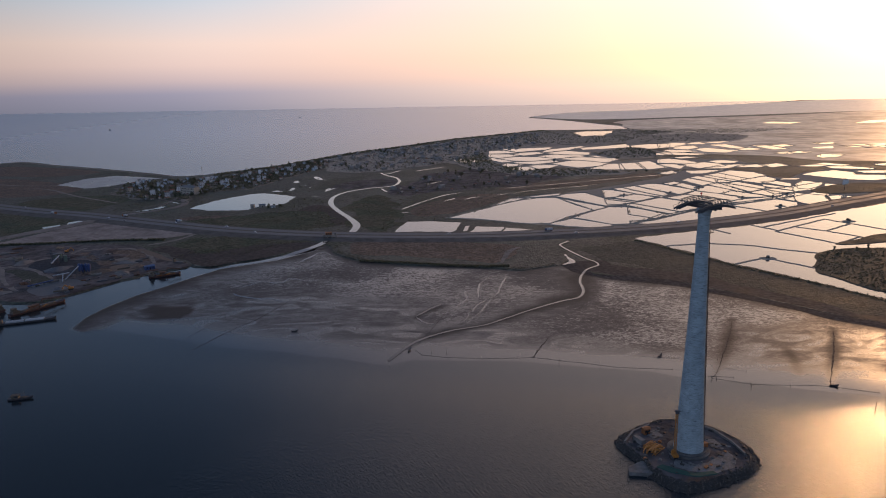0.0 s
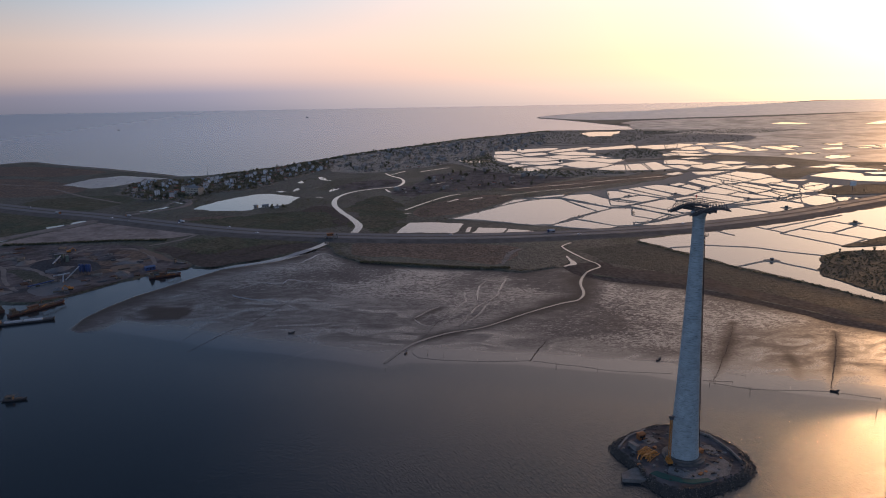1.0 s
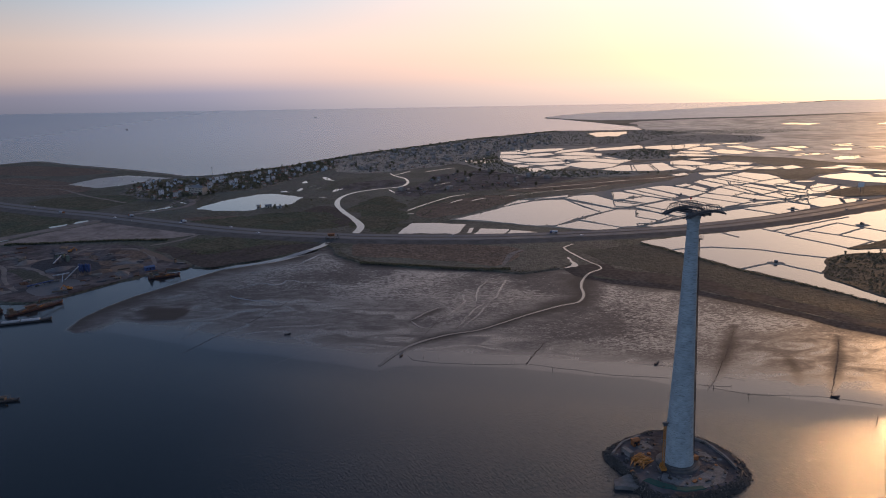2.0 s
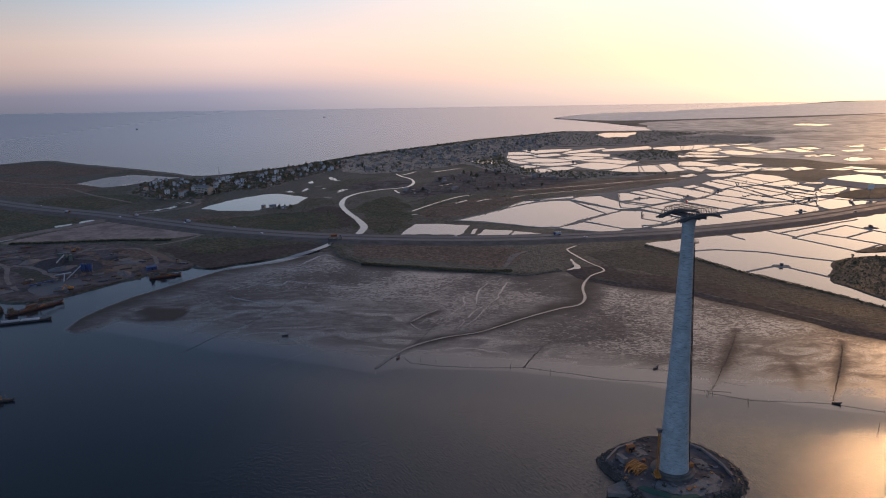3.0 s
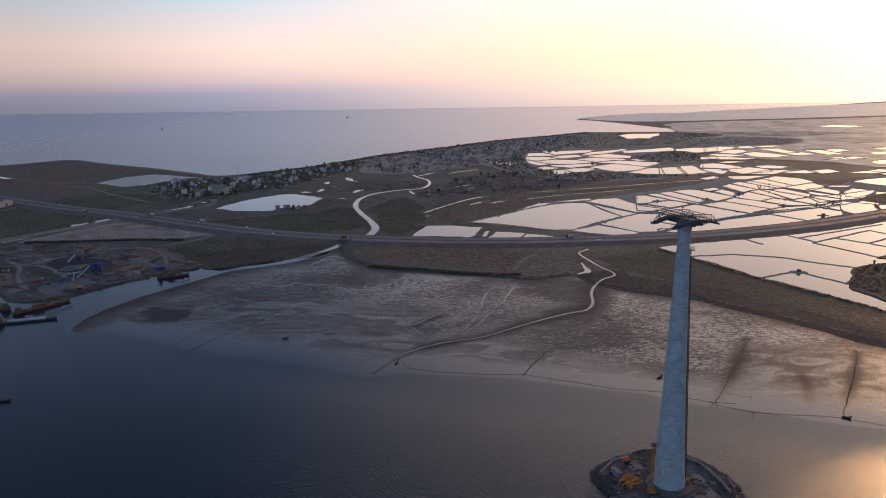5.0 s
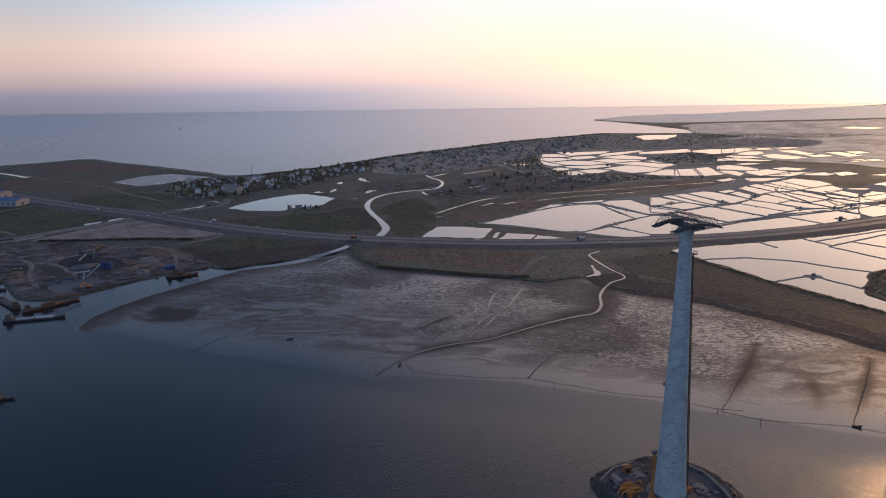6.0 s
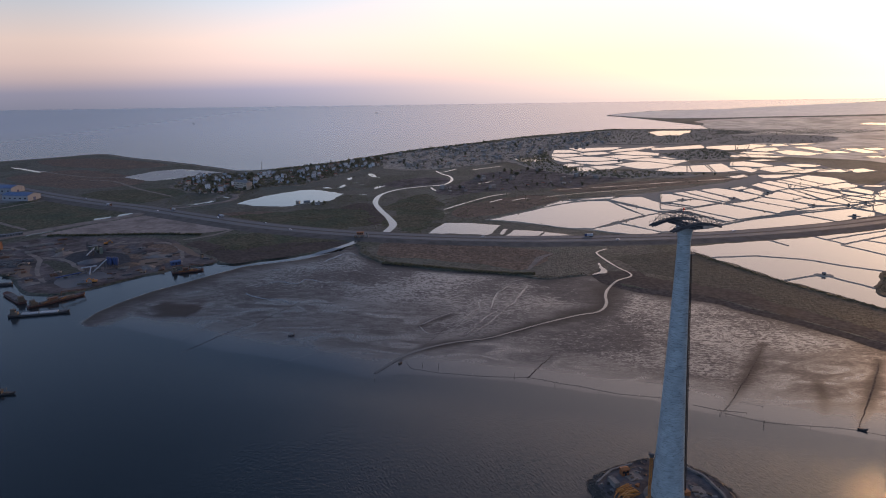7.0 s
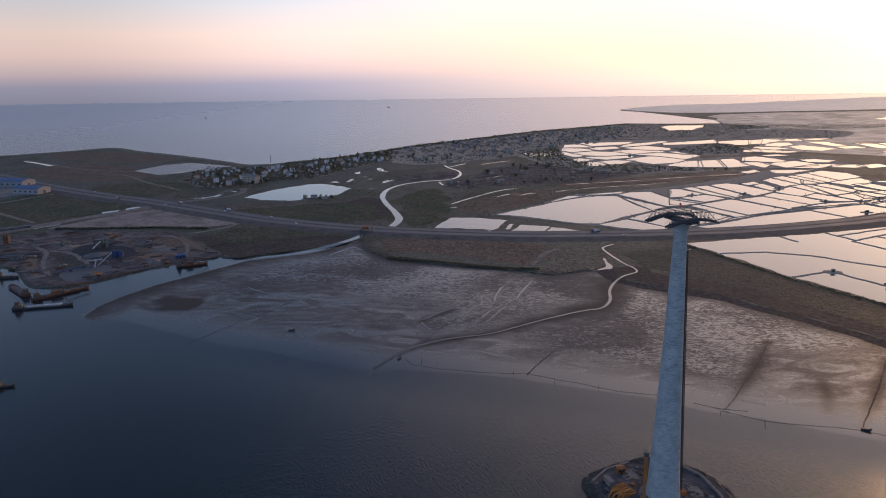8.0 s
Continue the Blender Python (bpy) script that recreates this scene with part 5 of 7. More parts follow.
    part("warning_lamp", bm, M_RED, t, "red aircraft warning lamp")
    # hoist rail up the side of the shaft
    ca, sa = math.cos(radians(-14)), math.sin(radians(-14))
    bm = bmesh.new()
    lattice(bm, (7.3 * ca, 7.3 * sa, 1.2), (2.75 * ca, 2.75 * sa, top - 10), .8, 54, .22, .12)
    part("hoist_mast", bm, M_DARKSTEEL, t, "thin lattice hoist mast fixed to the shaft")
    bm = bmesh.new()
    box(bm, 2.3, 4.4, -1.9, .6, top - 10.2, top - 9.9)
    for x, y in ((2.4, -1.8), (4.3, -1.8), (4.3, .5), (2.4, .5)):
        beam(bm, (x, y, top - 10), (x, y, top - 8.7), .1)
    for z in (top - 9.3, top - 8.7):
        beam(bm, (4.3, -1.8, z), (4.3, .5, z), .08)
        beam(bm, (2.4, -1.8, z), (4.3, -1.8, z), .08)
    part("landing", bm, M_STEEL, t)
    bm = bmesh.new()
    box(bm, 6.3 * ca - .2, 6.3 * ca + 2.6, 6.3 * sa - 2.2, 6.3 * sa + .6, 1.0, 3.0)
    part("hoist_cage", bm, M_RUST, t, "rusty orange hoist cage at the foot")


M_RED = material("red_lamp_glass", [(.5, .03, .02), (.65, .05, .03)], 2, 2, (.2, .3))
M_RUST = material("rusty_orange_paint", [(.17, .058, .02), (.25, .09, .026), (.12, .048, .025)], 1.2, 6, (.6, .85), .1, 4, spread=.15)
M_GREENNET = material("green_shade_net", [(.012, .05, .04), (.02, .075, .055)], 1.5, 5, (.8, .95), .3, 3)
M_WHITE = material("weathered_white_paint", [(.50, .50, .49), (.62, .62, .60), (.40, .40, .39)], .8, 6, (.6, .85), spread=.12)
build_tower()

# ---- island ----
ISLE = [(111.5, 320), (113, 327), (122, 335), (136, 343), (147, 344), (160, 336), (168, 325), (171, 314), (170, 304), (164, 295), (151, 287), (136, 281), (128, 281), (122, 286), (119, 292), (117, 298), (117, 304), (113.5, 312)]
isle_line = wobble(rounded(ISLE, 1.5), .9, .3)
centre = Vector((140, 313))
def island_slope():
    """A rough rubble bank from the island's top down below the water."""
    n, verts, faces = len(isle_line), [], []
    steps = [(.86, -.3), (.90, .02), (.93, -.5), (.96, -1.2), (.99, -1.9), (1.03, -2.6), (1.08, -3.4)]
    for f, dz in steps:
        for q in isle_line:
            s = centre + (q - centre) * f
            k = noise.noise((s.x * .22, s.y * .22, f * 9)) * .5 + noise.noise((s.x * .6, s.y * .6, f * 5)) * .3
            verts.append((s.x + k, s.y + k * .7, ISLAND_Z + dz + (k * .9 if f > .87 else 0)))
    for r in range(len(steps) - 1):
        for i in range(n):
            faces.append((r * n + i, (r + 1) * n + i, (r + 1) * n + (i + 1) % n, r * n + (i + 1) % n))
    me = bpy.data.meshes.new("island_slope")
    me.from_pydata(verts, [], faces)
    me.materials.append(M_ROCK)
    bm = bmesh.new()
    bm.from_mesh(me)
    bmesh.ops.recalc_face_normals(bm, faces=bm.faces)
    if sum(f.normal.z for f in bm.faces) < 0:
        bmesh.ops.reverse_faces(bm, faces=bm.faces)
    bm.to_mesh(me)
    bm.free()
    tagged(new("island_slope", me), "dark rubble slope of the tower island", "island", kind="structure")


island_slope()
sheet("island_ground", [centre + (p - centre) * .9 for p in isle_line], ISLAND_Z, M_EARTH, "bare trampled earth on top of the tower island", "island", .3, .1)
revet = tagged(new("island_revetment"), "ring of dark tumbled rocks round the island", "revetment", kind="structure")


def rock_mesh(seed):
    rng = random.Random(seed)
    bm = bmesh.new()
    bmesh.ops.create_icosphere(bm, subdivisions=1, radius=1)
    for v in bm.verts:
        v.co = Vector((v.co.x * rng.uniform(.7, 1.2), v.co.y * rng.uniform(.7, 1.2), v.co.z * rng.uniform(.5, .9)))
    return mesh_of("rock", bm, M_ROCK)


rocks = [rock_mesh(s) for s in range(6)]
rng = random.Random(4)
for i in range(300):
    p = isle_line[rng.randrange(len(isle_line))]
    f = rng.uniform(.87, 1.04)
    q = centre + (p - centre) * f + Vector((rng.uniform(-.9, .9), rng.uniform(-.9, .9)))
    z = max(-.1, ISLAND_Z + .1 - max(0, f - .9) / .1 * 2.7)
    ob = part("rock", rocks[i % 6], None, revet)
    ob.matrix_basis = pose(q.x, q.y, z, rng.uniform(0, 40), rng.uniform(0, 40), rng.uniform(0, 360)) @ Matrix.Scale(rng.uniform(.35, 1.0), 4)


stone_v, stone_f = [], []
rs = random.Random(14)
for i in range(5000):
    q = isle_line[rs.randrange(len(isle_line))]
    f = rs.uniform(.885, 1.04)
    s = centre + (q - centre) * f + Vector((rs.uniform(-1, 1), rs.uniform(-1, 1)))
    z, r = ISLAND_Z + .05 - max(0, f - .9) / .13 * 2.6, rs.uniform(.1, .36)
    base = len(stone_v)
    for k in range(4):
        a = k * 1.571 + rs.random()
        stone_v.append((s.x + r * math.cos(a), s.y + r * math.sin(a), z - .1))
    stone_v.append((s.x + rs.uniform(-.1, .1), s.y + rs.uniform(-.1, .1), z + r * rs.uniform(.6, 1.2)))
    stone_f += [(base + k, base + (k + 1) % 4, base + 4) for k in range(4)]
stone_me = bpy.data.meshes.new("rubble")
stone_me.from_pydata(stone_v, [], stone_f)
stone_me.materials.append(M_RUBBLE)
tagged(new("rubble", stone_me), "small grey stones scattered over the rubble slope", "rubble", kind="stuff")


def wall_strip(name, line, w, h, mat, label, category, z=ISLAND_Z):
    ribbon(name, straight(line, 3, False), [(-w / 2, z - .2), (-w / 2, z + h), (w / 2, z + h), (w / 2, z - .2)], mat, label, category, kind="")


wall_strip("quay_wall", [(152, 337), (160, 328), (164, 315), (165, 305)], .9, 1.0, M_RIM, "low concrete wall along the island edge", "wall")
wall_strip("quay_wall", [(114, 320), (121, 330), (131, 336)], .9, .8, M_RIM, "low concrete wall along the island edge", "wall")
for line, label in (([(129, 297), (136, 292), (146, 290), (155, 294), (160, 302), (158, 309), (152, 304), (145, 299), (137, 298), (132, 303)], "pale concrete apron in front of the tower"), ([(153, 311), (158, 313), (157, 320), (152, 321)], "pale concrete slab beside the tower"), ([(128, 322), (134, 324), (132, 331), (126, 328)], "pale concrete slab behind the stores")):
    sheet("concrete_slab", wobble(straight(line, 1.5), .7, .35), ISLAND_Z + .16, M_RIM, label, "slab", .1, .2, kind="")
M_JETTY = material("worn_jetty_concrete", [(.06, .058, .056), (.11, .105, .10), (.15, .145, .14)], .4, 8, (.75, .95), .3, 2)
bm = bmesh.new()
top_line = wobble(straight([(109, 295), (118.5, 293.5), (128, 299), (127, 305), (117, 304), (110, 300)], 2), .3, .5)
deck = [bm.verts.new((p.x, p.y, 1.7)) for p in top_line]
foot = [bm.verts.new((p.x + .25 * noise.noise((p.x, p.y, 5)), p.y - .2, -1.5)) for p in top_line]
bm.faces.new(deck)
for i in range(len(deck)):
    bm.faces.new((deck[i], foot[i], foot[(i + 1) % len(deck)], deck[(i + 1) % len(deck)]))
bmesh.ops.recalc_face_normals(bm, faces=bm.faces)
tagged(new("jetty", mesh_of("jetty", bm, M_JETTY)), "low worn concrete jetty at the island's edge", "jetty", kind="structure")
sheet("shade_net", wobble(straight([(122, 297), (127, 292), (137, 288), (146, 290), (145, 292), (136, 291), (129, 295), (125, 299)], 1.5), .5, .6), ISLAND_Z + .22, M_GREENNET, "dark green shade net laid over rubble", "net", .6, .3, kind="")


def build_crane():
    c = thing("crane", "yellow lattice mobile crane beside the tower foot", "crane", at=pose(132.4, 304.6, ISLAND_Z))
    bm = bmesh.new()
    lattice(bm, (0, 0, 1.8), (.1, .5, 21.6), .85, 18, .17, .1)
    part("mast", bm, M_YELLOW, c)
    bm = bmesh.new()
    box(bm, -1.2, 1.2, -1.8, 1.8, .9, 2.1)
    box(bm, -1.0, .1, .6, 1.6, 2.1, 3.2)
    bmesh.ops.bevel(bm, geom=bm.edges[:], offset=.12, segments=1)
    part("cab", bm, M_YELLOW, c)
    for x in (-1.5, 1.5):
        bm = bmesh.new()
        box(bm, x - .35, x + .35, -2.5, 2.5, 0, .95)
        bmesh.ops.bevel(bm, geom=bm.edges[:], offset=.25, segments=2)
        part("track", bm, M_STEEL, c)
    bm = bmesh.new()
    box(bm, -.7, .9, -.2, 1.2, 21.5, 23.0)
    beam(bm, (-1.3, .5, 22.6), (1.5, .5, 22.6), .4)
    part("head_block", bm, M_STEEL, c)


build_crane()


def build_bundle(x, y, rz, n, seed):
    b = thing("rebar_stack", "heap of yellow formwork bars beside the tower", "stack", at=pose(x, y, ISLAND_Z, 0, 0, rz))
    rr = random.Random(seed)
    for i in range(n):
        bm = bmesh.new()
        yy, zz = rr.uniform(-3, 3), .15 + .25 * (i % 5)
        a = rr.uniform(-.5, .5)
        beam(bm, (-3.4 + rr.uniform(-.8, .8), yy, zz), (3.4 + rr.uniform(-.8, .8), yy + 3 * a, zz + rr.uniform(0, .4)), .26)
        part("bar", bm, M_YELLOW, b)


build_bundle(125.5, 313.5, 30, 34, 2)
build_bundle(123.5, 310.5, 60, 14, 3)


def simple_hut(name, x, y, z, w, d, h, rz, wall_mat, roof_mat, label, category="hut", rise=.5):
    t = thing(name, label, category, at=pose(x, y, z, 0, 0, rz))
    bm = bmesh.new()
    box(bm, -w / 2, w / 2, -d / 2, d / 2, 0, h)
    part("wall", bm, wall_mat, t)
    bm = bmesh.new()
    e = .3
    v = [bm.verts.new(p) for p in ((-w / 2 - e, -d / 2 - e, h), (w / 2 + e, -d / 2 - e, h), (w / 2 + e, 0, h + rise), (-w / 2 - e, 0, h + rise), (w / 2 + e, d / 2 + e, h), (-w / 2 - e, d / 2 + e, h))]
    v2 = [bm.verts.new(p.co - Vector((0, 0, .15))) for p in v]
    for f in ((0, 1, 2, 3), (3, 2, 4, 5)):
        bm.faces.new([v[i] for i in f])
        bm.faces.new([v2[i] for i in f][::-1])
    for a, b in ((0, 1), (1, 2), (2, 4), (4, 5), (5, 3), (3, 0)):
        bm.faces.new((v[a], v2[a], v2[b], v[b]))
    bmesh.ops.recalc_face_normals(bm, faces=bm.faces)
    part("roof", bm, roof_mat, t)
    bm = bmesh.new()
    box(bm, -.5, .5, -d / 2 - .06, -d / 2 + .02, .05, min(2.1, h * .8))
    part("door", bm, M_GLASS, t)
    for sx in (-1, 1):
        bm = bmesh.new()
        box(bm, sx * w * .3 - .45, sx * w * .3 + .45, -d / 2 - .05, -d / 2 + .02, h * .45, h * .8)
        part("window", bm, M_GLASS, t)
    return t


M_GLASS = material("dark_window_glass", [(.015, .018, .022), (.03, .034, .04)], .5, 3, (.08, .2))
simple_hut("site_hut", 126.4, 327.6, ISLAND_Z, 3.2, 2.6, 3.0, 20, M_RUST, M_RUST, "rusty orange site hut on the island")
for x, y, rz, lab in ((120.6, 319.2, -66, "grey shipping container on the island"),):
    c = thing("container", lab, "container", at=pose(x, y, ISLAND_Z, 0, 0, rz))
    bm = bmesh.new()
    ring = []
    for i in range(25):
        y = 1.2 if i % 2 else 1.14
        ring.append([bm.verts.new((-3 + i * .25, sy * y, z)) for sy, z in ((-1, .1), (-1, 2.5), (1, 2.5), (1, .1))])
    for a, b in zip(ring, ring[1:]):
        for k in range(4):
            bm.faces.new((a[k], b[k], b[(k + 1) % 4], a[(k + 1) % 4]))
    bm.faces.new(ring[0])
    bm.faces.new(ring[-1][::-1])
    bmesh.ops.recalc_face_normals(bm, faces=bm.faces)
    part("shell", bm, M_RIM, c)
    bm = bmesh.new()
    for x2 in (-2.9, 2.8):
        for y2 in (-1.15, 1.05):
            box(bm, x2, x2 + .15, y2, y2 + .15, 0, 2.6)
    part("corner_posts", bm, M_STEEL, c)
rng = random.Random(11)
for i in range(110):
    a, r = rng.uniform(0, 6.28), rng.uniform(11, 26)
    x, y = 140 + r * math.cos(a), 313 + r * .95 * math.sin(a)
    if math.hypot(x - TX, y - TY) < 10.5 or (x > 150 and y < 320 and rng.random() < .6):
        continue
    bm = bmesh.new()
    w, d, h = rng.uniform(.25, 1.3), rng.uniform(.2, .7), rng.uniform(.2, .8)
    box(bm, -w, w, -d, d, 0, h)
    if i % 3:
        for v in bm.verts:
            v.co += Vector((rng.uniform(-.2, .2), rng.uniform(-.2, .2), rng.uniform(-.1, .1) if v.co.z > .1 else 0))
    mat, lab = ((M_RUST, "rusty crate of fittings on the island"), (M_WOOD, "stack of grey planks on the island"), (M_RIM, "broken concrete block on the island"), (M_DARKSTEEL, "dark steel formwork on the island"))[(1, 2, 3, 2, 1, 0, 3)[i % 7]]
    tagged(new("site_store", mesh_of("site_store", bm, mat)), lab, "site store", group="building stores on the island").matrix_basis = pose(x, y, ISLAND_Z, 0, 0, rng.uniform(0, 180))


# ---- boats ----
M_DULLRUST = material("dull_rust", [(.07, .035, .022), (.11, .055, .035), (.05, .03, .022)], 1.0, 6, (.75, .92), .2, 4, spread=.25)
M_HULL = material("dark_hull_paint", [(.02, .022, .028), (.045, .045, .05), (.03, .025, .022)], .6, 6, (.5, .75), spread=.2)
M_HULLRED = material("red_oxide_hull", [(.042, .022, .02), (.066, .03, .026), (.035, .021, .02)], .5, 6, (.6, .85), spread=.15)
M_BLUE = material("blue_painted_metal", [(.015, .03, .09), (.022, .05, .14), (.02, .03, .08)], .4, 5, (.4, .65), spread=.1)
M_METAL = material("pale_sheet_metal", [(.22, .25, .29), (.32, .35, .38), (.16, .18, .21)], .4, 6, (.4, .7), metal=.3, spread=.2)


def hull_mesh(bm, stations):
    """stations: rows of (x, half beam, keel z, deck z)."""
    rows = []
    for x, w, k, d in stations:
        rows.append([bm.verts.new(p) for p in ((x, -w, d), (x, -w * .92, (k + d) / 2), (x, -w * .6, k), (x, w * .6, k), (x, w * .92, (k + d) / 2), (x, w, d))])
    for a, b in zip(rows, rows[1:]):
        for i in range(5):
            bm.faces.new((a[i], a[i + 1], b[i + 1], b[i]))
        bm.faces.new((a[5], a[0], b[0], b[5]))
    bm.faces.new(rows[0][::-1])
    bm.faces.new(rows[-1])
    bmesh.ops.recalc_face_normals(bm, faces=bm.faces)


def barge(a, b, wide, hull_mat, hold_mat, label, load=0.0, name="barge", gear=0):
    a, b = Vector(a), Vector(b)
    ln = (b - a).length
    mid = (a + b) / 2
    t = thing(name, label, "barge", at=pose(mid.x, mid.y, 0, 0, 0, math.degrees(math.atan2(b.y - a.y, b.x - a.x))))
    bm = bmesh.new()
    h = ln / 2
    hull_mesh(bm, [(-h, wide * .42, .1, 1.9), (-h * .93, wide * .5, -.6, 1.7), (-h * .5, wide * .5, -.8, 1.3), (h * .6, wide * .5, -.8, 1.3), (h * .9, wide * .42, -.6, 1.8), (h, wide * .14, .6, 2.5)])
    part("hull", bm, hull_mat, t)
    for x0, x1 in ((-h * .58, -h * .02), (h * .03, h * .62)):
        bm = bmesh.new()
        box(bm, x0, x1, -wide * .38, wide * .38, 1.2, 2.1)
        part("hatch_cover", bm, hold_mat, t)
        if load:
            bm = bmesh.new()
            n = 8
            rows = [[bm.verts.new((x0 + (x1 - x0) * i / n, wide * .34 * (j - 2) / 2, 2.1 + load * math.sin(math.pi * i / n) ** .6 * (1 - ((j - 2) / 2) ** 2) * random.uniform(.8, 1.2))) for j in range(5)] for i in range(n + 1)]
            for p, q in zip(rows, rows[1:]):
                for j in range(4):
                    bm.faces.new((p[j], q[j], q[j + 1], p[j + 1]))
            bmesh.ops.recalc_face_normals(bm, faces=bm.faces)
            part("cargo", bm, M_CARGO, t, "heaped sand cargo")
    bm = bmesh.new()
    box(bm, -h * .92, -h * .68, -wide * .36, wide * .36, 1.3, 3.6)
    box(bm, -h * .9, -h * .76, -wide * .26, wide * .26, 3.6, 5.6)
    box(bm, -h * .92, -h * .74, -wide * .31, wide * .31, 5.6, 5.75)
    wheel = part("wheelhouse", bm, M_WOOD, t)
    for k in (-1, 0, 1):
        bm = bmesh.new()
        box(bm, -h * .76 - .01, -h * .76 + .05, k * wide * .17 - .45, k * wide * .17 + .45, 4.4, 5.3)
        part("window", bm, M_GLASS, wheel)
    bm = bmesh.new()
    beam(bm, (-h * .8, 0, 5.7), (-h * .8, 0, 9), .15)
    beam(bm, (h * .86, 0, 1.8), (h * .86, 0, 5), .15)
    part("mast", bm, M_STEEL, t)
    if gear:
        bm = bmesh.new()
        for s in (-1, 1):
            beam(bm, (h * .1, s * wide * .3, 1.9), (h * .2, 0, 7.5), .3)
        lattice(bm, (h * .2, 0, 7.0), (h * 1.05, 0, 4.5), .9, 8, .16, .1)
        part("boom", bm, M_DULLRUST, t, "lattice boom on an A-frame")
        bm = bmesh.new()
        box(bm, -h * .3, h * .02, -wide * .3, wide * .3, 2.0, 4.2)
        box(bm, -h * .34, h * .06, -wide * .34, wide * .34, 4.2, 4.4)
        part("pump_house", bm, M_DULLRUST, t)
        for k in range(4):
            bm = bmesh.new()
            beam(bm, (h * (-.5 + .3 * k), -wide * .45, 1.8), (h * (-.3 + .3 * k), -wide * .44 + .5 * k, 2.6 + .5 * (k % 2)), .45)
            part("pipe", bm, (M_RUST, M_STEEL, M_YELLOW, M_WOOD)[k], t)
    return t


barge((-300, 526), (-260, 540), 5.5, M_HULL, M_METAL, "long cargo barge with pale hatch covers at anchor")
barge((-299, 547), (-275, 585), 6.0, M_HULLRED, M_CARGO, "rust-brown sand barge with an unloading boom moored at the quay", .8, gear=1)
barge((-311, 558), (-343, 583), 7.5, M_HULLRED, M_HULL, "broad red hopper barge moored by the basin")
barge((-372, 607), (-357, 611), 3.5, M_HULL, M_HULL, "small dark pontoon barge in the basin")
barge((-231, 652), (-207, 666), 7.0, M_HULLRED, M_RUST, "rusty orange dredger with boom and pipes moored at the river bend", 1.0, gear=2)
barge((-227, 707), (-213, 702), 3.5, M_HULL, M_STEEL, "grey workboat beached at the river bank")


def small_boat(x, y, rz, ln, label, cabin=True, z=0.0):
    t = thing("fishing_boat" if cabin else "rowing_boat", label, "boat", at=pose(x, y, z, 0, 0, rz))
    h, w = ln / 2, ln * .15
    bm = bmesh.new()
    hull_mesh(bm, [(-h, w * .7, .1, .95), (-h * .6, w, -.2, .8), (h * .2, w, -.2, .85), (h * .75, w * .6, .0, 1.25), (h, w * .08, .6, 1.7)])
    part("hull", bm, M_HULL, t)
    if cabin:
        bm = bmesh.new()
        box(bm, -h * .7, -h * .1, -w * .7, w * .7, .8, 2.7)
        box(bm, -h * .74, h * .0, -w * .8, w * .8, 2.7, 2.85)
        cab = part("cabin", bm, M_WOOD, t)
        for sx in (-1, 1):
            bm = bmesh.new()
            box(bm, -h * .45, -h * .2, sx * w * .7 - .03, sx * w * .7 + .03, 1.7, 2.4)
            part("window", bm, M_GLASS, cab)
        bm = bmesh.new()
        beam(bm, (h * .3, 0, .9), (h * .3, 0, 4.5), .14)
        beam(bm, (-h * .1, 0, 2.8), (-h * .1, 0, 4.2), .12)
        beam(bm, (h * .3, 0, 3.6), (-h * .1, 0, 3.2), .1)
        part("mast", bm, M_WOOD, t)
        bm = bmesh.new()
        box(bm, h * .1, h * .5, -w * .5, w * .5, .8, 1.35)
        part("fish_hold", bm, M_WOOD, t)


small_boat(-209, 395, 10, 13, "dark wooden fishing boat with grey cabin at anchor")
small_boat(-226, 396, -20, 7, "small dark fishing boat at anchor")
for x, y, rz in ((168, 431, 40), (250, 380, -30), (10, 453, 70), (-72, 496, 10)):
    small_boat(x, y, rz, 4.5, "small dark rowing boat lying on the mud", False, .1)
for a, b in (((-618, 3860), (-604, 3862)), ((-1250, 3004), (-1241, 3005))):
    barge(a, b, 6, M_HULL, M_HULL, "distant dark cargo boat out at sea", name="cargo_boat")

# ---- works yard ----
YZ = LAND_Z + .05


def silo(x, y, r, h):
    t = thing("cement_silo", "blue steel cement silo of the batching plant", "silo", group="batching plant silos", at=pose(x, y, YZ))
    bm = bmesh.new()
    tube(bm, 0, 0, [(3.2, .5), (5.6, r), (h, r), (h + .9, r * .35)], 20)
    part("drum", bm, M_BLUE, t)
    for k in range(4):
        a = math.pi / 4 + k * math.pi / 2
        bm = bmesh.new()
        beam(bm, (r * .85 * math.cos(a), r * .85 * math.sin(a), 0), (r * .85 * math.cos(a), r * .85 * math.sin(a), 6.5), .3)
        part("leg", bm, M_STEEL, t)
    bm = bmesh.new()
    for k in range(8):
        a, b = k * math.pi / 4, (k + 1) * math.pi / 4
        beam(bm, (r * math.cos(a), r * math.sin(a), h + 1.2), (r * math.cos(b), r * math.sin(b), h + 1.2), .08)
        beam(bm, (r * math.cos(a), r * math.sin(a), h), (r * math.cos(a), r * math.sin(a), h + 1.2), .08)
    part("railing", bm, M_STEEL, t)


for x, y in ((-298, 664), (-295, 662.8), (-292, 664), (-289, 662.8)):
    silo(x, y, 1.6, 10.5)


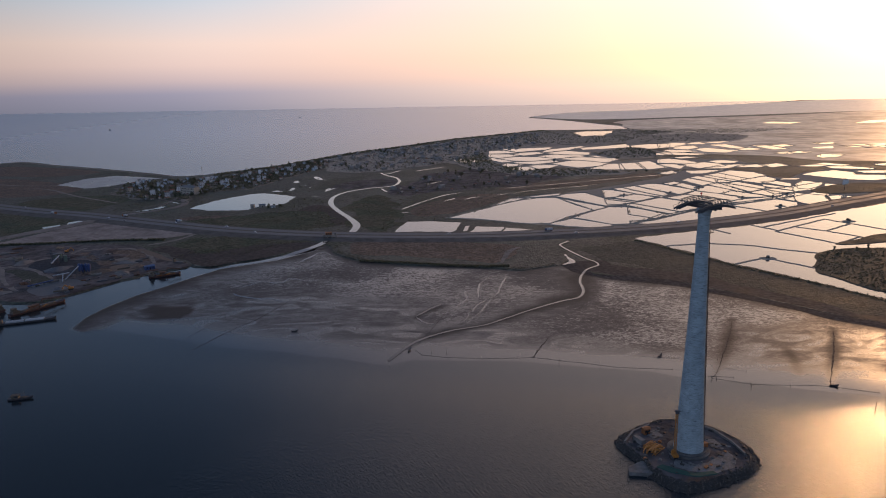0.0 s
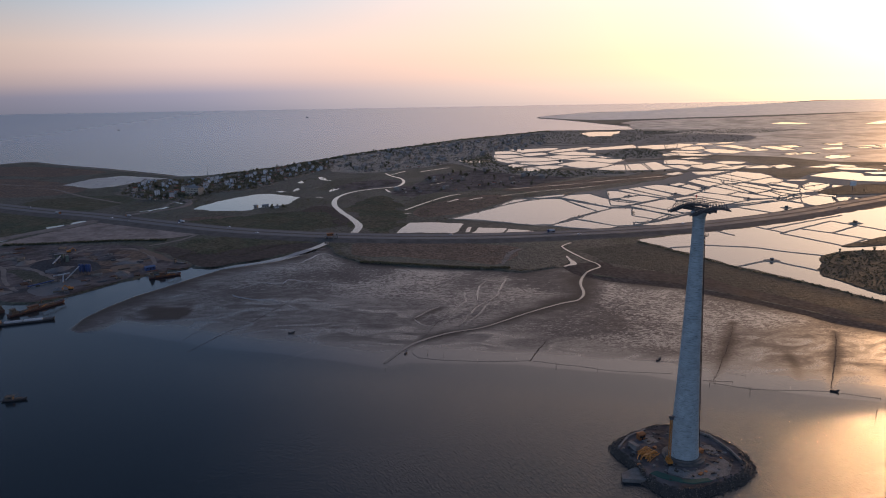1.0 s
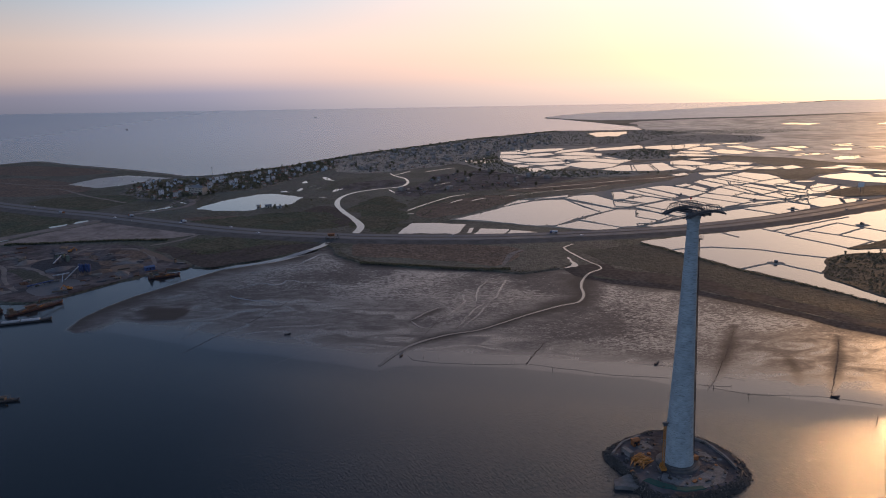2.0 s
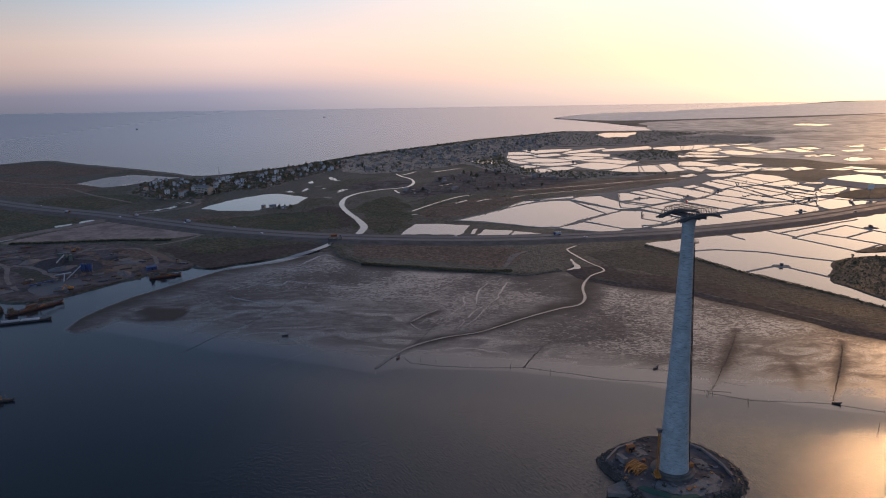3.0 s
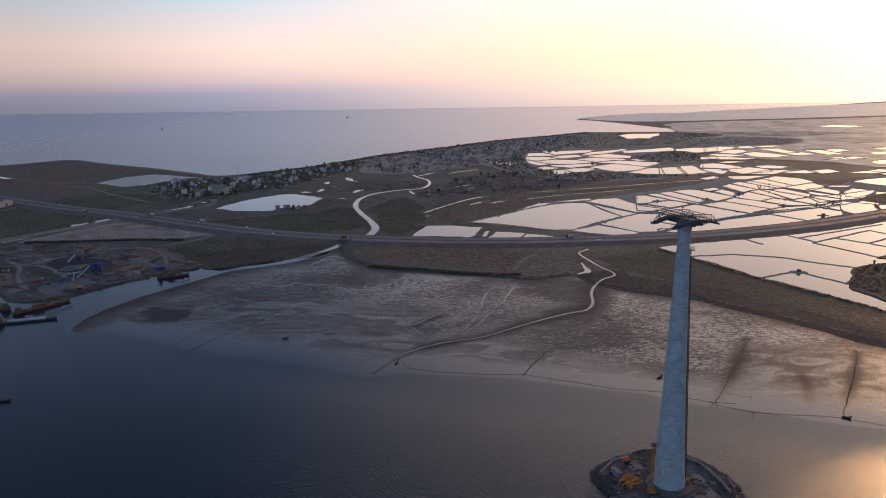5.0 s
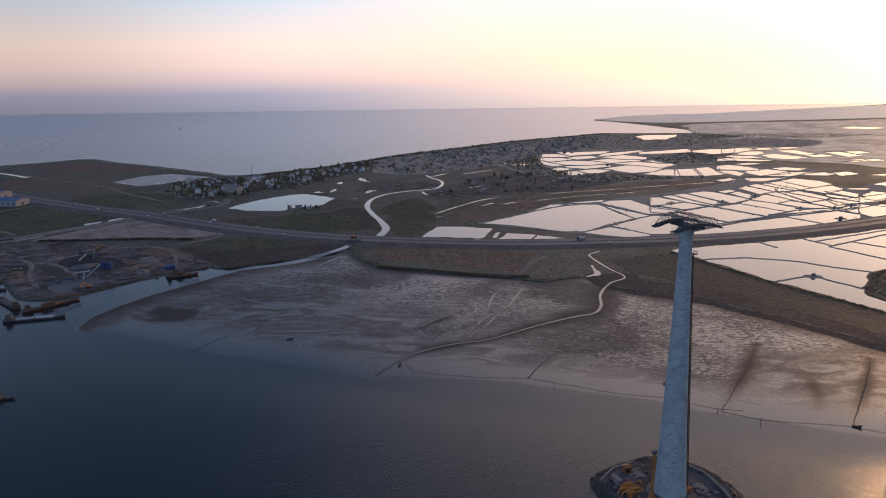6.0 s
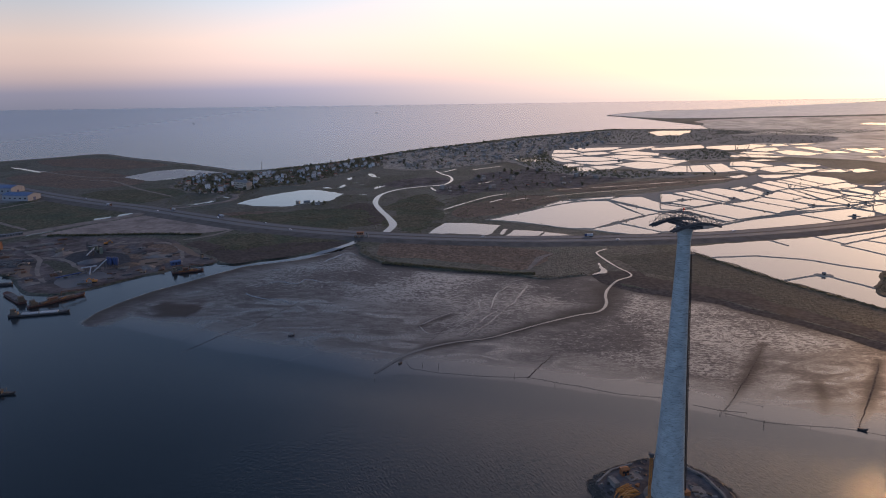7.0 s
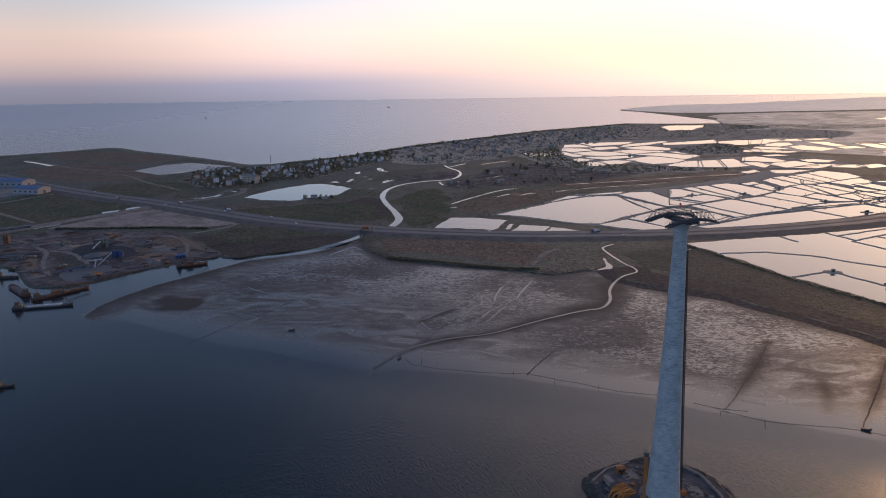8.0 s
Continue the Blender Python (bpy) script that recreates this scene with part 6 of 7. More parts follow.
def conveyor(a, b, wide, label, mat, legs=3):
    a, b = Vector(a), Vector(b)
    t = thing("conveyor", label, "conveyor", group="yard conveyors", at=pose(a.x, a.y, YZ))
    d = b - a
    bm = bmesh.new()
    beam(bm, (0, 0, a.z), (d.x, d.y, b.z), wide * .7, .8)
    part("gallery", bm, mat, t)
    for k in range(legs):
        f = (k + .5) / legs
        bm = bmesh.new()
        px, py, pz = d.x * f, d.y * f, a.z + (b.z - a.z) * f
        beam(bm, (px - .8, py, 0), (px, py, pz - .3), .25)
        beam(bm, (px + .8, py, 0), (px, py, pz - .3), .25)
        part("trestle", bm, M_STEEL, t)


conveyor((-325, 623, 2.0), (-311, 640, 2.6), 2.2, "long blue covered conveyor beside the quay", M_BLUE, 4)
conveyor((-303, 645, 1.5), (-297, 660, 10), 1.1, "pale inclined conveyor up to the silos", M_METAL)
conveyor((-312, 642, 6), (-300, 648, 7), 1.6, "pale horizontal conveyor bridge", M_METAL, 2)
conveyor((-306, 648, 6), (-302, 638, 1.2), 1.2, "short pale loading conveyor", M_METAL, 2)
conveyor((-345, 705, 2), (-341, 714, 8), 1.6, "green-grey inclined aggregate conveyor", M_METAL, 2)


M_PLANT = material("green_grey_machine_paint", [(.07, .10, .085), (.11, .145, .125), (.09, .10, .085)], .4, 5, (.5, .75), .1, 3)


def plant():
    t = thing("mixing_plant", "weathered green-grey mixing plant with stair tower and hoppers", "mixing plant", at=pose(-344, 717, YZ, 0, 0, 40))
    bm = bmesh.new()
    for x in (-4, 0, 4):
        for y in (-3, 3):
            beam(bm, (x, y, 0), (x, y, 9), .35)
    for z in (4.5, 9):
        box(bm, -4.4, 4.4, -3.3, 3.3, z - .15, z + .1)
    part("frame", bm, M_STEEL, t)
    for x in (-2.5, 2.5):
        bm = bmesh.new()
        tube(bm, x, 0, [(2.5, .4), (4.6, 1.7), (8.5, 1.7), (9, .8)], 16)
        part("hopper", bm, M_PLANT, t)
    bm = bmesh.new()
    box(bm, 5, 8, -2, 2, 0, 6)
    box(bm, 4.8, 8.2, -2.2, 2.2, 6, 6.3)
    part("cabin", bm, M_PLANT, t)
    bm = bmesh.new()
    lattice(bm, (-5.5, 0, 0), (-5.5, 0, 14), 1.2, 7, .15, .1)
    part("stair_tower", bm, M_STEEL, t)


plant()
M_ROOFBLUE = material("blue_roof_sheet", [(.035, .07, .15), (.055, .105, .21), (.045, .08, .165)], .1, 5, (.35, .55), .2, 3, stretch=(3, .2, 1))
M_ROOFGREY = material("grey_roof_sheet", [(.115, .115, .115), (.17, .17, .168), (.14, .125, .11)], .2, 6, (.5, .75), .2, 3, spread=.25)
M_ROOFSLATE = material("blue_grey_roof_sheet", [(.085, .095, .11), (.12, .13, .145), (.10, .10, .10)], .2, 6, (.5, .75), .2, 3, spread=.25)
# weathered brown roof, lightened so the far village's haze is in its colour
M_ROOFDULL = material("weathered_roof_hazed", [(.14, .125, .115), (.20, .18, .165), (.27, .25, .235)], .12, 4, (.7, .9))
M_ROOFRED = material("red_clay_tile", [(.13, .045, .03), (.20, .075, .045), (.15, .06, .045)], .6, 5, (.75, .92), .4, 3, spread=.2)
M_CREAM = material("cream_render", [(.25, .22, .185), (.33, .295, .25), (.20, .18, .155)], .35, 7, (.75, .92), .1, 3, spread=.18)
M_PALE = material("pale_blue_render", [(.27, .33, .38), (.37, .43, .48), (.22, .26, .30)], .35, 7, (.75, .92), .1, 3, spread=.18)
M_LIME = material("limewashed_render", [(.37, .385, .40), (.48, .49, .50), (.28, .29, .30)], .35, 7, (.75, .92), .1, 3, spread=.18)
M_GREYWALL = material("grey_render", [(.15, .14, .128), (.22, .205, .187), (.125, .115, .105)], .35, 7, (.8, .95), .1, 3, spread=.2)
simple_hut("pond_house", -207, 1024, LAND_Z, 9, 6, 3.2, 20, M_CREAM, M_ROOFSLATE, "small cream house on the shore of the big pond", "house", rise=1.4)
simple_hut("pond_house", -222, 1031, LAND_Z, 5, 4, 2.2, -15, M_CREAM, M_ROOFDULL, "small low hut beside the big pond", "house", rise=1)
simple_hut("pond_house", -190, 1017, LAND_Z, 6, 4, 2.6, 35, M_LIME, M_ROOFGREY, "small pale hut beside the big pond", "house", rise=1)
simple_hut("yard_hut", -241, 681, YZ, 9, 5, 3.2, 40, M_BLUE, M_ROOFBLUE, "blue sheet-metal hut on the quay", rise=1.0)
simple_hut("yard_hut", -457, 731, YZ, 5, 5, 9, 10, M_DULLRUST, M_DULLRUST, "tall orange-brown workshop beside the yard track", rise=1)
for x, y, w in ((-505, 788, 9), (-499, 794, 7), (-493, 799, 9), (-488, 806, 8)):
    simple_hut("roadside_shed", x, y, LAND_Z + .8, w, 4, 2.6, 45, M_ROOFSLATE, M_ROOFSLATE, "low blue-grey shed beside the side road", "shed", .6)


def heap(x, y, r, h, mat, label, seed):
    rr = random.Random(seed)
    bm = bmesh.new()
    sides, rings = 22, 6
    rows = []
    lobes = [1 + .45 * noise.noise((math.cos(6.2832 * i / sides) * 1.3, math.sin(6.2832 * i / sides) * 1.3, seed * 3.7)) for i in range(sides)]
    for k in range(rings):
        f = k / rings
        rows.append([bm.verts.new((lobes[i] * (r * (1 - f) + rr.uniform(-.06, .06) * r) * math.cos(6.2832 * i / sides) * 1.5, lobes[i] * (r * (1 - f) + rr.uniform(-.06, .06) * r) * math.sin(6.2832 * i / sides), h * f ** .85 + rr.uniform(0, .05) * h * (k > 0))) for i in range(sides)])
    tip = bm.verts.new((0, 0, h))
    for a, b in zip(rows, rows[1:]):
        for i in range(sides):
            bm.faces.new((a[i], a[(i + 1) % sides], b[(i + 1) % sides], b[i]))
    for i in range(sides):
        bm.faces.new((rows[-1][i], rows[-1][(i + 1) % sides], tip))
    ob = tagged(new("stockpile", mesh_of("stockpile", bm, mat)), label, "heap", group="stockpiles in the yard")
    ob.matrix_basis = pose(x, y, YZ - .05, 0, 0, rr.uniform(0, 180))


rr = random.Random(21)
for k, (x, y, r, h, m, lab) in enumerate(((-262, 668, 8, 3.5, M_GRAVEL, "pale gravel stockpile"), (-285, 676, 9, 4, M_CARGO, "brown sand stockpile beside the silos"), (-330, 690, 11, 3.5, M_ROAD, "dark gravel stockpile"), (-344, 742, 12, 3, M_EARTH, "brown earth heap"), (-300, 735, 14, 3, M_EARTH, "brown earth heap"),
                                        (-275, 712, 12, 2.6, M_GRAVEL, "pale gravel stockpile"), (-318, 760, 16, 2.5, M_EARTH, "brown earth heap"), (-380, 720, 10, 2.5, M_GRAVEL, "pale gravel stockpile"), (-352, 628, 8, 2.2, M_EARTH, "brown earth heap"), (-340, 610, 7, 1.8, M_GRAVEL, "pale gravel stockpile"), (-296, 620, 6, 2, M_ROAD, "dark gravel stockpile"), (-425, 735, 13, 2.4, M_EARTH, "brown earth heap"), (-255, 690, 6, 2, M_CARGO, "brown sand stockpile"))):
    heap(x, y, r * .8, h * .8, m, lab + " in the works yard", 30 + k)
tracks = [[(-464, 748), (-444, 740), (-417, 719), (-393, 700), (-374, 671), (-362, 651), (-346, 632), (-330, 614)], [(-391, 697), (-375, 700), (-357, 691), (-338, 673), (-319, 657)], [(-393, 700), (-381, 709), (-371, 726), (-363, 736), (-349, 748), (-348, 766), (-345, 781)], [(-348, 766), (-320, 775), (-290, 770), (-262, 740), (-240, 690)]]
for k, line in enumerate(tracks):
    tapered_ribbon("yard_track", wobble(wobble(rounded(line, 4, False), 2, .08), 1.2, .3), [3.5, 5, 4.5, 3.5], YZ + .04 + .012 * k, M_GRAVEL, "pale worn track through the yard", "track")
tapered_ribbon("earth_ridge", wobble(rounded([(-285, 769), (-264, 748), (-243, 724), (-230, 712)], 5, False), 2, .1), [5, 9, 8, 4], YZ + .08, M_CARGO, "reddish strip of tipped earth along the yard", "earth")
bm = bmesh.new()
beam(bm, (-15, 0, .45), (15, 0, .45), .8)
pile = mesh_of("concrete_pile", bm, M_RIM)
for ax, ay in ((-409, 730), (-413, 734), (-427, 756), (-432, 759)):
    for k in range(3):
        tagged(new("concrete_pile", pile), "long pale concrete pile lying in the yard", "pile", group="rows of concrete piles").matrix_basis = pose(ax + .9 * k, ay - .8 * k, YZ, 0, 0, 41 + 2 * k)
for i in range(170):
    x, y = (rr.uniform(-422, -394), rr.uniform(662, 692)) if i % 5 == 4 else (rr.uniform(-470, -235), rr.uniform(605, 785))
    if not inside((x, y), SHORE_YARD[2:] + [(-262, 748), (-300, 790), (-380, 798), (-450, 790), (-480, 700)]) or any(inside((x, y), q) for q in (YARD_GRASS, YARD_DARK)) or any(line_distance(np.array([x]), np.array([y]), q)[0] < 7 for q in tracks):
        continue
    bm = bmesh.new()
    n = rr.choice((1, 2, 4, 5))
    w = rr.uniform(1, 6)
    for k in range(n):
        box(bm, -w, w, k * 1.3 - n * .65, k * 1.3 - n * .65 + 1.0, 0, rr.uniform(.5, 1.4))
    mat, lab = ((M_STEEL, "stack of dark pipes in the yard"), (M_RIM, "row of concrete blocks in the yard"), (M_DULLRUST, "stack of rusty beams in the yard"), (M_WOOD, "stack of grey timber in the yard"), (M_STEEL, "stack of dark steel in the yard"))[i % 5]
    tagged(new("yard_store", mesh_of("yard_store", bm, mat)), lab, "yard store", group="stores in the works yard").matrix_basis = pose(x, y, YZ, 0, 0, rr.choice((20, 30, 110, 40)) + rr.uniform(-8, 8))


# ---- vehicles ----
M_TYRE = material("tyre_rubber", [(.012, .012, .013), (.022, .022, .022)], 3, 3, (.8, .9))
M_CAR = material("car_paint", [(.45, .46, .48), (.5, .5, .52)], 2, 2, (.2, .35), spread=.6)


def wheels(t, spots, r=.34):
    for x, y in spots:
        bm = bmesh.new()
        bmesh.ops.create_cone(bm, cap_ends=True, segments=12, radius1=r, radius2=r, depth=.25, matrix=Matrix.Translation((x, y, r)) @ Matrix.Rotation(math.pi / 2, 4, "X"))
        part("wheel", bm, M_TYRE, t)


def car_proto():
    t = thing("car", "small pale car on the coast road", "car", group="vehicles on the road")
    bm = bmesh.new()
    hull = [(-2.1, .55), (-2.1, .95), (-1.5, 1.0), (-1.1, 1.45), (.4, 1.5), (1.0, 1.0), (2.0, .85), (2.1, .5)]
    a = [bm.verts.new((x, -.85, z)) for x, z in hull]
    b = [bm.verts.new((x, .85, z)) for x, z in hull]
    n = len(hull)
    for i in range(n):
        bm.faces.new((a[i], a[(i + 1) % n], b[(i + 1) % n], b[i]))
    bm.faces.new(a)
    bm.faces.new(b)
    bmesh.ops.recalc_face_normals(bm, faces=bm.faces)
    bmesh.ops.translate(bm, verts=bm.verts, vec=(0, 0, -.2))
    part("body", bm, M_CAR, t)
    bm = bmesh.new()
    box(bm, -1.05, .45, -.87, .87, .85, 1.2)
    part("window", bm, M_GLASS, t)
    wheels(t, [(x, y) for x in (-1.3, 1.3) for y in (-.8, .8)])
    return t


def truck_proto(mat, label):
    t = thing("truck", label, "truck", group="vehicles on the road")
    bm = bmesh.new()
    box(bm, 2.4, 4.4, -1.2, 1.2, .7, 3.0)
    bmesh.ops.bevel(bm, geom=bm.edges[:], offset=.15, segments=1)
    part("cab", bm, mat, t)
    bm = bmesh.new()
    box(bm, -4.2, 2.2, -1.25, 1.25, 1.1, 3.1)
    part("cargo_box", bm, M_METAL, t)
    bm = bmesh.new()
    box(bm, -4.2, 4.3, -.5, .5, .6, 1.1)
    part("chassis", bm, M_STEEL, t)
    bm = bmesh.new()
    box(bm, 4.38, 4.43, -1.0, 1.0, 1.8, 2.7)
    part("windscreen", bm, M_GLASS, t)
    wheels(t, [(x, y) for x in (-3.2, -2.0, 3.3) for y in (-1.1, 1.1)], .5)
    return t


def along(x):
    """The road's place and heading where it is nearest to that x."""
    k = min(range(1, len(road_line) - 1), key=lambda i: abs(road_line[i].x - x))
    d = road_line[k + 1] - road_line[k - 1]
    return road_line[k], math.atan2(d.y, d.x)


car, truck_a, truck_b = car_proto(), truck_proto(M_RUST, "orange-cabbed box truck on the coast road"), truck_proto(M_BLUE, "blue-cabbed box truck on the coast road")
spots = [(car, -395, 6), (car, -300, -6), (car, -355, 12), (truck_a, -382, -10), (truck_b, -300, -12), (car, -170, 7), (car, 45, -8), (car, 190, 10), (truck_b, 160, -9), (car, 330, -12), (car, 560, 10), (truck_a, -480, 11), (car, -560, -9), (car, -620, 8), (car, -225, -11)]
seen = set()
for proto, x, off in spots:
    p, a = along(x)
    m = pose(p.x + off * math.sin(a), p.y - off * math.cos(a), 2.72, 0, 0, math.degrees(a) + (180 if off < 0 else 0))
    if proto.name in seen:
        copy_thing(proto, m)
    else:
        seen.add(proto.name)
        proto.matrix_basis = m


def excavator(x, y, rz, z=YZ):
    t = thing("excavator", "yellow excavator with raised boom in the yard", "excavator", at=pose(x, y, z, 0, 0, rz))
    for s in (-1.1, 1.1):
        bm = bmesh.new()
        box(bm, -2, 2, s - .3, s + .3, 0, .9)
        bmesh.ops.bevel(bm, geom=bm.edges[:], offset=.25, segments=2)
        part("track", bm, M_TYRE, t)
    bm = bmesh.new()
    box(bm, -2.2, 1.5, -1.3, 1.3, 1.0, 2.2)
    box(bm, .2, 1.5, -1.3, -.2, 2.2, 3.3)
    bmesh.ops.bevel(bm, geom=bm.edges[:], offset=.12, segments=1)
    part("house", bm, M_YELLOW, t)
    bm = bmesh.new()
    beam(bm, (1.2, .3, 1.8), (4.2, .3, 4.6), .5, .7)
    beam(bm, (4.2, .3, 4.6), (6.2, .3, 2.2), .4, .5)
    box(bm, 5.7, 6.7, -.3, .9, 1.0, 2.2)
    part("boom", bm, M_YELLOW, t)


excavator(-357, 762, 30)
excavator(-285, 617, 200)


def sluice():
    t = thing("sluice_gate", "concrete sluice with orange-red gatehouse where the road meets the canal", "sluice", at=pose(-84, 801, LAND_Z, 0, 0, 8))
    for x in (-7, -2.5, 2.5, 7):
        bm = bmesh.new()
        box(bm, x - .5, x + .5, -4, 4, -1, 4)
        part("pier", bm, M_RIM, t)
    bm = bmesh.new()
    box(bm, -8, 8, -3, 3, 4, 4.5)
    part("deck", bm, M_RIM, t)
    bm = bmesh.new()
    box(bm, -4.5, 2.5, -1.8, 1.8, 4.5, 6.8)
    part("gatehouse", bm, M_RUST, t, "orange-red painted gatehouse")
    bm = bmesh.new()
    box(bm, -5, 3, -2.3, 2.3, 6.8, 7.1)
    part("roof", bm, M_RUST, t)
    for x in (-3.3, -1, 1.3):
        bm = bmesh.new()
        box(bm, x - .6, x + .6, -1.85, -1.77, 5.1, 6.2)
        part("window", bm, M_GLASS, t)
    bm = bmesh.new()
    box(bm, 5.4, 7, -1.4, 1.4, 4.5, 6.2)
    part("winch_box", bm, M_RIM, t, "grey winch housing")


sluice()

# ---- sheds west ----
M_SHEDWALL = material("dull_sheet_wall", [(.15, .165, .185), (.20, .22, .245), (.17, .18, .195)], .3, 5, (.6, .85), .1, 3, stretch=(3, 3, .2))


def factory(x, y, w, d, h, rz, roof, label):
    t = thing("factory_shed", label, "factory", group="factory sheds", at=pose(x, y, LAND_Z, 0, 0, rz))
    bm = bmesh.new()
    box(bm, -w / 2, w / 2, -d / 2, d / 2, 0, h)
    wall = part("wall", bm, M_SHEDWALL, t)
    bm = bmesh.new()
    n = 24
    for i in range(n):
        x0, x1 = -w / 2 - .5 + (w + 1) * i / n, -w / 2 - .5 + (w + 1) * (i + 1) / n
        for s in (-1, 1):
            v = [bm.verts.new(q) for q in ((x0 + .08, s * (d / 2 + .6), h), (x1 - .08, s * (d / 2 + .6), h), (x1 - .08, 0, h + d * .13), (x0 + .08, 0, h + d * .13))]
            bm.faces.new(v)
            u = [bm.verts.new((q.co.x, q.co.y, q.co.z + .25)) for q in v]
            bm.faces.new(u)
            for a in range(4):
                bm.faces.new((v[a], v[(a + 1) % 4], u[(a + 1) % 4], u[a]))
    bmesh.ops.recalc_face_normals(bm, faces=bm.faces)
    part("roof", bm, roof, t)
    bm = bmesh.new()
    for s in (-1, 1):
        v = [bm.verts.new(q) for q in ((s * w / 2, -d / 2, h), (s * w / 2, d / 2, h), (s * w / 2, 0, h + d * .12))]
        bm.faces.new(v)
    part("gable", bm, M_SHEDWALL, t)
    for k in range(5):
        bm = bmesh.new()
        px = -w * .4 + w * .2 * k
        box(bm, px - 1.6, px + 1.6, -d / 2 - .06, -d / 2 + .05, h * .35, h * .6)
        part("window", bm, M_GLASS, wall)
    bm = bmesh.new()
    box(bm, w / 2 - .05, w / 2 + .06, -2.5, 2.5, 0, 5)
    part("door", bm, M_BLUE, t)


factory(-660, 1058, 46, 26, 8, -8, M_ROOFBLUE, "large factory shed with blue roof and pale walls")
factory(-740, 1128, 56, 28, 9, -8, M_ROOFBLUE, "factory shed with blue roof behind another")
factory(-775, 1062, 60, 34, 9, -8, M_ROOFGREY, "broad grey-roofed factory shed")
sheet("field", wobble(straight([(-900, 1090), (-700, 1000), (-630, 1060), (-740, 1180), (-860, 1200)], 10), 2, .05), LAND_Z + .06, M_RIM, "pale concrete apron round the factory", "field", 1, .05)
b = thing("billboard", "pale blank roadside billboard on a steel post", "billboard", at=pose(657, 1057, LAND_Z, 0, 0, 20))
bm = bmesh.new()
box(bm, -6, 6, -.3, .3, 9, 16)
part("panel", bm, M_WHITE, b)
bm = bmesh.new()
tube(bm, 0, .7, [(-.3, .5), (15, .45)], 12)
part("post", bm, M_STEEL, b)
for x, y, w in ((349, 663, 2.4), (395, 1066, 3), (498, 936, 3.2), (458, 1116, 2.2), (480, 1010, 3.4), (526, 1014, 3), (557, 1034, 2.4), (322, 1057, 2), (309, 1548, 4), (526, 827, 3)):
    simple_hut("pond_hut", x, y, WATER_Z + .6, w, w * .8, 1.7, random.uniform(0, 90), M_WOOD, M_ROOFDULL, "small dark watch hut on a pond bund", "hut", .8)
    sheet("hut_mound", wobble(rounded([(x - 5, y - 2), (x + 5, y - 3), (x + 6, y + 3), (x - 5, y + 4)], 2), 1, .3), WATER_Z + .62, M_BUND, "earth mound under a watch hut", "mound", 2, .8)


M_FOAM = material("sea_foam", [(.3, .31, .32), (.5, .51, .52), (.68, .69, .70)], .3, 7, (.5, .8), .2, 3)
for line in (COAST_WEST, COAST_VILLAGE[:6]):
    tapered_ribbon("surf", wobble(rounded(line, 8, False), 5, .05), [1, 3.2, 1.4, 4, 2, 3.6, 1, 3], .1, M_FOAM, "thin broken line of pale surf on the beach", "surf")
    ribbon("beach", wobble(rounded(line, 8, False), 4, .06), [(-2, -.3), (3, .5), (9, LAND_Z + .1), (13, LAND_Z)], M_SAND, "narrow pale strip of beach sand", "beach")


# ---- village ----
def window_mesh(w, h):
    bm = bmesh.new()
    box(bm, -w / 2, w / 2, -.05, .05, -h / 2, h / 2)
    return mesh_of("window", bm, M_GLASS)


WIN, WIN_S, DOOR = window_mesh(1.5, 1.5), window_mesh(1.0, 1.2), window_mesh(1.4, 2.2)


def house_proto(w, d, storeys, wall_mat, roof_mat, roof, label):
    t = thing("house", label, "house", group="village houses")
    h = 3.4 * storeys
    bm = bmesh.new()
    box(bm, -w / 2, w / 2, -d / 2, d / 2, -.3, h)
    for s in range(1, storeys):
        box(bm, -w / 2 - .08, w / 2 + .08, -d / 2 - .9, -d / 2 + .02, 3.4 * s - .2, 3.4 * s)
        box(bm, -w / 2, w / 2, -d / 2 - .9, -d / 2 - .8, 3.4 * s, 3.4 * s + .9)
    wall = part("wall", bm, wall_mat, t)
    bm = bmesh.new()
    if roof == "flat":
        for x0, x1, y0, y1 in ((-w / 2 - .1, w / 2 + .1, -d / 2 - .1, -d / 2 + .15), (-w / 2 - .1, w / 2 + .1, d / 2 - .15, d / 2 + .1), (-w / 2 - .1, -w / 2 + .15, -d / 2 + .15, d / 2 - .15), (w / 2 - .15, w / 2 + .1, -d / 2 + .15, d / 2 - .15)):
            box(bm, x0, x1, y0, y1, h, h + .9)
        box(bm, -w * .3, w * .3, -d * .05, d * .3, h, h + 2.6)
        box(bm, -w * .36, w * .36, -d * .1, d * .34, h + 2.6, h + 2.8)
        tube(bm, w * .15, -d * .25, [(h, .7), (h + 1.5, .7), (h + 1.7, .2)], 10)
    else:
        e, rise = .5, w * .32
        inset = d * .28 if roof == "hip" else -e
        v = [bm.verts.new(q) for q in ((-w / 2 - e, -d / 2 - e, h), (w / 2 + e, -d / 2 - e, h), (w / 2 + e, d / 2 + e, h), (-w / 2 - e, d / 2 + e, h), (0, -d / 2 + inset, h + rise), (0, d / 2 - inset, h + rise))]
        for f in ((0, 1, 4), (2, 3, 5), (1, 2, 5, 4), (3, 0, 4, 5), (3, 2, 1, 0)):
            bm.faces.new([v[i] for i in f])
    part("roof", bm, roof_mat, t)
    for s in range(storeys):
        for k in (-1, 1):
            ob = part("window", WIN if w > 5 else WIN_S, None, wall)
            ob.matrix_basis = pose(k * w * .25, -d / 2 - .03, 3.4 * s + 1.9)
        for k in (-1, 1):
            ob = part("window", WIN_S, None, wall)
            ob.matrix_basis = pose(w / 2 + .03, k * d * .24, 3.4 * s + 1.9, 0, 0, 90)
    ob = part("door", DOOR, None, wall)
    ob.matrix_basis = pose(0, -d / 2 - .04, 1.1)
    return t


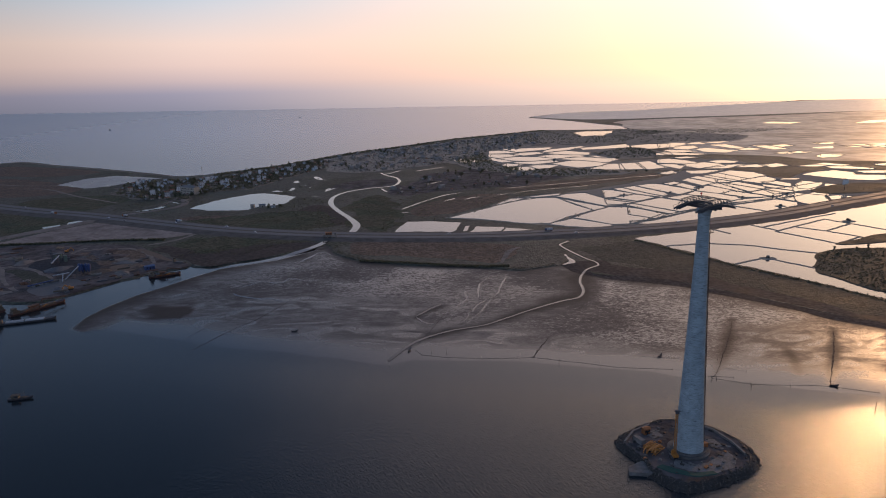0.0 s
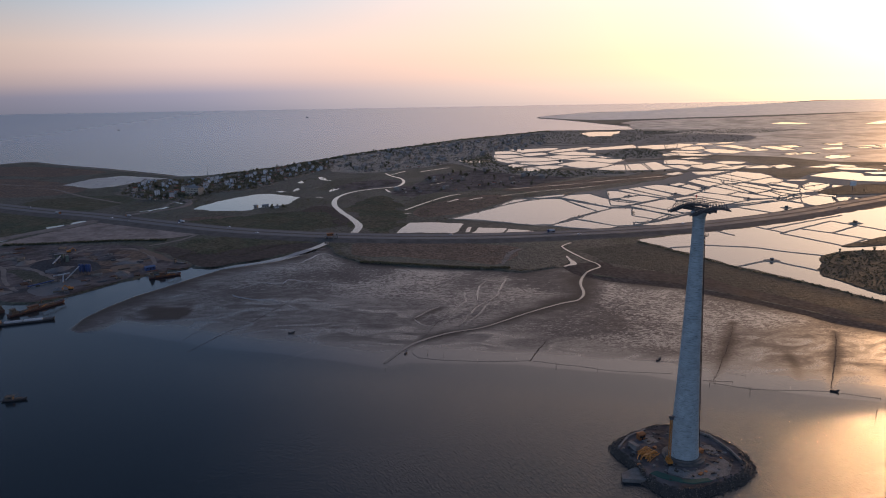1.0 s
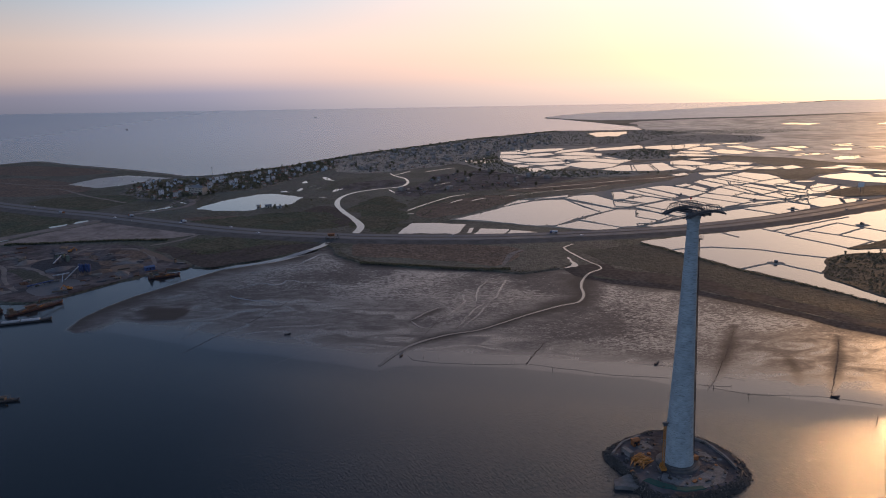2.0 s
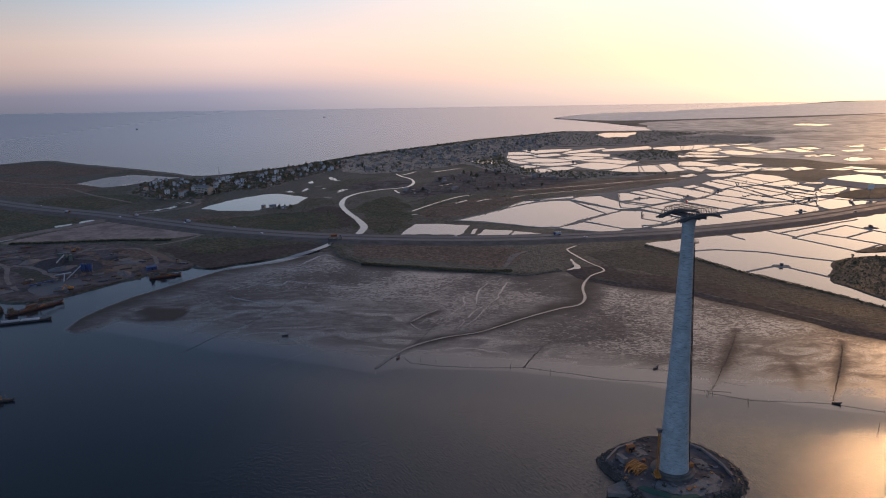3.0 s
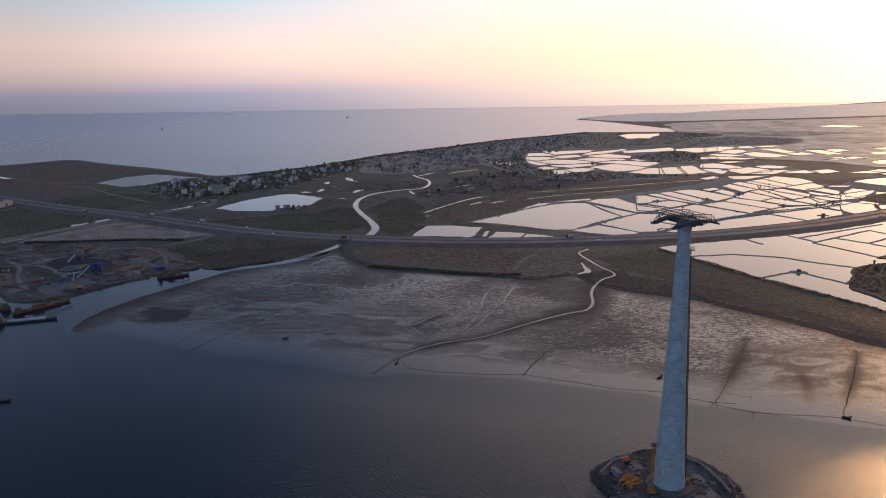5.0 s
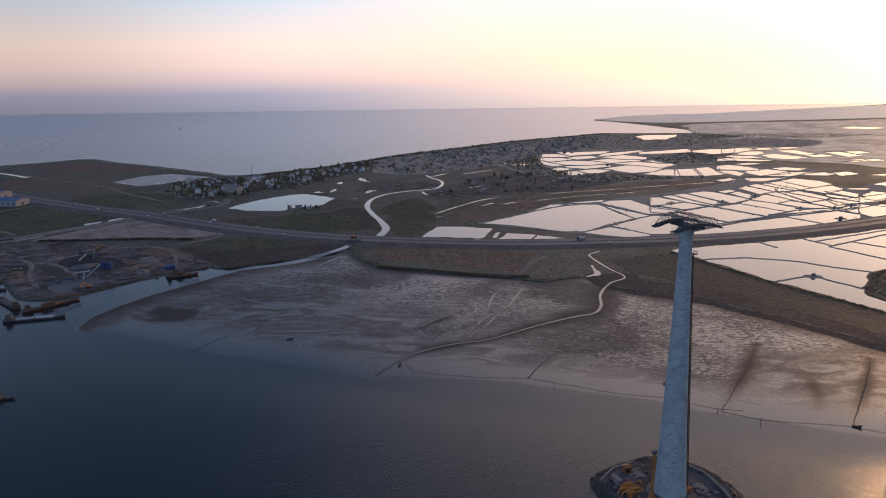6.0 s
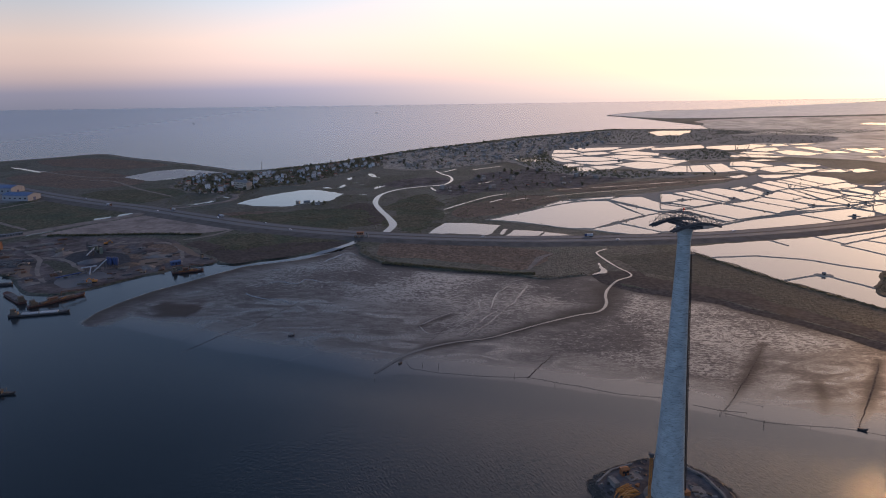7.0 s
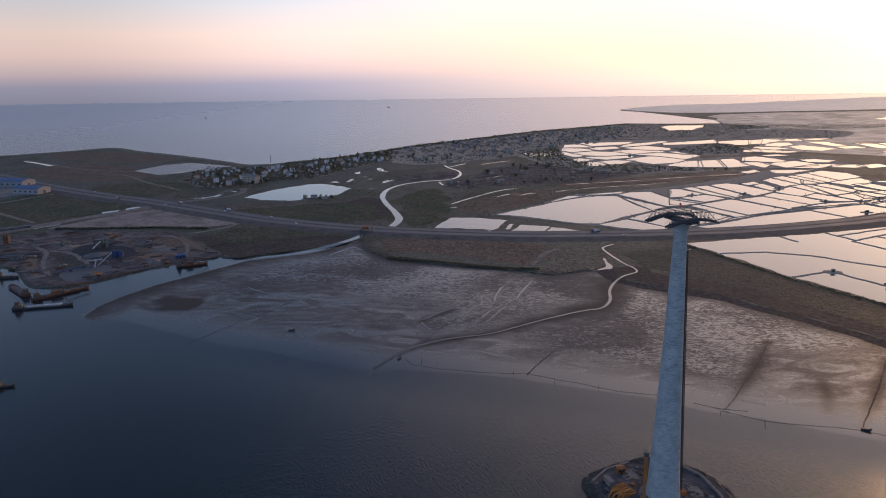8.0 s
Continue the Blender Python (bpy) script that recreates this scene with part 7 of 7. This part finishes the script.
PROTOS = [
    house_proto(5, 13, 4, M_LIME, M_GREYWALL, "flat", "narrow white four-storey village house with flat roof"),
    house_proto(5, 12, 3, M_PALE, M_GREYWALL, "flat", "narrow pale blue three-storey village house with flat roof"),
    house_proto(6, 12, 3, M_CREAM, M_ROOFRED, "hip", "cream three-storey village house with red hipped roof"),
    house_proto(7, 12, 2, M_CREAM, M_ROOFRED, "gable", "cream two-storey village house with red tiled roof"),
    house_proto(7, 11, 2, M_GREYWALL, M_ROOFGREY, "gable", "grey two-storey village house with sheet-metal roof"),
    house_proto(6, 10, 1, M_CREAM, M_ROOFRED, "gable", "low cream village cottage with red tiled roof"),
    house_proto(7, 14, 1, M_GREYWALL, M_ROOFGREY, "gable", "low grey village cottage with sheet-metal roof"),
    house_proto(9, 18, 1, M_GREYWALL, M_ROOFSLATE, "gable", "long village workshop with blue-grey sheet-metal roof"),
]
placed = []


def scatter(poly, count, gap, seed, tries=30):
    rs = random.Random(seed)
    xs, ys = [p[0] for p in poly], [p[1] for p in poly]
    out = []
    for _ in range(count * tries):
        if len(out) >= count:
            break
        p = (rs.uniform(min(xs), max(xs)), rs.uniform(min(ys), max(ys)))
        if inside(p, poly) and (gap < 1 or all((p[0] - q[0]) ** 2 + (p[1] - q[1]) ** 2 > gap * gap for q in out)):
            out.append(p)
    return out


first = set()
rv = random.Random(77)
for poly, count, gap, choice, seed in ((V1, 165, 9, (0, 0, 1, 1, 1, 2, 3, 3, 4, 5, 6), 5), (V2, 70, 16, (2, 3, 3, 4, 4, 5, 6, 6, 7), 6), (V3, 16, 15, (4, 5, 6, 6, 6, 7, 3), 7)):
    for p in scatter(poly, count, gap, seed):
        k = rv.choice(choice)
        m = pose(p[0], p[1], LAND_Z, 0, 0, rv.choice((-40, -45, -35, 45, 50, -38)) + rv.uniform(-6, 6)) @ Matrix.Scale(rv.uniform(.55, .85), 4)
        placed.append(p)
        if k in first:
            copy_thing(PROTOS[k], m)
        else:
            first.add(k)
            PROTOS[k].matrix_basis = m


M_DULLWALL = material("weathered_tan_render", [(.12, .105, .09), (.18, .16, .14), (.25, .23, .21)], .1, 4, (.75, .95))


def far_houses():
    """Roofs of the far village, too small to tell apart."""
    rh = random.Random(31)
    v, f, which = [], [], []
    for poly, count, seed in ((V2, 170, 41), (V3, 14, 42)):
        for x, y in scatter(poly, count, 7, seed):
            if any((x - q[0]) ** 2 + (y - q[1]) ** 2 < 90 for q in placed):
                continue
            w, d, h, a = rh.uniform(2.2, 3.4), rh.uniform(3, 6), rh.uniform(2.8, 5.5), radians(rh.choice((-40, 45, -35, 50)))
            c, s, n = math.cos(a), math.sin(a), len(v)
            for px, py, pz in ((-w, -d, 0), (w, -d, 0), (w, d, 0), (-w, d, 0), (-w, -d, h), (w, -d, h), (w, d, h), (-w, d, h), (0, -d, h + w * .6), (0, d, h + w * .6)):
                v.append((x + px * c - py * s, y + px * s + py * c, LAND_Z + pz))
            f += [tuple(n + i for i in q) for q in ((0, 1, 5, 8, 4), (1, 2, 6, 5), (2, 3, 7, 9, 6), (3, 0, 4, 7), (4, 8, 9, 7), (8, 5, 6, 9))]
            which += [0, 0, 0, 0, 1, 1]
    me = bpy.data.meshes.new("far_houses")
    me.from_pydata(v, [], f)
    for m in (M_DULLWALL, M_ROOFDULL):
        me.materials.append(m)
    for p, k in zip(me.polygons, which):
        p.material_index = k
    tagged(new("far_houses", me), "crowded low roofs of the far village", "houses", kind="stuff")


far_houses()


def hall():
    t = thing("village_hall", "long cream three-storey hall with arcaded front", "building", at=pose(-352, 1165, LAND_Z, 0, 0, -28))
    bm = bmesh.new()
    box(bm, -15, 15, -6, 6, 0, 11)
    box(bm, -15.5, 15.5, -6.5, 6.5, 11, 11.6)
    wall = part("wall", bm, M_CREAM, t)
    for s in range(3):
        for k in range(9):
            ob = part("window", WIN, None, wall)
            ob.matrix_basis = pose(-12.8 + 3.2 * k, -6.04, 2 + 3.6 * s)
    bm = bmesh.new()
    v = [bm.verts.new(q) for q in ((-15.8, -6.8, 11.6), (15.8, -6.8, 11.6), (15.8, 6.8, 11.6), (-15.8, 6.8, 11.6), (-12, 0, 14.5), (12, 0, 14.5))]
    for f in ((0, 1, 5, 4), (1, 2, 5), (2, 3, 4, 5), (3, 0, 4)):
        bm.faces.new([v[i] for i in f])
    part("roof", bm, M_ROOFGREY, t)


hall()
for x, y in ((-404, 1408),):
    t = thing("tower_crane", "thin distant construction crane above the village", "crane", at=pose(x, y, LAND_Z))
    bm = bmesh.new()
    lattice(bm, (0, 0, 0), (0, 0, 17), .7, 8, .12, .07)
    part("mast", bm, M_STEEL, t)
    bm = bmesh.new()
    lattice(bm, (-2, 0, 15), (5, 0, 17), .5, 8, .1, .06)
    part("jib", bm, M_STEEL, t)

# ---- plants ----
def leaf_material(name, colors):
    m = material(name, colors, .8, 4, (.75, .95), spec=.2)
    N, L = m.node_tree.nodes, m.node_tree.links
    b = N["Principled BSDF"]
    geo, each, mul = N.new("ShaderNodeNewGeometry"), N.new("ShaderNodeMapRange"), N.new("ShaderNodeVectorMath")
    each.inputs["To Min"].default_value, each.inputs["To Max"].default_value = .6, 1.5
    mul.operation = "SCALE"
    src = b.inputs["Base Color"].links[0].from_socket
    L.new(geo.outputs["Random Per Island"], each.inputs["Value"])
    L.new(src, mul.inputs[0])
    L.new(each.outputs["Result"], mul.inputs["Scale"])
    L.new(mul.outputs[0], b.inputs["Base Color"])
    thin, both = N.new("ShaderNodeBsdfTranslucent"), N.new("ShaderNodeMixShader")
    both.inputs["Fac"].default_value = .5
    L.new(mul.outputs[0], thin.inputs["Color"])
    L.new(b.outputs[0], both.inputs[1])
    L.new(thin.outputs[0], both.inputs[2])
    L.new(both.outputs[0], N["Material Output"].inputs["Surface"])
    return m


M_LEAF = leaf_material("dark_foliage", [(.08, .088, .058), (.103, .108, .072), (.122, .122, .084)])
M_REED = leaf_material("dry_reed", [(.075, .057, .038), (.10, .075, .05), (.072, .062, .042)])
M_BARK = material("bark", [(.05, .04, .03), (.09, .07, .055)], 2, 6, (.85, .97), .5, 6)


def leaves(points, per, leaf, seed, squash=.7):
    """points: rows of (x, y, z, radius). Loose leafy clumps as one set of faces."""
    rg = np.random.RandomState(seed)
    pts = np.repeat(np.array(points, float), per, axis=0)
    n = len(pts)
    d = rg.normal(size=(n, 3))
    d /= np.linalg.norm(d, axis=1)[:, None]
    d *= rg.uniform(.45, 1.0, (n, 1)) * pts[:, 3:4]
    d[:, 2] *= squash
    c = pts[:, :3] + d
    u = rg.normal(size=(n, 3))
    u /= np.linalg.norm(u, axis=1)[:, None]
    w = np.cross(u, rg.normal(size=(n, 3)))
    w /= np.linalg.norm(w, axis=1)[:, None]
    s = rg.uniform(.6, 1.3, (n, 1)) * leaf * pts[:, 3:4]
    quad = np.stack([c - u * s - w * s * .5, c + u * s * .2 - w * s * .7, c + u * s, c + w * s * .8], axis=1).reshape(-1, 3)
    faces = np.arange(n * 4).reshape(-1, 4)
    return quad.tolist(), faces.tolist()


def stuff(name, points, per, leaf, mat, label, category, seed, squash=.7):
    me = bpy.data.meshes.new(name)
    v, f = leaves(points, per, leaf, seed, squash)
    me.from_pydata(v, [], f)
    me.materials.append(mat)
    return tagged(new(name, me), label, category, kind="stuff")


def crown_mesh(seed, tall, wide, shape):
    rg = random.Random(seed)
    pts = []
    for i in range(16):
        a, f = rg.uniform(0, 6.28), rg.random()
        r = wide * (.2 + .5 * rg.random()) * (1 - .45 * f if shape == "cone" else math.sin(.5 + 2.2 * f))
        pts.append((r * math.cos(a), r * math.sin(a), tall * (.1 + .72 * f), wide * rg.uniform(.32, .55)))
    v, f = leaves(pts, 22, .42, seed)
    me = bpy.data.meshes.new("crown")
    me.from_pydata(v, [], f)
    me.materials.append(M_LEAF)
    return me


def trunk_mesh(seed, tall):
    rg = random.Random(seed)
    bm = bmesh.new()
    tube(bm, 0, 0, [(-.3, .35), (tall * .3, .25), (tall * .75, .12)], 7)
    for k in range(5):
        a, z = k * 1.26 + rg.random(), tall * rg.uniform(.3, .5)
        beam(bm, (0, 0, z), (tall * .2 * math.cos(a), tall * .2 * math.sin(a), z + tall * .22), .12)
    return mesh_of("trunk", bm, M_BARK)


def palm_meshes(seed, tall):
    rg = random.Random(seed)
    bm = bmesh.new()
    tube(bm, 0, 0, [(-.3, .25), (tall, .16)], 7)
    trunk = mesh_of("trunk", bm, M_BARK)
    bm = bmesh.new()
    for k in range(14):
        a, up = k * .449 * 2, rg.uniform(.1, .9)
        p = Vector((0, 0, tall))
        side = Vector((-math.sin(a), math.cos(a), 0)) * .45
        prev = None
        for j in range(5):
            q = p + Vector((math.cos(a) * .9 * j, math.sin(a) * .9 * j, up * j - .28 * j * j))
            row = (bm.verts.new(q - side * (1 - j * .2)), bm.verts.new(q + side * (1 - j * .2)))
            if prev:
                bm.faces.new((prev[0], prev[1], row[1], row[0]))
            prev = row
    return trunk, mesh_of("crown", bm, M_LEAF)


TREES = [(trunk_mesh(1, 9), crown_mesh(1, 9, 4.2, "round")), (trunk_mesh(2, 7), crown_mesh(2, 7, 3.6, "round")), (trunk_mesh(3, 13), crown_mesh(3, 13, 3.6, "cone")), (trunk_mesh(4, 10), crown_mesh(4, 10, 5.0, "round")), palm_meshes(5, 9)]
TREE_LABELS = ("rounded dark broadleaf tree among the houses", "small dark broadleaf tree", "tall feathery dark shore tree", "broad dark tree with an open crown", "coconut palm above the roofs")


def tree(x, y, k, s, rz, z=LAND_Z):
    t = thing("tree", TREE_LABELS[k], "tree", group="trees of the village", at=pose(x, y, z, 0, 0, rz) @ Matrix.Scale(s, 4))
    part("trunk", TREES[k][0], None, t)
    part("crown", TREES[k][1], None, t)


rt = random.Random(9)
shore = rounded(COAST_VILLAGE[:9], 9, False)
for p in shore:
    if rt.random() < .25:
        tree(p.x + rt.uniform(4, 16), p.y - rt.uniform(6, 24), rt.choice((0, 2, 0, 3, 4, 1, 3, 0, 1)), rt.uniform(.3, .7), rt.uniform(0, 360))
for poly, count, seed in ((V1, 150, 15), (V2, 50, 16), (V3, 25, 17)):
    for p in scatter(poly, count, 8, seed):
        if all((p[0] - q[0]) ** 2 + (p[1] - q[1]) ** 2 > 22 for q in placed):
            tree(p[0], p[1], rt.choice((0, 1, 3, 3, 0, 1, 0, 4, 2)), rt.uniform(.4, .85), rt.uniform(0, 360))
for x, y in ((432, 695), (452, 690), (420, 668), (470, 700), (-199, 1030), (-192, 1033), (-183, 1027), (-196, 1014), (-179, 1019), (423, 1330), (440, 1325), (470, 1345), (526, 829)):
    tree(x, y, rt.choice((0, 1, 3)), rt.uniform(.3, .5), rt.uniform(0, 360), LAND_Z + .1)


def clumps(poly, count, lo, hi, seed, z=LAND_Z):
    rs = random.Random(seed)
    return [(p[0], p[1], z + .3 * r, r) for p in scatter(poly, count, .5, seed, 12) for r in (rs.uniform(lo, hi),)]


def belt(line, count, off0, off1, lo, hi, seed, z=LAND_Z):
    """Clumps along a line, set back from it by off0 to off1 metres."""
    rs = random.Random(seed)
    pts = rounded(line, 4, False)
    out = []
    for _ in range(count):
        k = rs.randrange(len(pts) - 1)
        d = (pts[k + 1] - pts[k]).normalized()
        o, r = rs.uniform(off0, off1), rs.uniform(lo, hi)
        q = pts[k].lerp(pts[k + 1], rs.random()) + Vector((-d.y, d.x)) * o
        out.append((q.x, q.y, z + .25 * r, r))
    return out


stuff("mangrove_belt", belt(SHORE_MARSH[:9], 700, 0, 7, .2, .6, 1) + belt([(-41, 695), (-1, 683), (42, 669), (73, 661), (101, 660)], 900, -4, 4, .4, 1.1, 34), 10, .5, M_LEAF, "low dark mangrove scrub along the mudflat", "mangrove", 1)
rim_rng, rim_scrub = random.Random(61), []
for line in ponds_dug:
    for p in straight(line, 7):
        if rim_rng.random() < .38:
            r = rim_rng.uniform(.35, 1.1) * (1.6 if rim_rng.random() < .08 else 1)
            rim_scrub.append((p.x + rim_rng.uniform(-1.5, 1.5), p.y + rim_rng.uniform(-1, 2), LAND_Z + .3 + .2 * r, r))
stuff("bund_scrub", rim_scrub, 8, .5, M_LEAF, "small bushes and weeds along the pond bunds", "scrub", 44, .9)
stuff("mangrove_scrub", clumps(SCRUB_E, 1500, .1, .34, 2) + belt(SCRUB_E[1:7], 500, -3, 3, .5, 1.3, 33), 7, .55, M_LEAF, "dark green scrub between mudflat and ponds", "scrub", 2)
tapered_ribbon("foot_track", wobble(rounded([(95, 672), (102, 697), (109, 720), (122, 736)], 3, False), 1, .2), [2, 5, 7, 4], LAND_Z + .09, M_GRAVEL, "short pale track down to the mudflat", "track")
stuff("reed_bed", clumps(BROWN_A, 900, .15, .5, 3), 8, .55, M_REED, "dry brown reeds above the mudflat", "reeds", 3)
stuff("scrub", clumps(HOLM_A, 2600, .4, 1.2, 4, LAND_Z + .7) + clumps(HOLM_C, 200, .3, .8, 5, LAND_Z + .7) + clumps(HOLM_B, 200, .3, .8, 6, LAND_Z + .7), 10, .45, M_LEAF, "dark scrub on the holms between ponds", "scrub", 4)
stuff("scrub", [(p[0] + 22 * noise.noise((p[0] * .02, p[1] * .02, 3)), p[1] + 22 * noise.noise((p[0] * .02, p[1] * .02, 9)), p[2], p[3]) for p in clumps(GREEN_A, 700, .3, .8, 7) + clumps(GREEN_B, 700, .3, .7, 8) + clumps(GREEN_C, 900, .3, .9, 9) if line_distance(np.array([p[0]]), np.array([p[1]]), CANAL)[0] > 26], 9, .5, M_LEAF, "dark green bushes beside the river and canal", "scrub", 5)
stuff("copse", clumps(COPSES[0], 420, 1.0, 3.0, 10) + clumps(COPSES[1], 380, .8, 2.4, 11) + clumps(COPSES[2], 900, 1.0, 3.0, 12), 12, .42, M_LEAF, "dark copses between the far fish ponds", "trees", 6, .9)
stuff("undergrowth", belt(COAST_VILLAGE[:9], 1900, -30, -3, .8, 2.6, 22) + clumps(V1, 2300, 1.0, 3.2, 13) + clumps(V2, 1500, .8, 2.4, 14) + clumps(V3, 900, .5, 1.5, 15), 11, .42, M_LEAF, "dark garden trees and bushes between houses", "bushes", 7, .9)
stuff("shore_woods", [p for p in clumps(BELT_FAR, 1900, 1.0, 2.6, 20) if not inside(p, LAGOON)], 10, .42, M_LEAF, "low woods between the far ponds and the sea", "woods", 12, .9)
stuff("hedge", belt([(-450, 803), (-391, 808), (-331, 816), (-273, 813)], 900, -2, 2, .9, 2.0, 16), 11, .42, M_LEAF, "dark hedge between yard and sand fill", "hedge", 8, .9)
far_woods = [(690, 2240), (1000, 2200), (1250, 2320), (1150, 2420), (760, 2400)]
stuff("far_woods", clumps(far_woods, 1800, .7, 1.6, 17), 8, .5, M_LEAF, "distant low woods on the plain", "woods", 9, .6)
marsh = [(-560, 1080), (-380, 1000), (-240, 880), (-60, 840), (60, 900), (180, 1080), (420, 1260), (300, 1330), (60, 1140), (-60, 1300), (-180, 1400), (-240, 1190), (-420, 1120)]
dots = [p for p in clumps(marsh, 4600, .35, 1.2, 19) if not any(inside(p, w) for w in (POND_WEST, FIELD1, POND_A, POND_B)) and noise.noise((p[0] * .012, p[1] * .012, 4)) > -.1 and line_distance(np.array([p[0]]), np.array([p[1]]), CANAL)[0] > 9]
stuff("marsh_scrub", dots, 9, .5, M_LEAF, "low bushes dotted over the marsh around the village", "scrub", 11, .8)
wide = [(600, 1650), (1000, 1300), (1500, 1600), (2300, 2400), (1900, 2900), (1000, 2700), (760, 2480), (700, 2200)]
stuff("plain_scrub", [q for q in clumps(wide, 5200, .3, .8, 21) if noise.noise((q[0] * .006, q[1] * .004, 1)) > .1], 9, .5, M_LEAF, "scrub woods scattered over the far plain", "scrub", 13, .7)
